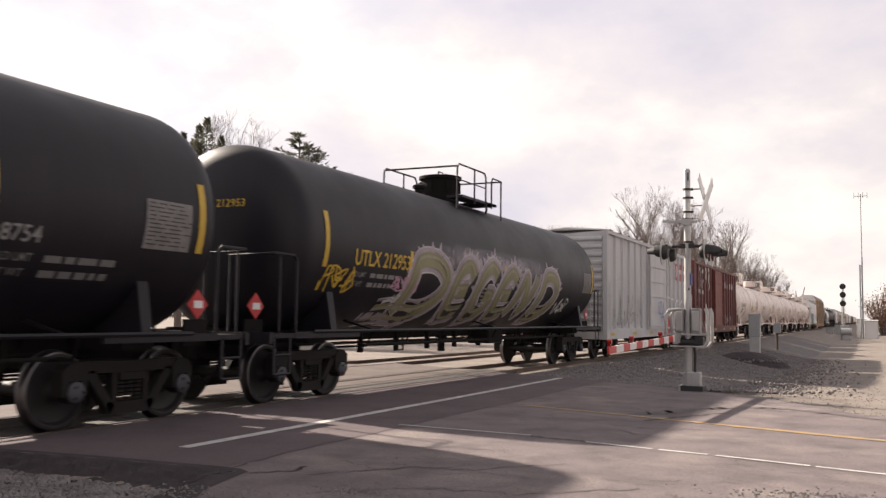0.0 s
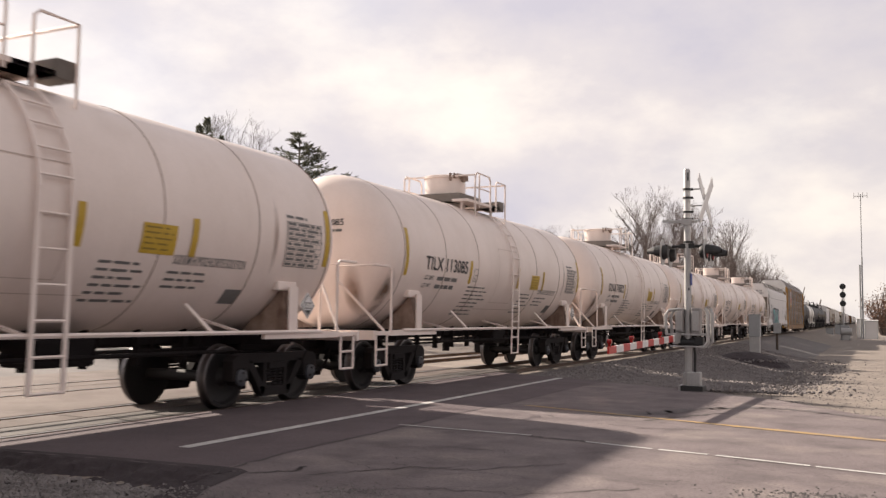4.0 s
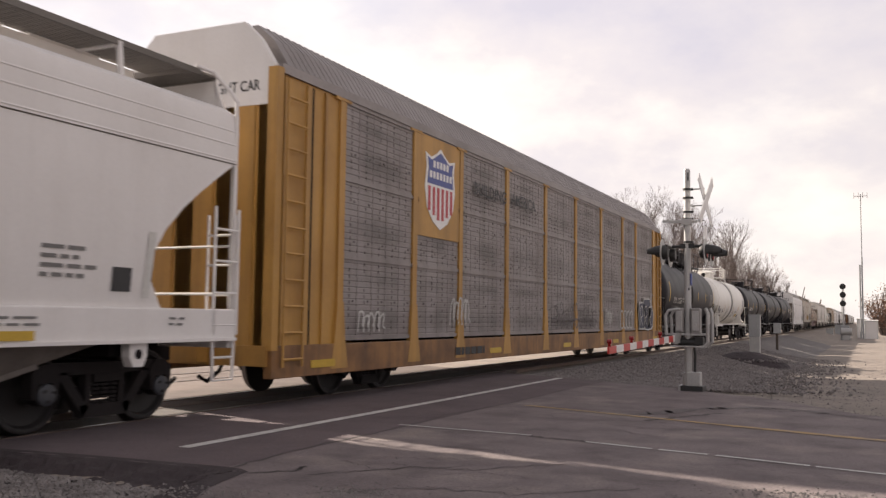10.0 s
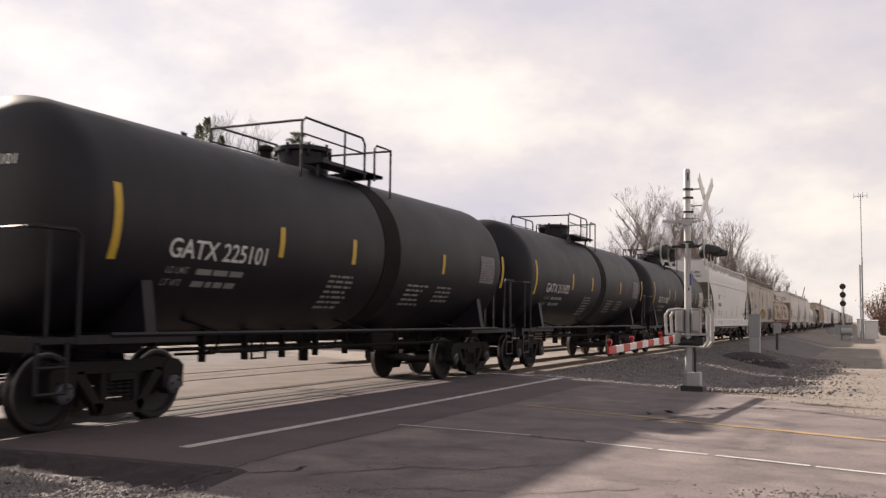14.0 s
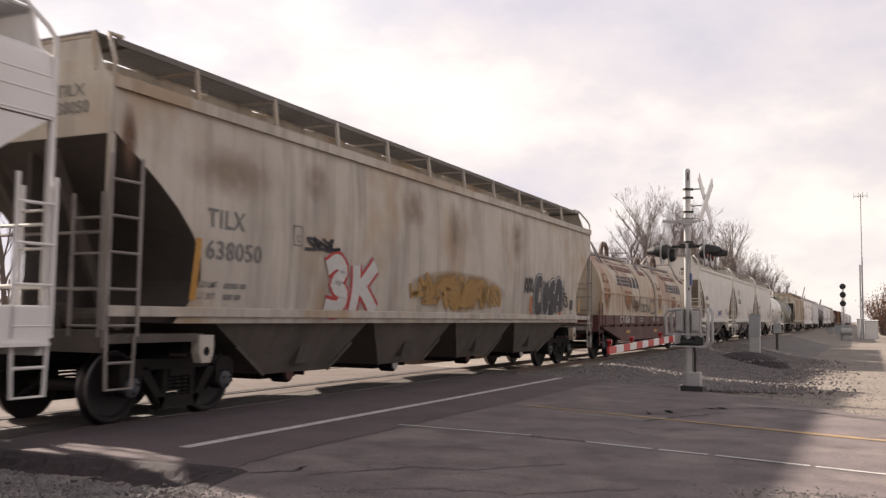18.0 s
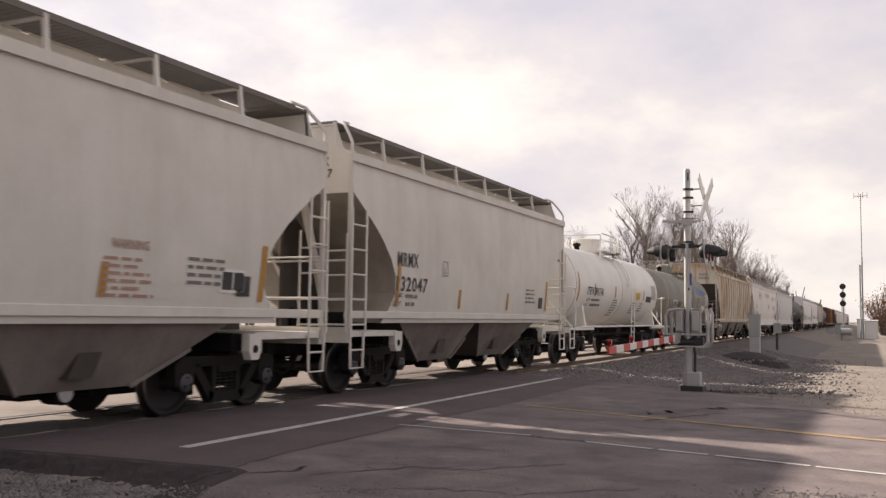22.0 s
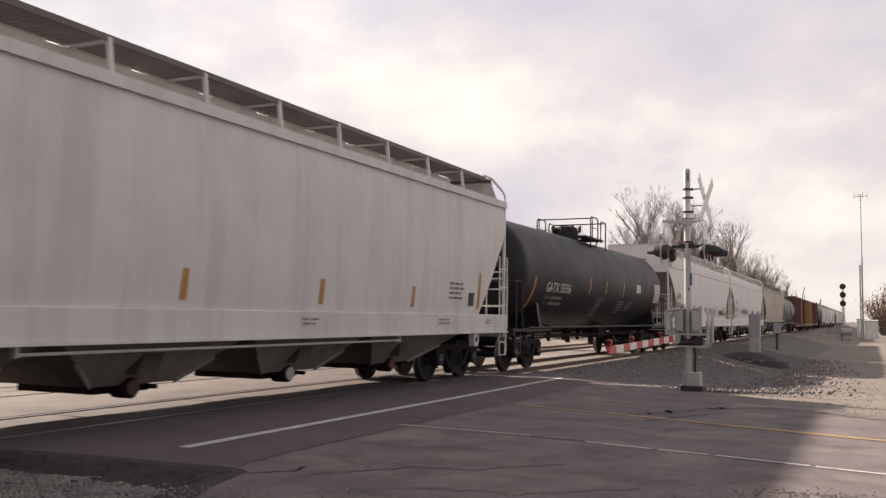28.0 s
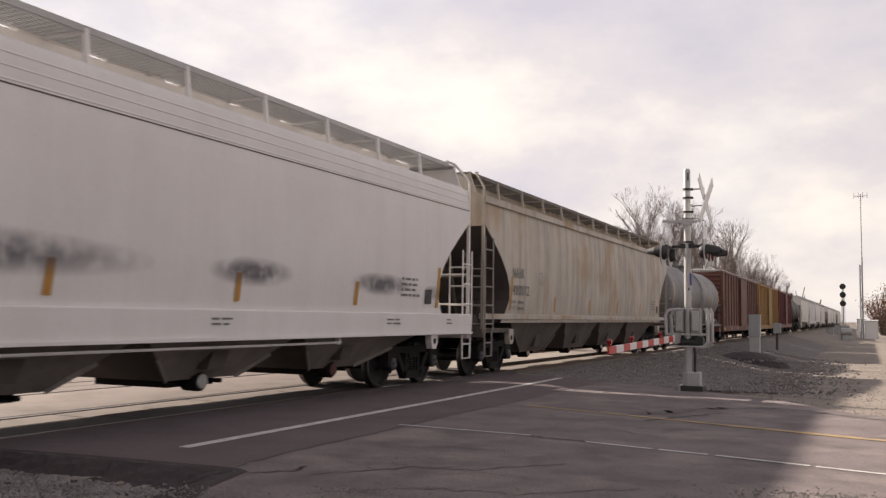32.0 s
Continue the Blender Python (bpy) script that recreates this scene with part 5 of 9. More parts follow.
    # corrugated ends
    for g, ye in ((-1, e), (1, L - e)):
        s = Shape()
        s.box(-W, W, min(ye, ye - g * 0.08), max(ye, ye - g * 0.08), z0 - 0.3, z1 + 0.06)
        end = part("corrugated_end", s, end_paint or paint, car)
        for i in range(12):
            rib = quick("end_rib", "rib%s%d%.2f" % (end_paint or paint, g, ye), lambda: Shape().loft([[(x, ye - g * 0.01, -0.10), (x, ye + g * 0.07, -0.03), (x, ye + g * 0.07, 0.03), (x, ye - g * 0.01, 0.10)] for x in (-W + 0.12, W - 0.12)]), end_paint or paint, end, 0)
            rib.location = (0, 0, z0 + 0.12 + i * 0.27)
        for sx in (1, -1):
            part("corner_post", Shape().box(min(sx * (W - 0.06), sx * (W + 0.08)), max(sx * (W - 0.06), sx * (W + 0.08)), ye - 0.07, ye + 0.07, z0 - 0.3, z1 + 0.03), paint, car)
            ladder("end_ladder", car, 0.95 if sx > 0 else -1.38, ye + g * 0.16, 1.0, 2.6, 0.44, paint, 5, along="x")
        s = Shape().box(-0.35, 0.35, min(ye + g * 0.4, ye - g * 2.5), max(ye + g * 0.4, ye - g * 2.5), 0.70, 1.0)
        part("draft_sill", s, "under", car)
        truck(car, ye - g * 1.85)
        coupler(car, 0.72 if g < 0 else L - 0.72, g)
    s = Shape().box(-0.3, 0.3, e + 1, L - e - 1, 0.72, 1.0).box(0.4, 0.9, L / 2 - 1.4, L / 2 - 0.4, 0.55, 0.95, c=0.05)
    for i in range(6):
        y = 3.5 + (L - 7) * i / 5
        s.box(-1.35, 1.35, y - 0.06, y + 0.06, 0.78, 0.98)
    s.tube([(0.7, 3, 0.7), (0.7, L - 3, 0.7)], 0.03, 6)
    part("underframe", s, "under", car)
    for y in (e + 0.35, 4.2, 7.1, L - 6.3, L - 3.5, L - e - 1.0):
        patch("reflector_stripe", y, y + 0.55, 0.80, 0.90, "mark_yellow", car, lambda z: W + 0.07, rows=1)
    for line, y, z, h in marks:
        writing("car_mark", line, y, z, h, ink, car, surf, bold=0.012)
    if extras:
        extras(car, L, surf)
    return car


# ---- enclosed auto carrier ----
def autorack(L, label):
    car = car_empty("auto_carrier_car", label)
    e, W = 0.25, 1.50
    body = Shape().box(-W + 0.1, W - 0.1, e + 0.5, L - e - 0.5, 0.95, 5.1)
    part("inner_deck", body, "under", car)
    # roof: arched, ribbed
    prof = [(W, 5.02), (W - 0.02, 5.14), (1.20, 5.57), (0.90, 5.84), (-0.90, 5.84), (-1.20, 5.57), (-W + 0.02, 5.14), (-W, 5.02)]
    s = Shape().loft([[(x, y, z) for x, z in prof] for y in (e + 0.25, L - e - 0.25)])
    for i in range(150):
        y = e + 0.5 + (L - 2 * e - 1.0) * i / 149
        s.loft([[(x * 1.003, y + k, z + 0.009) for x, z in prof] for k in (-0.04, 0.04)])
    part("roof", s, "rack_roof", car)
    posts = [2.05, 4.72, 6.88, 9.62, 12.5, 15.28, 18.12, 20.97, 23.0, 26.0]
    edges = [0.35] + posts + [L - 0.35]
    for sx in (1, -1):
        b = lambda a, c: (min(sx * a, sx * c), max(sx * a, sx * c))
        for i in range(len(edges) - 1):
            ya, yb = edges[i] + 0.09, edges[i + 1] - 0.09
            if i in (0, len(edges) - 2):
                # narrow end bay: yellow sheet with a ladder
                for y, w in ((ya + 0.62, 0.05), (yb - 0.42, 0.035)):
                    part("bay_post", Shape().box(*b(W - 0.06, W + 0.02), y - w, y + w, 0.9, 4.95), "rack_yellow", car)
                part("bay_gap", Shape().box(*b(W - 0.05, W - 0.017), ya + 0.70, ya + 0.78, 0.9, 4.95), "under", car)
                part("end_bay_sheet", Shape().box(*b(W - 0.06, W - 0.02), ya, yb, 0.9, 5.0), "rack_yellow", car)
                continue
            s = Shape()
            rows = [(0.97 + 0.1 * k + dz, dx) for k in range(40) for dz, dx in ((0.0, 0.006), (0.07, 0.006), (0.085, -0.004))]
            v, f = [], []
            for z, dx in rows:
                x = sx * (W - 0.028 + dx)
                v += [(x, ya, z), (x, yb, z)]
            f = [(2 * k, 2 * k + 1, 2 * k + 3, 2 * k + 2) for k in range(len(rows) - 1)]
            s.add(v, f)
            for z in (1.0, 2.35, 3.65, 4.95):
                s.box(*b(W - 0.04, W + 0.005), ya, yb, z - 0.035, z + 0.035)
            scr = part("side_screen", s, "rack_panel", car, "grey perforated galvanised screen")
            if sx > 0:
                # faint darker bands at fixed heights across the screen
                for z, h in ((1.3, 0.5), (2.0, 0.3), (2.85, 0.6), (4.05, 0.55), (4.62, 0.3)):
                    s = Shape()
                    blob(s, ya + 0.02, yb - 0.02, z - h / 2, z + h / 2, lambda q: W - 0.018, int(ya * 7 + z * 11), rough=0.08, n=32, lift=0.004)
                    part("grime_band", s, "soft_band", scr)
            if sx > 0:
                s, r3 = Shape(), random.Random(i)
                nc = max(2, int((yb - ya) / 0.44))
                for c in range(nc):
                    y = ya + (yb - ya) * (c + 0.5) / nc
                    for k in range(36):
                        z = 1.06 + k * 0.108
                        if abs((z - 1.0) % 1.31) > 0.1 and r3.random() < 0.8:
                            s.box(W - 0.03, W - 0.0185, y - 0.011, y + 0.011, z - 0.028, z + 0.028)
                    for z in (1.62, 2.62, 3.3, 4.1):
                        s.box(W - 0.03, W - 0.012, y + 0.1, y + 0.13, z - 0.018, z + 0.018)
                part("perforation", s, "rack_hole", scr, kind="stuff")
                s = Shape()
                for c in range(1, nc):
                    y = ya + (yb - ya) * c / nc
                    s.box(W - 0.03, W - 0.016, y - 0.012, y + 0.012, 1.0, 4.95)
                part("screen_seam", s, "rack_panel", scr, kind="stuff")
        for y in posts:
            s = Shape().box(*b(W - 0.06, W + 0.02), y - 0.09, y + 0.09, 0.95, 5.02)
            s.loft([[(sx * (W - 0.05), y - k, z), (sx * (W + 0.033), y - k, z), (sx * (W + 0.033), y + k, z), (sx * (W - 0.05), y + k, z)] for z, k in ((1.6, 0.10), (0.95, 0.17), (0.52, 0.26))])
            s.box(*b(W - 0.05, W + 0.028), y - 0.24, y + 0.24, 4.93, 5.05)
            part("rack_post", s, "rack_yellow", car)
        part("side_sill", Shape().box(*b(W - 0.12, W + 0.03), 0.2, L - 0.2, 0.44, 0.92, c=0.015), "rack_sill", car)
        if sx > 0:
            for y in posts[1:-1]:
                for z in (2.35, 3.65):
                    s = Shape()
                    blob(s, y - 0.2, y + 0.2, z - 0.12, z + 0.07, lambda q: W + 0.008, int(y * 7 + z), rough=0.1, n=20)
                    part("rust_dab", s, "soft_rust", car)
        part("roof_rail", Shape().box(*b(W - 0.05, W + 0.03), 0.3, L - 0.3, 4.98, 5.12), "rack_roof", car)
        for g, ye in ((-1, e), (1, L - e)):
            part("corner_post", Shape().box(*b(W - 0.14, W + 0.035), ye - 0.08, ye + 0.08, 0.85, 5.05), "rack_yellow", car)
            ladder("side_ladder", car, sx * (W + 0.08), ye + 0.15 if g < 0 else ye - 0.65, 0.6, 4.9, 0.5, "rack_yellow", 11, r=0.022)
        for y in (1.2, 8.5, 14.0, 19.5, 25.8):
            patch("reflector_stripe", y, y + 0.7, 0.56, 0.68, "mark_yellow", car, lambda z: sx * (W + 0.035) if sx > 0 else -(W + 0.045), rows=1)
    for g, ye in ((-1, e), (1, L - e)):
        door = part("end_door", Shape().box(-1.4, 1.4, ye - 0.03, ye + 0.03, 0.9, 4.55), "rack_yellow", car)
        for k in range(8):
            x = -1.33 + k * 0.38
            part("door_panel", Shape().box(x - 0.16, x + 0.16, ye - 0.05 + 0.02 * (k % 2), ye + 0.05 + 0.02 * (k % 2), 0.9, 4.55), "rack_yellow", door)
        s = Shape().loft([[(x, ye + k, z) for x, z in [(W - 0.05, 4.5), (W - 0.06, 5.1), (1.17, 5.52), (0.88, 5.80), (-0.88, 5.80), (-1.17, 5.52), (-W + 0.06, 5.1), (-W + 0.05, 4.5)]] for k in (-0.06, 0.06)])
        part("end_gable", s, "white_hop", car, "white painted gable above the end door")
        v, f = text_mesh("THIS HEIGHT CAR" if g < 0 else "THIS CAR", 0.16, 1.5, 0.01)
        if g < 0:
            part("end_writing", Shape().add([(-0.3 + a, ye - 0.068, 4.72 + b_) for a, b_ in v], f), "ink", car)
        s = Shape().box(-0.4, 0.4, min(ye + g * 0.35, ye - g * 4.5), max(ye + g * 0.35, ye - g * 4.5), 0.66, 0.92)
        s.box(-1.45, 1.45, ye - 0.1, ye + 0.1, 0.62, 0.92)
        part("draft_sill", s, "rack_yellow", car)
        truck(car, ye - g * 3.6)
        coupler(car, 0.72 if g < 0 else L - 0.72, g)
    s = Shape().box(-1.3, 1.3, 6, L - 6, 0.55, 0.9)
    part("centre_sill", s, "under", car)
    # shield and slogan
    W2 = W + 0.012
    sf = lambda z: W2
    part("shield_board", Shape().box(W - 0.03, W + 0.008, 4.82, 6.78, 2.95, 4.96), "rack_yellow", car)
    wide = lambda pts: [(5.82 + (y - 5.85) * 1.42, z) for y, z in pts]
    outline = wide([(5.35, 3.95), (5.40, 4.35), (5.36, 4.62), (5.55, 4.56), (5.72, 4.66), (5.85, 4.78), (5.98, 4.66), (6.15, 4.56), (6.34, 4.62), (6.30, 4.35), (6.35, 3.95), (6.28, 3.55), (6.10, 3.28), (5.85, 3.12), (5.60, 3.28), (5.42, 3.55)])
    shield = part("shield", Shape().prism(outline, W + 0.01, W + 0.018), "gate_white", car, "red, white and blue shield")
    s = Shape().prism(wide([(5.42, 4.02), (5.46, 4.36), (5.43, 4.55), (5.56, 4.50), (5.85, 4.70), (6.14, 4.50), (6.27, 4.55), (6.24, 4.36), (6.28, 4.02)]), W + 0.019, W + 0.024)
    part("shield_field", s, "shield_blue", shield)
    for z, n in ((4.36, 5), (4.14, 7)):
        for k in range(n):
            y = 5.82 + (k - (n - 1) / 2) * 0.155
            part("emblem_bar", Shape().box(W + 0.0245, W + 0.028, y - 0.05, y + 0.05, z, z + 0.14), "gate_white", shield)
    for k in range(6):
        y = 5.45 + k * 0.145
        zb = 3.28 + abs(k - 2.5) * 0.08
        part("shield_stripe", Shape().prism(wide([(y, zb), (y + 0.075, zb), (y + 0.075, 3.97), (y, 3.97)]), W + 0.019, W + 0.024), "shield_red", shield)
    writing("slogan", "BUILDING", 7.55, 4.10, 0.27, "ink", car, sf, width=1.95, bold=0.012)
    writing("slogan", "AMERICA", 9.85, 4.14, 0.27, "ink", car, sf, width=1.75, bold=0.012)
    bars("sill_marks", 6.6, 0.58, 1.8, 1, 0.2, "ink", car, lambda z: W + 0.035, seed=9, thick=0.8)
    gs = Shape()
    for i, (y, z, w, h) in enumerate(((2.6, 1.1, 0.9, 0.35), (6.3, 1.2, 1.0, 0.6), (18.5, 1.2, 0.8, 0.45))):
        rnd = random.Random(i)
        for k in range(5):
            yy = y + w * k / 5
            stroke(gs, [(yy, z), (yy + 0.05, z + h * rnd.uniform(0.6, 1)), (yy + w / 5, z + h * rnd.uniform(0.5, 1)), (yy + w / 6, z + h * 0.3), (yy + w / 4, z + rnd.uniform(0, 0.1))], 0.04, sf, 0.03)
    part("spray_tag", gs, "g_white", car, "white spray-painted scribbles")
    gs, ed = Shape(), Shape()
    for y0, y1, z0, z1 in ((23.15, 24.3, 1.0, 2.0), (23.9, 25.2, 1.0, 2.2), (24.6, 25.6, 1.0, 1.9)):
        blob(ed, y0 - 0.07, y1 + 0.07, z0 - 0.05, z1 + 0.05, sf, int(y0 * 9), lift=0.058, rough=0.1)
        blob(gs, y0, y1, z0, z1, sf, int(y0 * 9), lift=0.062, rough=0.1)
    part("spray_outline", ed, "g_white", car), part("spray_piece", gs, "g_navy", car, "dark blue sprayed bubble letters")
    gs = Shape()
    for k in range(3):
        y = 23.35 + k * 0.72
        stroke(gs, [(y, 1.15), (y + 0.02, 1.75), (y + 0.35, 1.85), (y + 0.42, 1.5), (y + 0.12, 1.42), (y + 0.45, 1.12)], 0.045, sf, 0.07)
    for k in range(4):
        y = 20.5 + k * 0.46
        stroke(gs, [(y, 1.1), (y - 0.03, 1.5), (y + 0.2, 1.66), (y + 0.4, 1.5), (y + 0.36, 1.12), (y + 0.2, 1.05), (y, 1.1)], 0.05, sf, 0.03)
        stroke(gs, [(y + 0.2, 1.15), (y + 0.2, 1.5)], 0.05, sf, 0.03)
    part("spray_tag", gs, "g_white", car)
    gs = Shape()
    for k in range(9):
        y = 13.1 + k * 0.48
        stroke(gs, [(y, 1.12), (y + 0.03, 1.5), (y + 0.2, 1.72 + 0.12 * math.sin(k * 2.1)), (y + 0.42, 1.55), (y + 0.36, 1.2), (y + 0.2, 1.1), (y + 0.1, 1.35), (y + 0.5, 1.3)], 0.05, sf, 0.03)
    part("spray_tag", gs, "rack_tag", car, "faint dark spray outlines")
    return car


# ---- coil car ----
def coil_car(L, label, e=1.0):
    car = car_empty("coil_steel_car", label)
    W = 1.38
    for sx in (1, -1):
        b = lambda a, c: (min(sx * a, sx * c), max(sx * a, sx * c))
        s = Shape().box(*b(W - 0.1, W + 0.04), e, L - e, 1.16, 1.50, c=0.015)
        part("side_beam", s, "coil_brown", car)
        s = Shape().prism([(e + 0.3, 1.16), (L - e - 0.3, 1.16), (L - e - 3.4, 0.60), (e + 3.4, 0.60)], *b(W - 0.20, W - 0.04))
        part("fishbelly_sill", s, "coil_brown", car)
        for i in range(15):
            quick("stake_bracket", "stake%d" % sx, lambda: Shape().box(*b(W - 0.03, W + 0.06), -0.05, 0.05, 1.10, 1.5), "coil_brown", car, e + 0.8 + (L - 2 * e - 1.6) * i / 14)
    s = Shape().box(-W + 0.05, W - 0.05, e, L - e, 1.15, 1.42)
    s.box(-0.4, 0.4, e - 0.3, L - e + 0.3, 0.7, 1.15)
    part("deck", s, "coil_brown", car)
    surf = lambda z: W + 0.02 if z < 2.25 else float(np.interp(z, [2.25, 2.8, 3.2, 3.45, 3.62, 3.7], [1.40, 1.30, 1.08, 0.82, 0.5, 0.1]))
    outline = [(1.40, 1.50), (1.40, 2.22), (1.43, 2.22), (1.43, 2.28), (1.40, 2.28), (1.37, 2.5), (1.30, 2.8), (1.20, 3.02), (1.08, 3.20), (0.94, 3.35), (0.75, 3.50), (0.5, 3.62), (0.25, 3.68)]
    ring = outline + [(-x, z) for x, z in outline[::-1]]
    half = (L - 2 * e - 0.7) / 2
    y_a = e + 0.3
    for k in range(2):
        ya, yb = y_a + k * (half + 0.1), y_a + k * (half + 0.1) + half
        h = part("coil_hood", Shape().loft([[(x, y, z) for x, z in ring] for y in (ya, ya + half * 0.33, ya + half * 0.66, yb)]), "hood", car, "cream coil hood with rust stains", smooth=40)
        for y in (ya + 0.06, yb - 0.06, ya + half * 0.34, ya + half * 0.67):
            s = Shape().loft([[(x * 1.012, y + q, z + (0.02 if z > 2.3 else 0)) for x, z in ring] for q in (-0.04, 0.04)])
            part("hood_rib", s, "hood", h)
        for y in (ya + half * 0.18, yb - half * 0.18):
            for sx in (1, -1):
                s = Shape()
                s.beam((sx * 1.02, y - 0.22, 3.22), (sx * 0.62, y, 4.05), 0.06, 0.05).beam((sx * 1.02, y + 0.22, 3.22), (sx * 0.62, y, 4.05), 0.06, 0.05)
                part("guide_bracket", s, "rack_roof", h)
            s = Shape().beam((-0.62, y, 4.03), (0.62, y, 4.03), 0.06, 0.05)
            part("guide_bar", s, "rack_roof", h)
        yc = (ya + yb) / 2
        for x in (0.36, -0.36):
            arch = [(x, yc - 0.42, 3.62), (x, yc - 0.42, 3.92), (x, yc - 0.33, 4.1), (x, yc - 0.12, 4.2), (x, yc + 0.12, 4.2), (x, yc + 0.33, 4.1), (x, yc + 0.42, 3.92), (x, yc + 0.42, 3.62)]
            part("lifting_bail", Shape().tube(arch, 0.085, 8), "bail", h, "rusty arched lifting bail", smooth=40)
        for seed, (a, c, z0, z1, ma) in enumerate(((-2.3, 1.9, 2.92, 3.62, "soft_red_rust"), (-1.2, 0.3, 1.62, 2.7, "soft_hood_rust"), (-3.9, -2.9, 1.55, 3.2, "soft_hood_rust"), (0.2, 1.3, 1.6, 2.15, "soft_hood_rust"), (2.2, 3.6, 2.95, 3.45, "soft_red_rust"), (-0.9, 0.2, 1.6, 2.15, "soft_hood_rust"))):
            s = Shape()
            blob(s, yc + a, yc + c, z0, z1, surf, 300 + seed + 10 * k, lift=0.011, rough=0.15)
            part("rust_stain", s, ma, h, "brown rust stain")
        s = Shape().box(-0.5, 0.5, yc - half * 0.34, yc + half * 0.34, 3.66, 3.74)
        part("hood_ridge", s, "rack_roof", h)
        # dark emblem: bars and a block
        for j in range(4):
            s, zz = Shape(), 2.56 + j * 0.13
            s.add([(surf(zz) + 0.014, yc - 1.9 + j * 0.05, zz), (surf(zz) + 0.014, yc - 0.1, zz), (surf(zz + 0.1) + 0.014, yc - 0.1, zz + 0.1), (surf(zz + 0.1) + 0.014, yc - 1.9 + j * 0.05, zz + 0.1)], [(0, 1, 2, 3)])
            part("emblem_bar", s, "g_black", h)
        s = Shape()
        for q in ((-0.05, 0.4), (0.48, 0.98), (1.06, 1.5)):
            v = []
            for i in range(5):
                zz = 2.54 + 0.52 * i / 4
                v += [(surf(zz) + 0.014, yc + q[0] + 0.03 * i, zz), (surf(zz) + 0.014, yc + q[1] - 0.02 * i, zz)]
            s.add(v, [(2 * i, 2 * i + 1, 2 * i + 3, 2 * i + 2) for i in range(4)])
        part("emblem_block", s, "g_black", h)
    for g, ye in ((-1, e), (1, L - e)):
        s = Shape().box(-1.4, 1.4, ye - 0.06, ye + 0.06, 0.95, 1.5)
        part("end_sill", s, "coil_brown", car)
        for sx in (1, -1):
            ladder("side_ladder", car, sx * 1.44, ye - 0.05 if g < 0 else ye - 0.4, 0.5, 1.9, 0.42, "coil_brown", 4)
        truck(car, ye - g * (2.6 if g < 0 else 1.9))
        coupler(car, 0.72 if g < 0 else L - 0.72, g)
    s = Shape().box(0.3, 0.9, L / 2 - 1, L / 2 + 0.6, 0.5, 0.9, c=0.05).tube([(0.8, 3, 0.72), (0.8, L - 3, 0.72)], 0.03, 6)
    part("brake_rigging", s, "under", car)
    sb = lambda z: W + 0.045
    writing("car_mark", "CR 628313", e + 2.75, 1.24, 0.23, "chalk", car, sb, width=2.0, bold=0.012)
    bars("load_limit_stencil", e + 5.7, 1.38, 0.9, 2, 0.1, "chalk_dim", car, sb, seed=3)
    for y in (e + 3.9, e + 8.6, e + 12.3):
        patch("reflector_stripe", y, y + 0.6, 0.86, 0.97, "mark_orange", car, lambda z: W - 0.03, rows=1)
    part("hood_gap_seal", Shape().loft([[(x * 1.015, y_a + half + 0.05 + q, z + (0.03 if z > 2.3 else 0)) for x, z in ring] for q in (-0.15, 0.15)]), "slope", car, "dark band between the two hoods", smooth=40)
    s = Shape()
    rnd = random.Random(66)
    for k in range(8):
        y = 11.32 + k * 0.155
        stroke(s, [(y, 1.66 + rnd.uniform(0, 0.08)), (y + 0.02, 1.98 + rnd.uniform(-0.05, 0.05)), (y + 0.1, 1.85), (y + 0.07, 1.72), (y + 0.16, 1.7)], 0.035, surf, 0.02)
    part("spray_tag", s, "g_white", car, "white spray tag")
    patch("reflector_stripe", 10.27, 10.84, 1.62, 1.74, "mark_yellow", car, surf)
    for y, ww, hh in ((9.15, 0.3, 0.16), (9.7, 0.5, 0.12), (11.9, 0.35, 0.08), (13.7, 0.36, 0.2), (15.1, 0.3, 0.08), (16.3, 0.6, 0.07)):
        part("deck_stencil", Shape().box(W + 0.041, W + 0.045, y, y + ww, 1.3, 1.3 + hh), "chalk_dim", car)
    s = Shape()
    stroke(s, [(11.85, 0.9), (11.9, 1.04), (12.05, 1.06), (12.14, 0.92), (12.08, 0.78), (11.92, 0.77), (11.85, 0.9)], 0.03, lambda z: W - 0.03), stroke(s, [(11.9, 1.0), (12.1, 0.8)], 0.03, lambda z: W - 0.03)
    part("chalk_mark", s, "chalk", car)
    s = Shape()
    for y in (8.6, 9.5, 10.5, 11.6, 12.7):
        s.tube([(0.7, y, 0.62), (0.7, y + 0.3, 0.36), (0.7, y + 0.7, 0.34)], 0.025, 5)
    s.box(0.5, 0.95, 12.1, 12.9, 0.28, 0.62, c=0.08).tube([(0.8, 6, 0.45), (0.8, 13.5, 0.45)], 0.025, 5)
    part("brake_lever_gear", s, "under", car)
    s = Shape()
    w = lambda pts, t=0.06: stroke(s, [(e + 4.6 + a, 1.62 + c) for a, c in pts], t, surf, 0.02)
    w([(0.0, 0.0), (0.35, 0.62), (0.5, 0.1), (0.75, 0.45), (0.85, 0.05), (1.2, 0.5)]), w([(1.25, 0.05), (1.3, 0.6)]), w([(1.7, 0.35), (1.5, 0.3), (1.5, 0.05), (1.75, 0.1), (1.78, 0.35), (1.85, 0.05)])
    w([(2.25, 0.3), (2.0, 0.3), (2.0, 0.05), (2.3, 0.08)]), w([(2.45, 0.7), (2.4, 0.05), (2.6, 0.35), (2.75, 0.05), (2.95, 0.3)]), w([(3.6, 0.45), (3.2, 0.5), (3.1, 0.2), (3.3, 0.0), (3.9, 0.05), (4.2, 0.4), (3.9, 0.62), (3.55, 0.45)])
    part("spray_tag", s, "g_black", car, "black cursive spray tag")
    return car


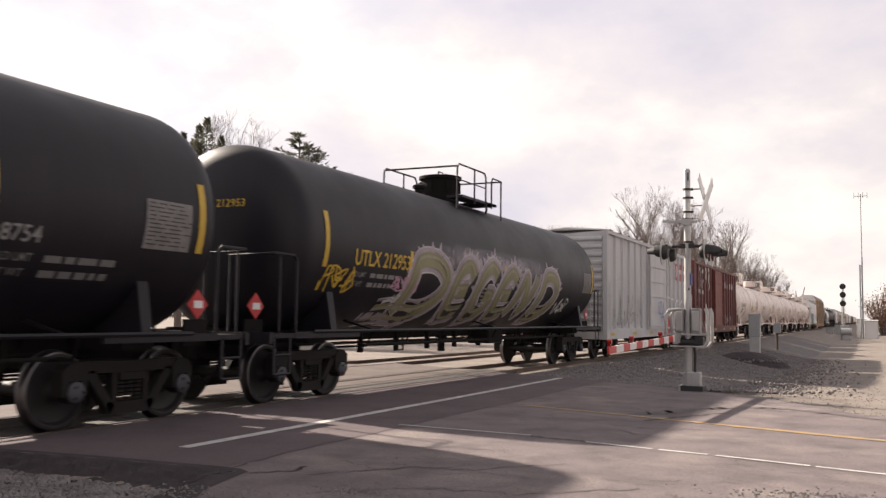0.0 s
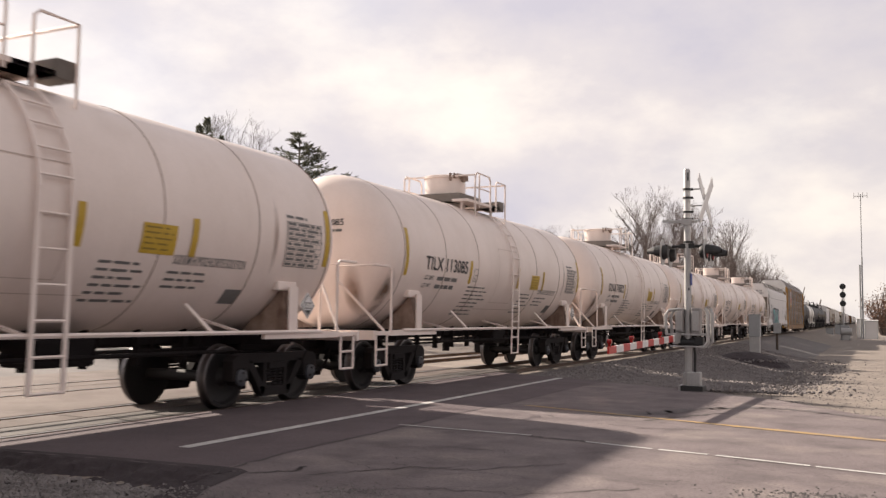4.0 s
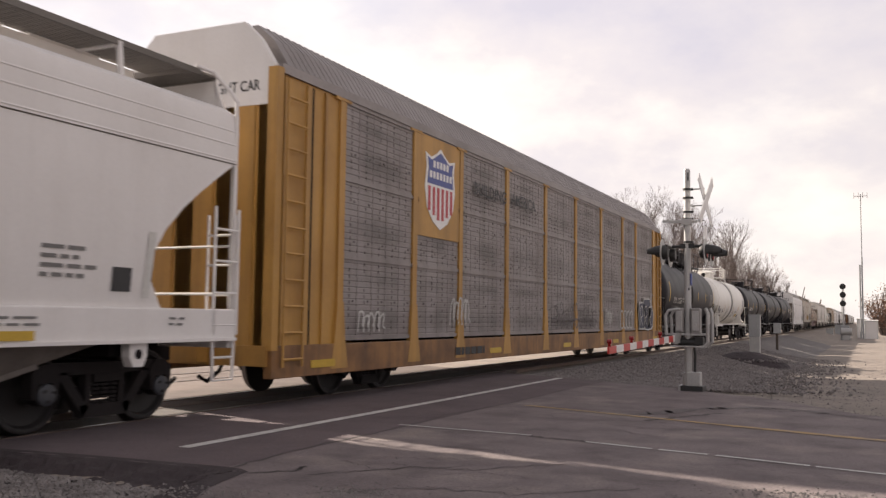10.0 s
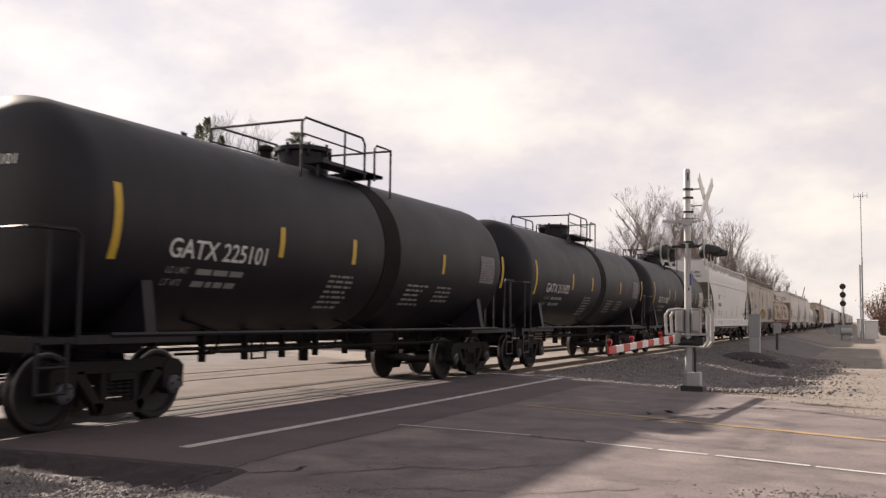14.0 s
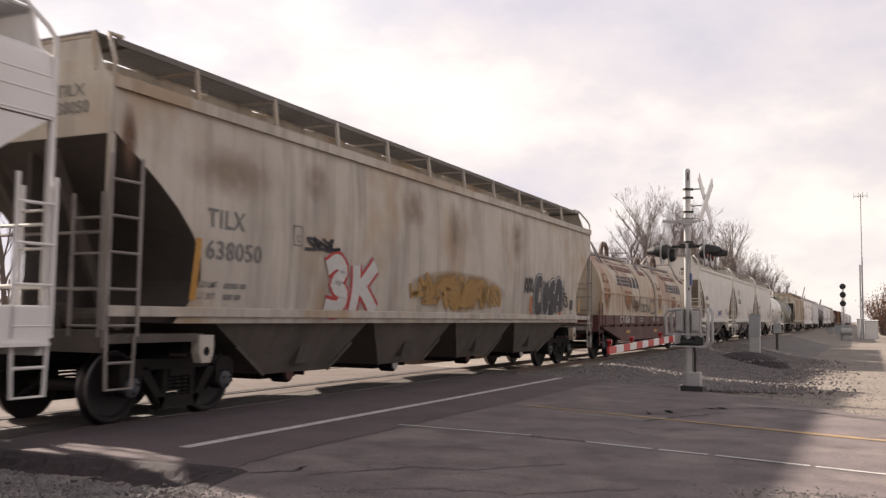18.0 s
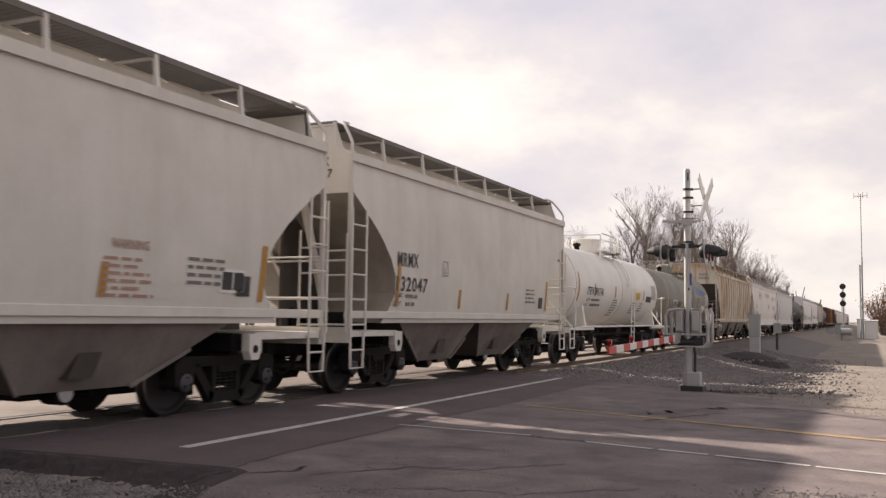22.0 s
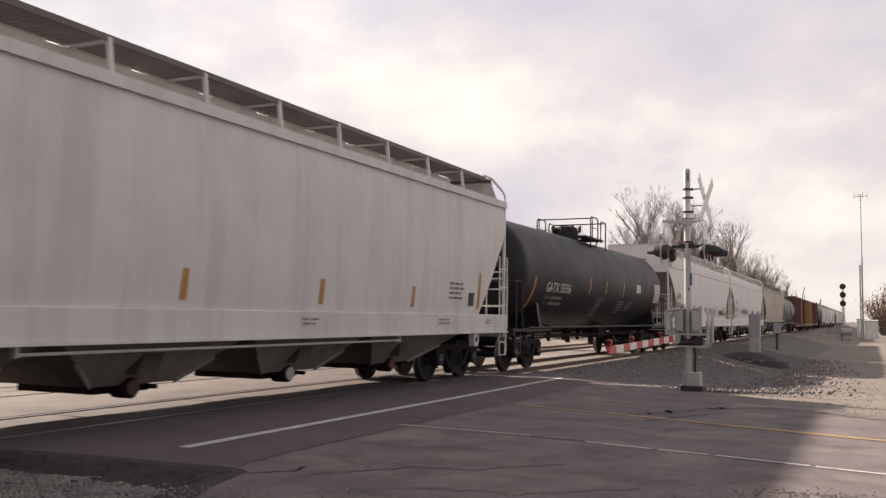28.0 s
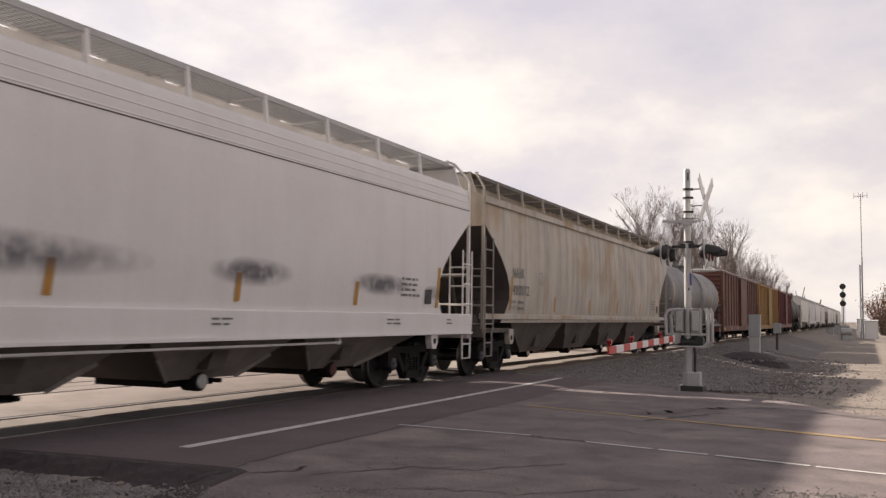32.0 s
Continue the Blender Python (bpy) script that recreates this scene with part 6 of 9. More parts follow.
# ---- the place: ground, road, tracks ----
TRACK, TRACK_FAR = -9.32, -13.46
GROUND_Z = -0.10


def land(x, y):
    """Height of the ground: level at the crossing, falling away beyond the road below the railway's shoulder."""
    low = float(np.interp(y, [17.0, 19.5, 24.0, 31.5, 35.0, 46.0, 60.0, 100.0, 200.0], [-0.10, -0.13, -0.34, -0.60, -0.68, -0.88, -0.92, -0.95, -1.0]))
    if x < -7.0:
        return GROUND_Z
    t = min(1.0, (x + 7.0) / 3.6)
    bank = GROUND_Z + (low - GROUND_Z) * t
    return bank + (0.05 * noise.noise((x * 0.8, y * 0.5, 2.0)) if y > 20 and x < 6 else 0.0)


def flat(name, poly, z, ma, label="", kind="structure", thick=0.0, category=""):
    """A level slab with the given outline."""
    s = Shape()
    n = len(poly)
    v = [(x, y, z) for x, y in poly]
    if thick:
        v += [(x, y, z - thick) for x, y in poly]
        s.add(v, [tuple(range(n))] + [(i, (i + 1) % n, n + (i + 1) % n, n + i) for i in range(n)])
    else:
        s.add(v, [tuple(range(n))])
    ob = part(name, s, ma, None, label)
    return tagged(ob, category=category, kind=kind)


def build_ground():
    s = Shape()
    gx = [-2500, -600, -120, -40, -18, -9, -7.6, -7.2] + [-6.8 + 0.45 * k for k in range(30)] + [7.5, 9, 12, 20, 40, 120, 600, 2500]
    gy = [-2500, -400, -60, -8, 4, 10, 14, 16, 17] + [18 + 0.9 * k for k in range(50)] + [65, 70, 80, 90, 100, 120, 150, 200, 320, 700, 2500]
    n = len(gx)
    s.add([(x, y, land(x, y)) for y in gy for x in gx], [(j * n + i, j * n + i + 1, (j + 1) * n + i + 1, (j + 1) * n + i) for j in range(len(gy) - 1) for i in range(n - 1)])
    tagged(part("ground", s, "ground", None, "dusty tan gravel ground beside the railway"), kind="structure")
    # road: old surface, newer strip beside the rails, dark crumbled edge
    old = [(-5.25, 6.5), (-5.02, 6.48), (-4.93, 6.1), (-4.82, 5.7), (-4.62, 5.3), (-4.2, 4.6), (-3.2, 3.4), (-1.6, 2.0), (1, 0.6), (14, -1.5), (40, -8), (40, 4), (12, 9.4), (4.0, 12.8), (1.4, 13.9), (-0.15, 14.9), (-1.4, 16.7), (-2.5, 17.7), (-3.5, 18.45), (-4.77, 19.15), (-5.25, 19.5)]
    tagged(flat("road", old, 0.0, "asphalt_old", "old cracked grey-brown asphalt road at the crossing", thick=0.2), category="road")
    new_strip = [(-8.45, 6.2), (-6.8, 6.4), (-5.25, 6.5), (-5.25, 19.5), (-6.58, 20.2), (-8.45, 21.2)]
    tagged(flat("road_approach", new_strip, 0.001, "asphalt_new", "smoother grey asphalt strip beside the rails", thick=0.2), category="road")
    flat("road_beyond", [(-12.55, 6.4), (-12.55, 23.4), (-10.2, 22.3), (-10.2, 6.2)], -0.001, "panel", "sunlit worn pavement between the two tracks", thick=0.2)
    flat("road_far_side", [(-16.6, 5.4), (-16.6, 25.3), (-14.3, 24.3), (-14.3, 5.6)], -0.004, "panel", "sunlit worn pavement beyond the tracks", thick=0.2)
    tagged(flat("road_far_approach", [(-70, 8), (-70, 38), (-16.6, 25.3), (-16.6, 5.4)], -0.008, "far_asphalt", "grey asphalt road beyond the tracks", thick=0.2), category="road")
    # ragged, crumbled edge that falls from the pavement to the gravel
    edge = [Vector((a, b)) for a, b in ((-9.6, 6.18), (-8.2, 6.26), (-6.8, 6.42), (-5.25, 6.52), (-5.03, 6.49), (-4.94, 6.1), (-4.83, 5.7), (-4.63, 5.3), (-4.21, 4.6), (-3.21, 3.4))]
    s, v, f, cols = Shape(), [], [], 15
    steps = []
    for p, q in zip(edge, edge[1:]):
        m = max(2, int((q - p).length / 0.05))
        steps += [(p.lerp(q, k / m), (q - p).normalized()) for k in range(m)]
    for i, (p, d) in enumerate(steps):
        nrm = Vector((d.y, -d.x))
        for k in range(cols):
            w = -0.10 + 1.0 * k / (cols - 1)
            jag = 0.10 * noise.noise((p.x * 2.2, p.y * 2.2, 3.0)) + 0.05 * noise.noise((p.x * 7, p.y * 7, 9.0))
            fall = min(1.0, max(0.0, (w - 0.02 - jag) / 0.42))
            z = 0.003 - 0.10 * fall * fall * (3 - 2 * fall) + (0.035 * noise.noise((p.x * 5 + w * 4, p.y * 5, w * 6)) + 0.02 * noise.noise((p.x * 14, p.y * 14, w * 15))) * min(1.0, max(0.0, w / 0.15))
            c = p + nrm * w
            v.append((c.x, c.y, z))
            if i and k:
                o = (i - 1) * cols + k
                f.append((o - 1, o, o + cols, o + cols - 1))
    s.add(v, f)
    tagged(part("pavement_edge", s, "dirt_edge", None, "dark crumbled asphalt and earth at the pavement edge"), kind="structure")
    # cracks and seams
    rnd = random.Random(5)
    s = Shape()

    def crack(pts, w):
        out = []
        for (x0, y0), (x1, y1) in zip(pts, pts[1:]):
            for k in range(11):
                t = k / 11
                out.append((x0 + (x1 - x0) * t + rnd.uniform(-0.03, 0.03), y0 + (y1 - y0) * t + rnd.uniform(-0.06, 0.06)))
        out.append(pts[-1])
        v, f = [], []
        for i, (x, y) in enumerate(out):
            a, b = out[max(0, i - 1)], out[min(len(out) - 1, i + 1)]
            dx, dy = b[0] - a[0], b[1] - a[1]
            l = math.hypot(dx, dy) or 1
            ww = w * rnd.uniform(0.3, 1.2) / 2
            v += [(x - dy / l * ww, y + dx / l * ww, 0.004), (x + dy / l * ww, y - dx / l * ww, 0.004)]
            if i:
                f.append((2 * i - 2, 2 * i - 1, 2 * i + 1, 2 * i))
        s.add(v, f)
    crack([(-5.2, 6.5), (-5.3, 8.0), (-5.25, 9.6), (-5.35, 11.5), (-5.2, 14.0), (-5.3, 17.0)], 0.035)
    crack([(-4.9, 6.4), (-4.6, 6.75), (-4.65, 7.0)], 0.05)
    crack([(-4.4, 6.6), (-3.8, 7.4), (-3.2, 7.6), (-2.6, 8.3)], 0.025)
    crack([(-3.9, 6.0), (-3.2, 6.6), (-2.5, 6.7), (-1.7, 7.4)], 0.02)
    crack([(-4.6, 8.4), (-3.9, 8.8), (-3.3, 8.7)], 0.02)
    crack([(-3.6, 10.05), (-3.2, 9.95), (-2.85, 9.9)], 0.09)
    crack([(-4.4, 13.4), (-4.0, 13.2), (-3.6, 13.1)], 0.05)
    crack([(-3.4, 5.6), (-2.9, 6.0), (-2.4, 5.9), (-1.9, 6.3)], 0.03)
    crack([(-1.2, 7.1), (-0.9, 6.9), (-0.6, 7.0)], 0.09)
    for k in range(22):
        x, y = rnd.uniform(-5.0, 0.3), rnd.uniform(5.4, 9.4)
        crack([(x, y), (x + rnd.uniform(0.1, 0.6), y + rnd.uniform(-0.25, 0.3)), (x + rnd.uniform(0.6, 1.3), y + rnd.uniform(-0.4, 0.5))], rnd.choice((0.006, 0.009, 0.013)))
    for k in range(10):
        x, y = rnd.uniform(-5.0, -2.5), rnd.uniform(10.5, 16.0)
        crack([(x, y), (x + rnd.uniform(0.2, 0.9), y + rnd.uniform(-0.4, 0.3))], 0.02)
    crack([(-2.77, 12.35), (-2.32, 13.3), (-1.95, 13.95)], 0.10)
    tagged(part("pavement_cracks", s, "crack", None, "dark cracks in the asphalt"), kind="structure")
    # curved tar patch on the left, running into a painted mast shadow
    s = Shape()
    crack([(-3.1, 13.0), (-2.75, 13.6), (-2.45, 14.25), (-2.05, 14.75)], 0.34), crack([(-2.15, 14.65), (-1.6, 15.1), (-1.1, 15.1), (-0.6, 14.75)], 0.24), crack([(-0.66, 14.8), (-0.2, 14.45), (0.3, 14.15)], 0.12)
    tagged(part("wet_streak", s, "crack_soft", None, "dark tar patch and painted mast shadow along the road edge"), kind="structure")
    s = Shape()
    # painted lines
    s = Shape()

    def line(pts, w):
        for (a, b), (c, d) in zip(pts, pts[1:]):
            l = math.hypot(c - a, d - b)
            nx, ny = -(d - b) / l * w / 2, (c - a) / l * w / 2
            s.add([(a + nx, b + ny, 0.006), (c + nx, d + ny, 0.006), (c - nx, d - ny, 0.006), (a - nx, b - ny, 0.006)], [(0, 1, 2, 3)])
    line([(-6.38, 7.33), (-6.36, 14), (-6.40, 20.0)], 0.15)
    line([(-5.4, 10.2), (-4.2, 10.13), (-3.58, 10.08)], 0.055)
    line([(-2.87, 9.87), (-2.1, 9.70)], 0.06), line([(-2.02, 9.68), (-1.50, 9.59)], 0.065), line([(-1.42, 9.57), (-0.52, 9.34)], 0.065), line([(-0.47, 9.32), (1.2, 8.9), (3, 8.4)], 0.065)
    tagged(part("road_line", s, "line_white", None, "worn white painted road lines"), kind="structure")
    s = Shape()
    line([(-4.9, 13.47), (-3.2, 12.88), (-1.6, 12.32)], 0.11), line([(-1.6, 12.32), (-0.45, 11.93), (1.5, 11.3), (5, 10.0)], 0.16)
    tagged(part("road_centre_line", s, "line_yellow", None, "worn yellow centre line"), kind="structure")


def build_tracks():
    rail = [(-0.07, -0.16), (0.07, -0.16), (0.07, -0.145), (0.012, -0.12), (0.012, -0.035), (0.036, -0.03), (0.036, -0.003), (-0.036, -0.003), (-0.036, -0.03), (-0.012, -0.035), (-0.012, -0.12), (-0.07, -0.145)]
    for x0, nm in ((TRACK, "track"), (TRACK_FAR, "far_track")):
        root = tagged(new(nm), "steel rails on timber ties in grey ballast", "railway track", kind="structure")
        for sx in (-0.755, 0.755):
            s = Shape().loft([[(x0 + sx + a, y, b) for a, b in rail] for y in (-700, 0, 30, 120, 950)])
            part("rail", s, ["rail"], root)
            s = Shape().box(x0 + sx - 0.034, x0 + sx + 0.034, -700, 950, -0.004, 0.0)
            part("rail_head", s, ["tread"], root)
        s = Shape()
        for k in range(420):
            y = 22.5 + k * 0.53 if k < 330 else 5.2 - (k - 330) * 0.53
            s.box(x0 - 1.3, x0 + 1.3, y - 0.11, y + 0.11, -0.32, -0.15)
        part("ties", s, "tie", root, kind="stuff")
    s = Shape()
    for ya, yb in ((21.6, 950), (-700, 5.9)):
        s.loft([[(x, y, z) for x, z in ((-18.0, GROUND_Z - 0.2), (-16.6, -0.17), (-12.0, -0.19), (-7.7, -0.17), (-7.3, -0.19), (-6.9, -0.30), (-6.4, -1.9), (-18.0, -1.9))] for y in (ya, yb)])
    tagged(part("ballast_bed", s, "ballast", None, "grey crushed stone ballast bed"), kind="structure")
    # crossing panels between and beside the rails
    deck = tagged(new("crossing_surface"), "worn crossing panels between the rails", "crossing", kind="structure")
    for x0 in (TRACK, TRACK_FAR):
        for a, b in ((-1.22, -0.84), (-0.66, -0.02), (0.02, 0.66), (0.84, 0.87)):
            for k in range(6):
                y = 6.1 + k * 2.65 + (a + 1) * 0.35
                # near-rail panels carry the shadow under the train as a darker colour
                part("crossing_panel", Shape().box(x0 + a, x0 + b, y, y + 2.62, -0.2, -0.006, c=0.012), "oiled" if x0 == TRACK and a > -0.1 else "panel", deck)


def stones(name, area, count, size, seed, z_of, label):
    """Loose crushed stones, joined."""
    rnd = random.Random(seed)
    base = [Vector(p) for p in ((1, 0, -0.3), (0.3, 0.95, -0.3), (-0.8, 0.6, -0.3), (-0.85, -0.5, -0.3), (0.2, -1, -0.3), (0.55, 0.3, 0.6), (-0.4, 0.35, 0.65), (-0.1, -0.5, 0.6))]
    faces = [(0, 1, 5), (1, 6, 5), (1, 2, 6), (2, 3, 6), (3, 7, 6), (3, 4, 7), (4, 0, 7), (0, 5, 7), (5, 6, 7)]
    s = Shape()
    for _ in range(count):
        x, y = area(rnd)
        r = size * rnd.uniform(0.5, 1.4)
        rot = Euler((rnd.uniform(-0.6, 0.6), rnd.uniform(-0.6, 0.6), rnd.uniform(0, 6.3))).to_matrix()
        sc = Vector((rnd.uniform(0.7, 1.2), rnd.uniform(0.7, 1.2), rnd.uniform(0.6, 1.1)))
        c = Vector((x, y, z_of(x, y) + r * 0.15))
        s.add([c + rot @ Vector((p.x * sc.x, p.y * sc.y, p.z * sc.z)) * r for p in base], faces)
    return tagged(part(name, s, "stone", None, label), category="gravel", kind="stuff")


def build_gravel():
    def near_left(r):
        y = r.uniform(3.9, 5.85)
        return (r.uniform(-9.4, -5.2 + (5.7 - y) * 0.35), y)
    stones("foreground_gravel", near_left, 7500, 0.028, 1, lambda x, y: -0.085, "grey crushed stones beside the pavement edge")

    def bank(r):
        y = 19.3 + 38 * r.random() ** 1.8
        x = -7.6 + 4.6 * r.random() ** 0.85 + (abs(r.gauss(0, 1.1)) if r.random() < 0.35 else 0.0)
        return (x, y + max(0.0, -4.6 - x) * 0.5)
    stones("ballast_stones", bank, 24000, 0.045, 2, lambda x, y: land(x, y) + 0.05, "grey crushed ballast stones on the bank beside the track")
    s = Shape()
    ys, cols = [19.0 + 0.7 * k for k in range(60)] + [62, 66, 72, 80, 95], 16
    v = []
    for y in ys:
        edge = -2.9 + 0.9 * noise.noise((y * 0.45, 1.0, 4.0)) + 0.35 * noise.noise((y * 1.7, 5.0, 1.0))
        for k in range(cols):
            x = -7.9 + (edge + 7.9) * k / (cols - 1)
            yy = y + max(0.0, -4.8 - x) * 0.45 * (1 if y < 23 else 0)
            lift = 0.05 * min(1.0, (cols - 1 - k) / 2) - 0.01 if y > 19.1 else -0.05
            v.append((x, yy, land(x, yy) + lift + 0.03 * noise.noise((x * 2.2, yy * 2.2, 0.5)) * min(1.0, (cols - 1 - k) / 2)))
    s.add(v, [(i * cols + j, i * cols + j + 1, (i + 1) * cols + j + 1, (i + 1) * cols + j) for i in range(len(ys) - 1) for j in range(cols - 1)])
    tagged(part("gravel_bank", s, "ballast", None, "bank of grey ballast falling from the track", smooth=60), kind="structure")
    stones("loose_gravel", lambda r: (lambda y: (r.uniform(-3.6, 3.5 + y * 0.05), y))(15.6 + 40 * r.random() ** 1.6), 4200, 0.017, 5, land, "scattered small stones on the dusty ground")
    stones("road_grit", lambda r: (lambda c: (c[0] + r.gauss(0, c[2]), c[1] + r.gauss(0, 0.16)))(r.choice(((-3.62, 6.1, 0.22), (-0.5, 7.62, 0.3), (-0.2, 7.75, 0.2), (-4.6, 5.5, 0.25)))), 1000, 0.012, 6, lambda x, y: 0.0, "loose grit on the asphalt")
    stones("heap_stones", lambda r: (lambda a, d: (-5.0 + math.cos(a) * d, 43.0 + math.sin(a) * d))(r.uniform(0, 6.28), 1.7 * math.sqrt(r.random())), 700, 0.05, 8, lambda x, y: -0.04 - 0.24 * math.hypot(x + 5.0, y - 43.0), "dark crushed stones heaped round the cabinet")
    # small heap of dark stone round the grey cabinet
    s = Shape().turned([(-0.6, 2.1), (-0.3, 1.8), (0.0, 1.3), (0.22, 0.6), (0.28, 0.02)], (-5.0, 43.0, -0.30), "z", 22)
    tagged(part("stone_heap", s, "dirt_edge", None, "low heap of dark crushed stone"), category="gravel", kind="stuff")


# ---- crossing signal with gate ----
def build_crossing_signal():
    bx, by = -3.18, 18.05
    sig = tagged(new("crossing_signal"), "silver crossing signal mast with crossbuck, lamps and gate mechanism", "crossing signal")
    sig.location = (bx, by, 0)
    s = Shape().turned([(0.0, 0.068), (4.32, 0.066), (4.36, 0.05), (4.37, 0.01)], (0, 0, 0), "z", 18)
    part("mast", s, "galv", sig, smooth=40)
    s = Shape().box(-0.17, 0.17, -0.17, 0.17, -0.1, 0.10).turned([(0.1, 0.12), (0.34, 0.10)], (0, 0, 0), "z", 16)
    s.box(-0.02, 0.24, -0.13, 0.13, 0.06, 0.36, c=0.02)
    part("mast_base", s, "galv", sig)
    part("base_flange", Shape().box(-0.12, 0.30, -0.21, 0.21, -0.03, 0.10, c=0.01), "lamp_black", sig)
    # crossbuck, edge towards the road
    cb = part("crossbuck_bracket", Shape().tube([(0.07, 0, 3.62), (0.34, 0, 3.62)], 0.015, 6), "galv", sig)
    for z in (3.95, 3.32):
        part("crossbuck_bracket", Shape().tube([(0.07, 0, z), (0.34, 0, z)], 0.015, 6), "galv", sig)
    for k in (1, -1):
        s = Shape()
        c = Vector((0.36 + 0.012 * k, 0, 3.72))
        d = Vector((0.20, 0.62 * k, 0.0)) * 0.0
        ang = math.radians(45)
        for t in (1,):
            a = c + Vector((0.055 * k, math.cos(ang) * 0.60 * k, math.sin(ang) * 0.60))
            b = c - Vector((0.055 * k, math.cos(ang) * 0.60 * k, math.sin(ang) * 0.60))
            u = Vector((0, -math.sin(ang) * k, math.cos(ang))) * 0.114
            w = Vector((0.006, 0, 0))
            s.loft([[p + u + w, p - u + w, p - u - w, p + u - w] for p in (a, b)])
        part("crossbuck_blade", s, "gate_white", cb)
    part("track_sign", Shape().box(0.34, 0.352, -0.2, 0.2, 2.95, 3.2), "gate_white", sig)
    for z in (3.95, 3.78, 3.5, 3.36, 2.9):
        part("clamp", Shape().turned([(-0.02, 0.082), (0.02, 0.082)], (0, 0, z), "z", 14).box(0.06, 0.12, -0.03, 0.03, z - 0.02, z + 0.02), "lamp_black", sig)
    part("bracket_arm", Shape().beam((-0.48, 0, 3.33), (0.2, 0, 3.30), 0.06, 0.05).box(-0.1, 0.1, -0.09, 0.09, 3.24, 3.36), "galv", sig)
    # lamp heads: two facing each way on cross arms along the road's edge
    for g in (1, -1):
        arm = part("lamp_arm", Shape().tube([(0, 0, 2.82), (g * 0.30, 0, 2.82)], 0.03, 8).tube([(g * 0.33, -0.42, 2.80), (g * 0.33, 0.42, 2.80)], 0.03, 8).box(min(0, g * 0.14), max(0, g * 0.14), -0.06, 0.06, 2.78, 2.87), "lamp_black", sig)
        for yy in (-0.38, 0.38):
            s = Shape().turned([(g * 0.30, 0.10), (g * 0.36, 0.14), (g * 0.44, 0.14)], (0, yy, 2.68), "x", 20)
            hood = []
            for a, r in ((g * 0.42, 0.145), (g * 0.56, 0.125), (g * 0.70, 0.07)):
                hood.append([(a, yy + r * math.cos(t), 2.68 + r * math.sin(t)) for t in [math.radians(-20 + 220 * i / 12) for i in range(13)]])
            for i in range(2):
                for j in range(12):
                    s.add([hood[i][j], hood[i][j + 1], hood[i + 1][j + 1], hood[i + 1][j]], [(0, 1, 2, 3)])
            h = part("lamp_head", s, "lamp_black", arm, smooth=40)
            part("background_disc", Shape().turned([(g * 0.405, 0.255), (g * 0.415, 0.255)], (0, yy, 2.68), "x", 28), "galv", arm)
            part("lens", Shape().turned([(g * 0.43, 0.135), (g * 0.455, 0.10), (g * 0.465, 0.02)], (0, yy, 2.68), "x", 20), "lens_red", arm)
    for z, h in ((4.12, 0.16), (1.95, 0.05)):
        part("mast_slot", Shape().box(0.02, 0.045, -0.072, -0.058, z, z + h), "lamp_black", sig)
    part("notice_plate", Shape().box(0.06, 0.08, -0.06, 0.06, 2.05, 2.28), "shield_blue", sig, "small blue notice plate")
    # gate mechanism
    mech = part("gate_mechanism", Shape().box(-0.23, -0.065, -0.13, 0.10, 1.12, 1.60, c=0.02).box(0.075, 0.25, -0.13, 0.10, 1.10, 1.60, c=0.02), "mech", sig)
    for x0, x1 in ((-0.21, -0.09), (0.10, 0.225)):
        part("mechanism_cover", Shape().box(x0, x1, -0.155, -0.13, 1.16, 1.54, c=0.012).turned([(-0.17, 0.035), (-0.15, 0.035)], ((x0 + x1) / 2, 0, 1.46), "y", 10).turned([(-0.17, 0.028), (-0.15, 0.028)], ((x0 + x1) / 2, 0, 1.28), "y", 10), "galv", mech)
    part("mechanism_shelf", Shape().box(-0.42, 0.36, -0.12, 0.12, 1.07, 1.11).box(-0.34, 0.34, -0.10, 0.10, 0.84, 0.87), "galv", sig)
    for yy in (-0.30, 0.24):
        s = Shape()
        s.tube([(-0.36, yy, 1.1), (-0.38, yy, 1.45), (-0.32, yy, 1.55), (-0.1, yy, 1.58)], 0.03, 8).tube([(0.38, yy, 1.60), (0.42, yy, 1.5), (0.42, yy, 0.95), (0.34, yy, 0.85), (0.15, yy, 0.85)], 0.035, 8)
        part("counterweight_arm", s, "galv", mech)
    part("counterweight", Shape().box(0.14, 0.30, -0.12, 0.10, 0.88, 1.04, c=0.02).turned([(-0.2, 0.10), (0.2, 0.10)], (0.02, 0, 0.93), "x", 14), "lamp_black", mech)
    part("conduit", Shape().tube([(0.10, -0.06, 1.0), (0.14, -0.05, 0.7), (0.13, -0.04, 0.35)], 0.025, 8), "lamp_black", sig)
    # lowered gate arm across the lane
    arm = tagged(new("gate_arm"), "lowered red and white striped crossing gate arm", "gate arm")
    a, b = Vector((-3.34, 17.75, 1.02)), Vector((-3.40, 12.85, 0.915))
    d, n = b - a, 12
    for i in range(n):
        p, q = a + d * (i / n), a + d * ((i + 1) / n)
        h0, h1 = 0.060 - 0.008 * i / n, 0.060 - 0.008 * (i + 1) / n
        w = Vector((0.014, 0, 0))
        s = Shape().loft([[r + w + Vector((0, 0, h)), r - w + Vector((0, 0, h)), r - w - Vector((0, 0, h)), r + w - Vector((0, 0, h))] for r, h in ((p, h0), (q, h1))])
        part("arm_stripe", s, "gate_red" if i % 2 else "gate_white", arm)
    for t in (0.985, 0.72, 0.30):
        p = a + d * t
        s = Shape().box(p.x - 0.02, p.x + 0.02, p.y - 0.02, p.y + 0.02, p.z + 0.05, p.z + 0.11).turned([(-0.035, 0.032), (0.035, 0.032)], (p.x, p.y, p.z + 0.13), "x", 14)
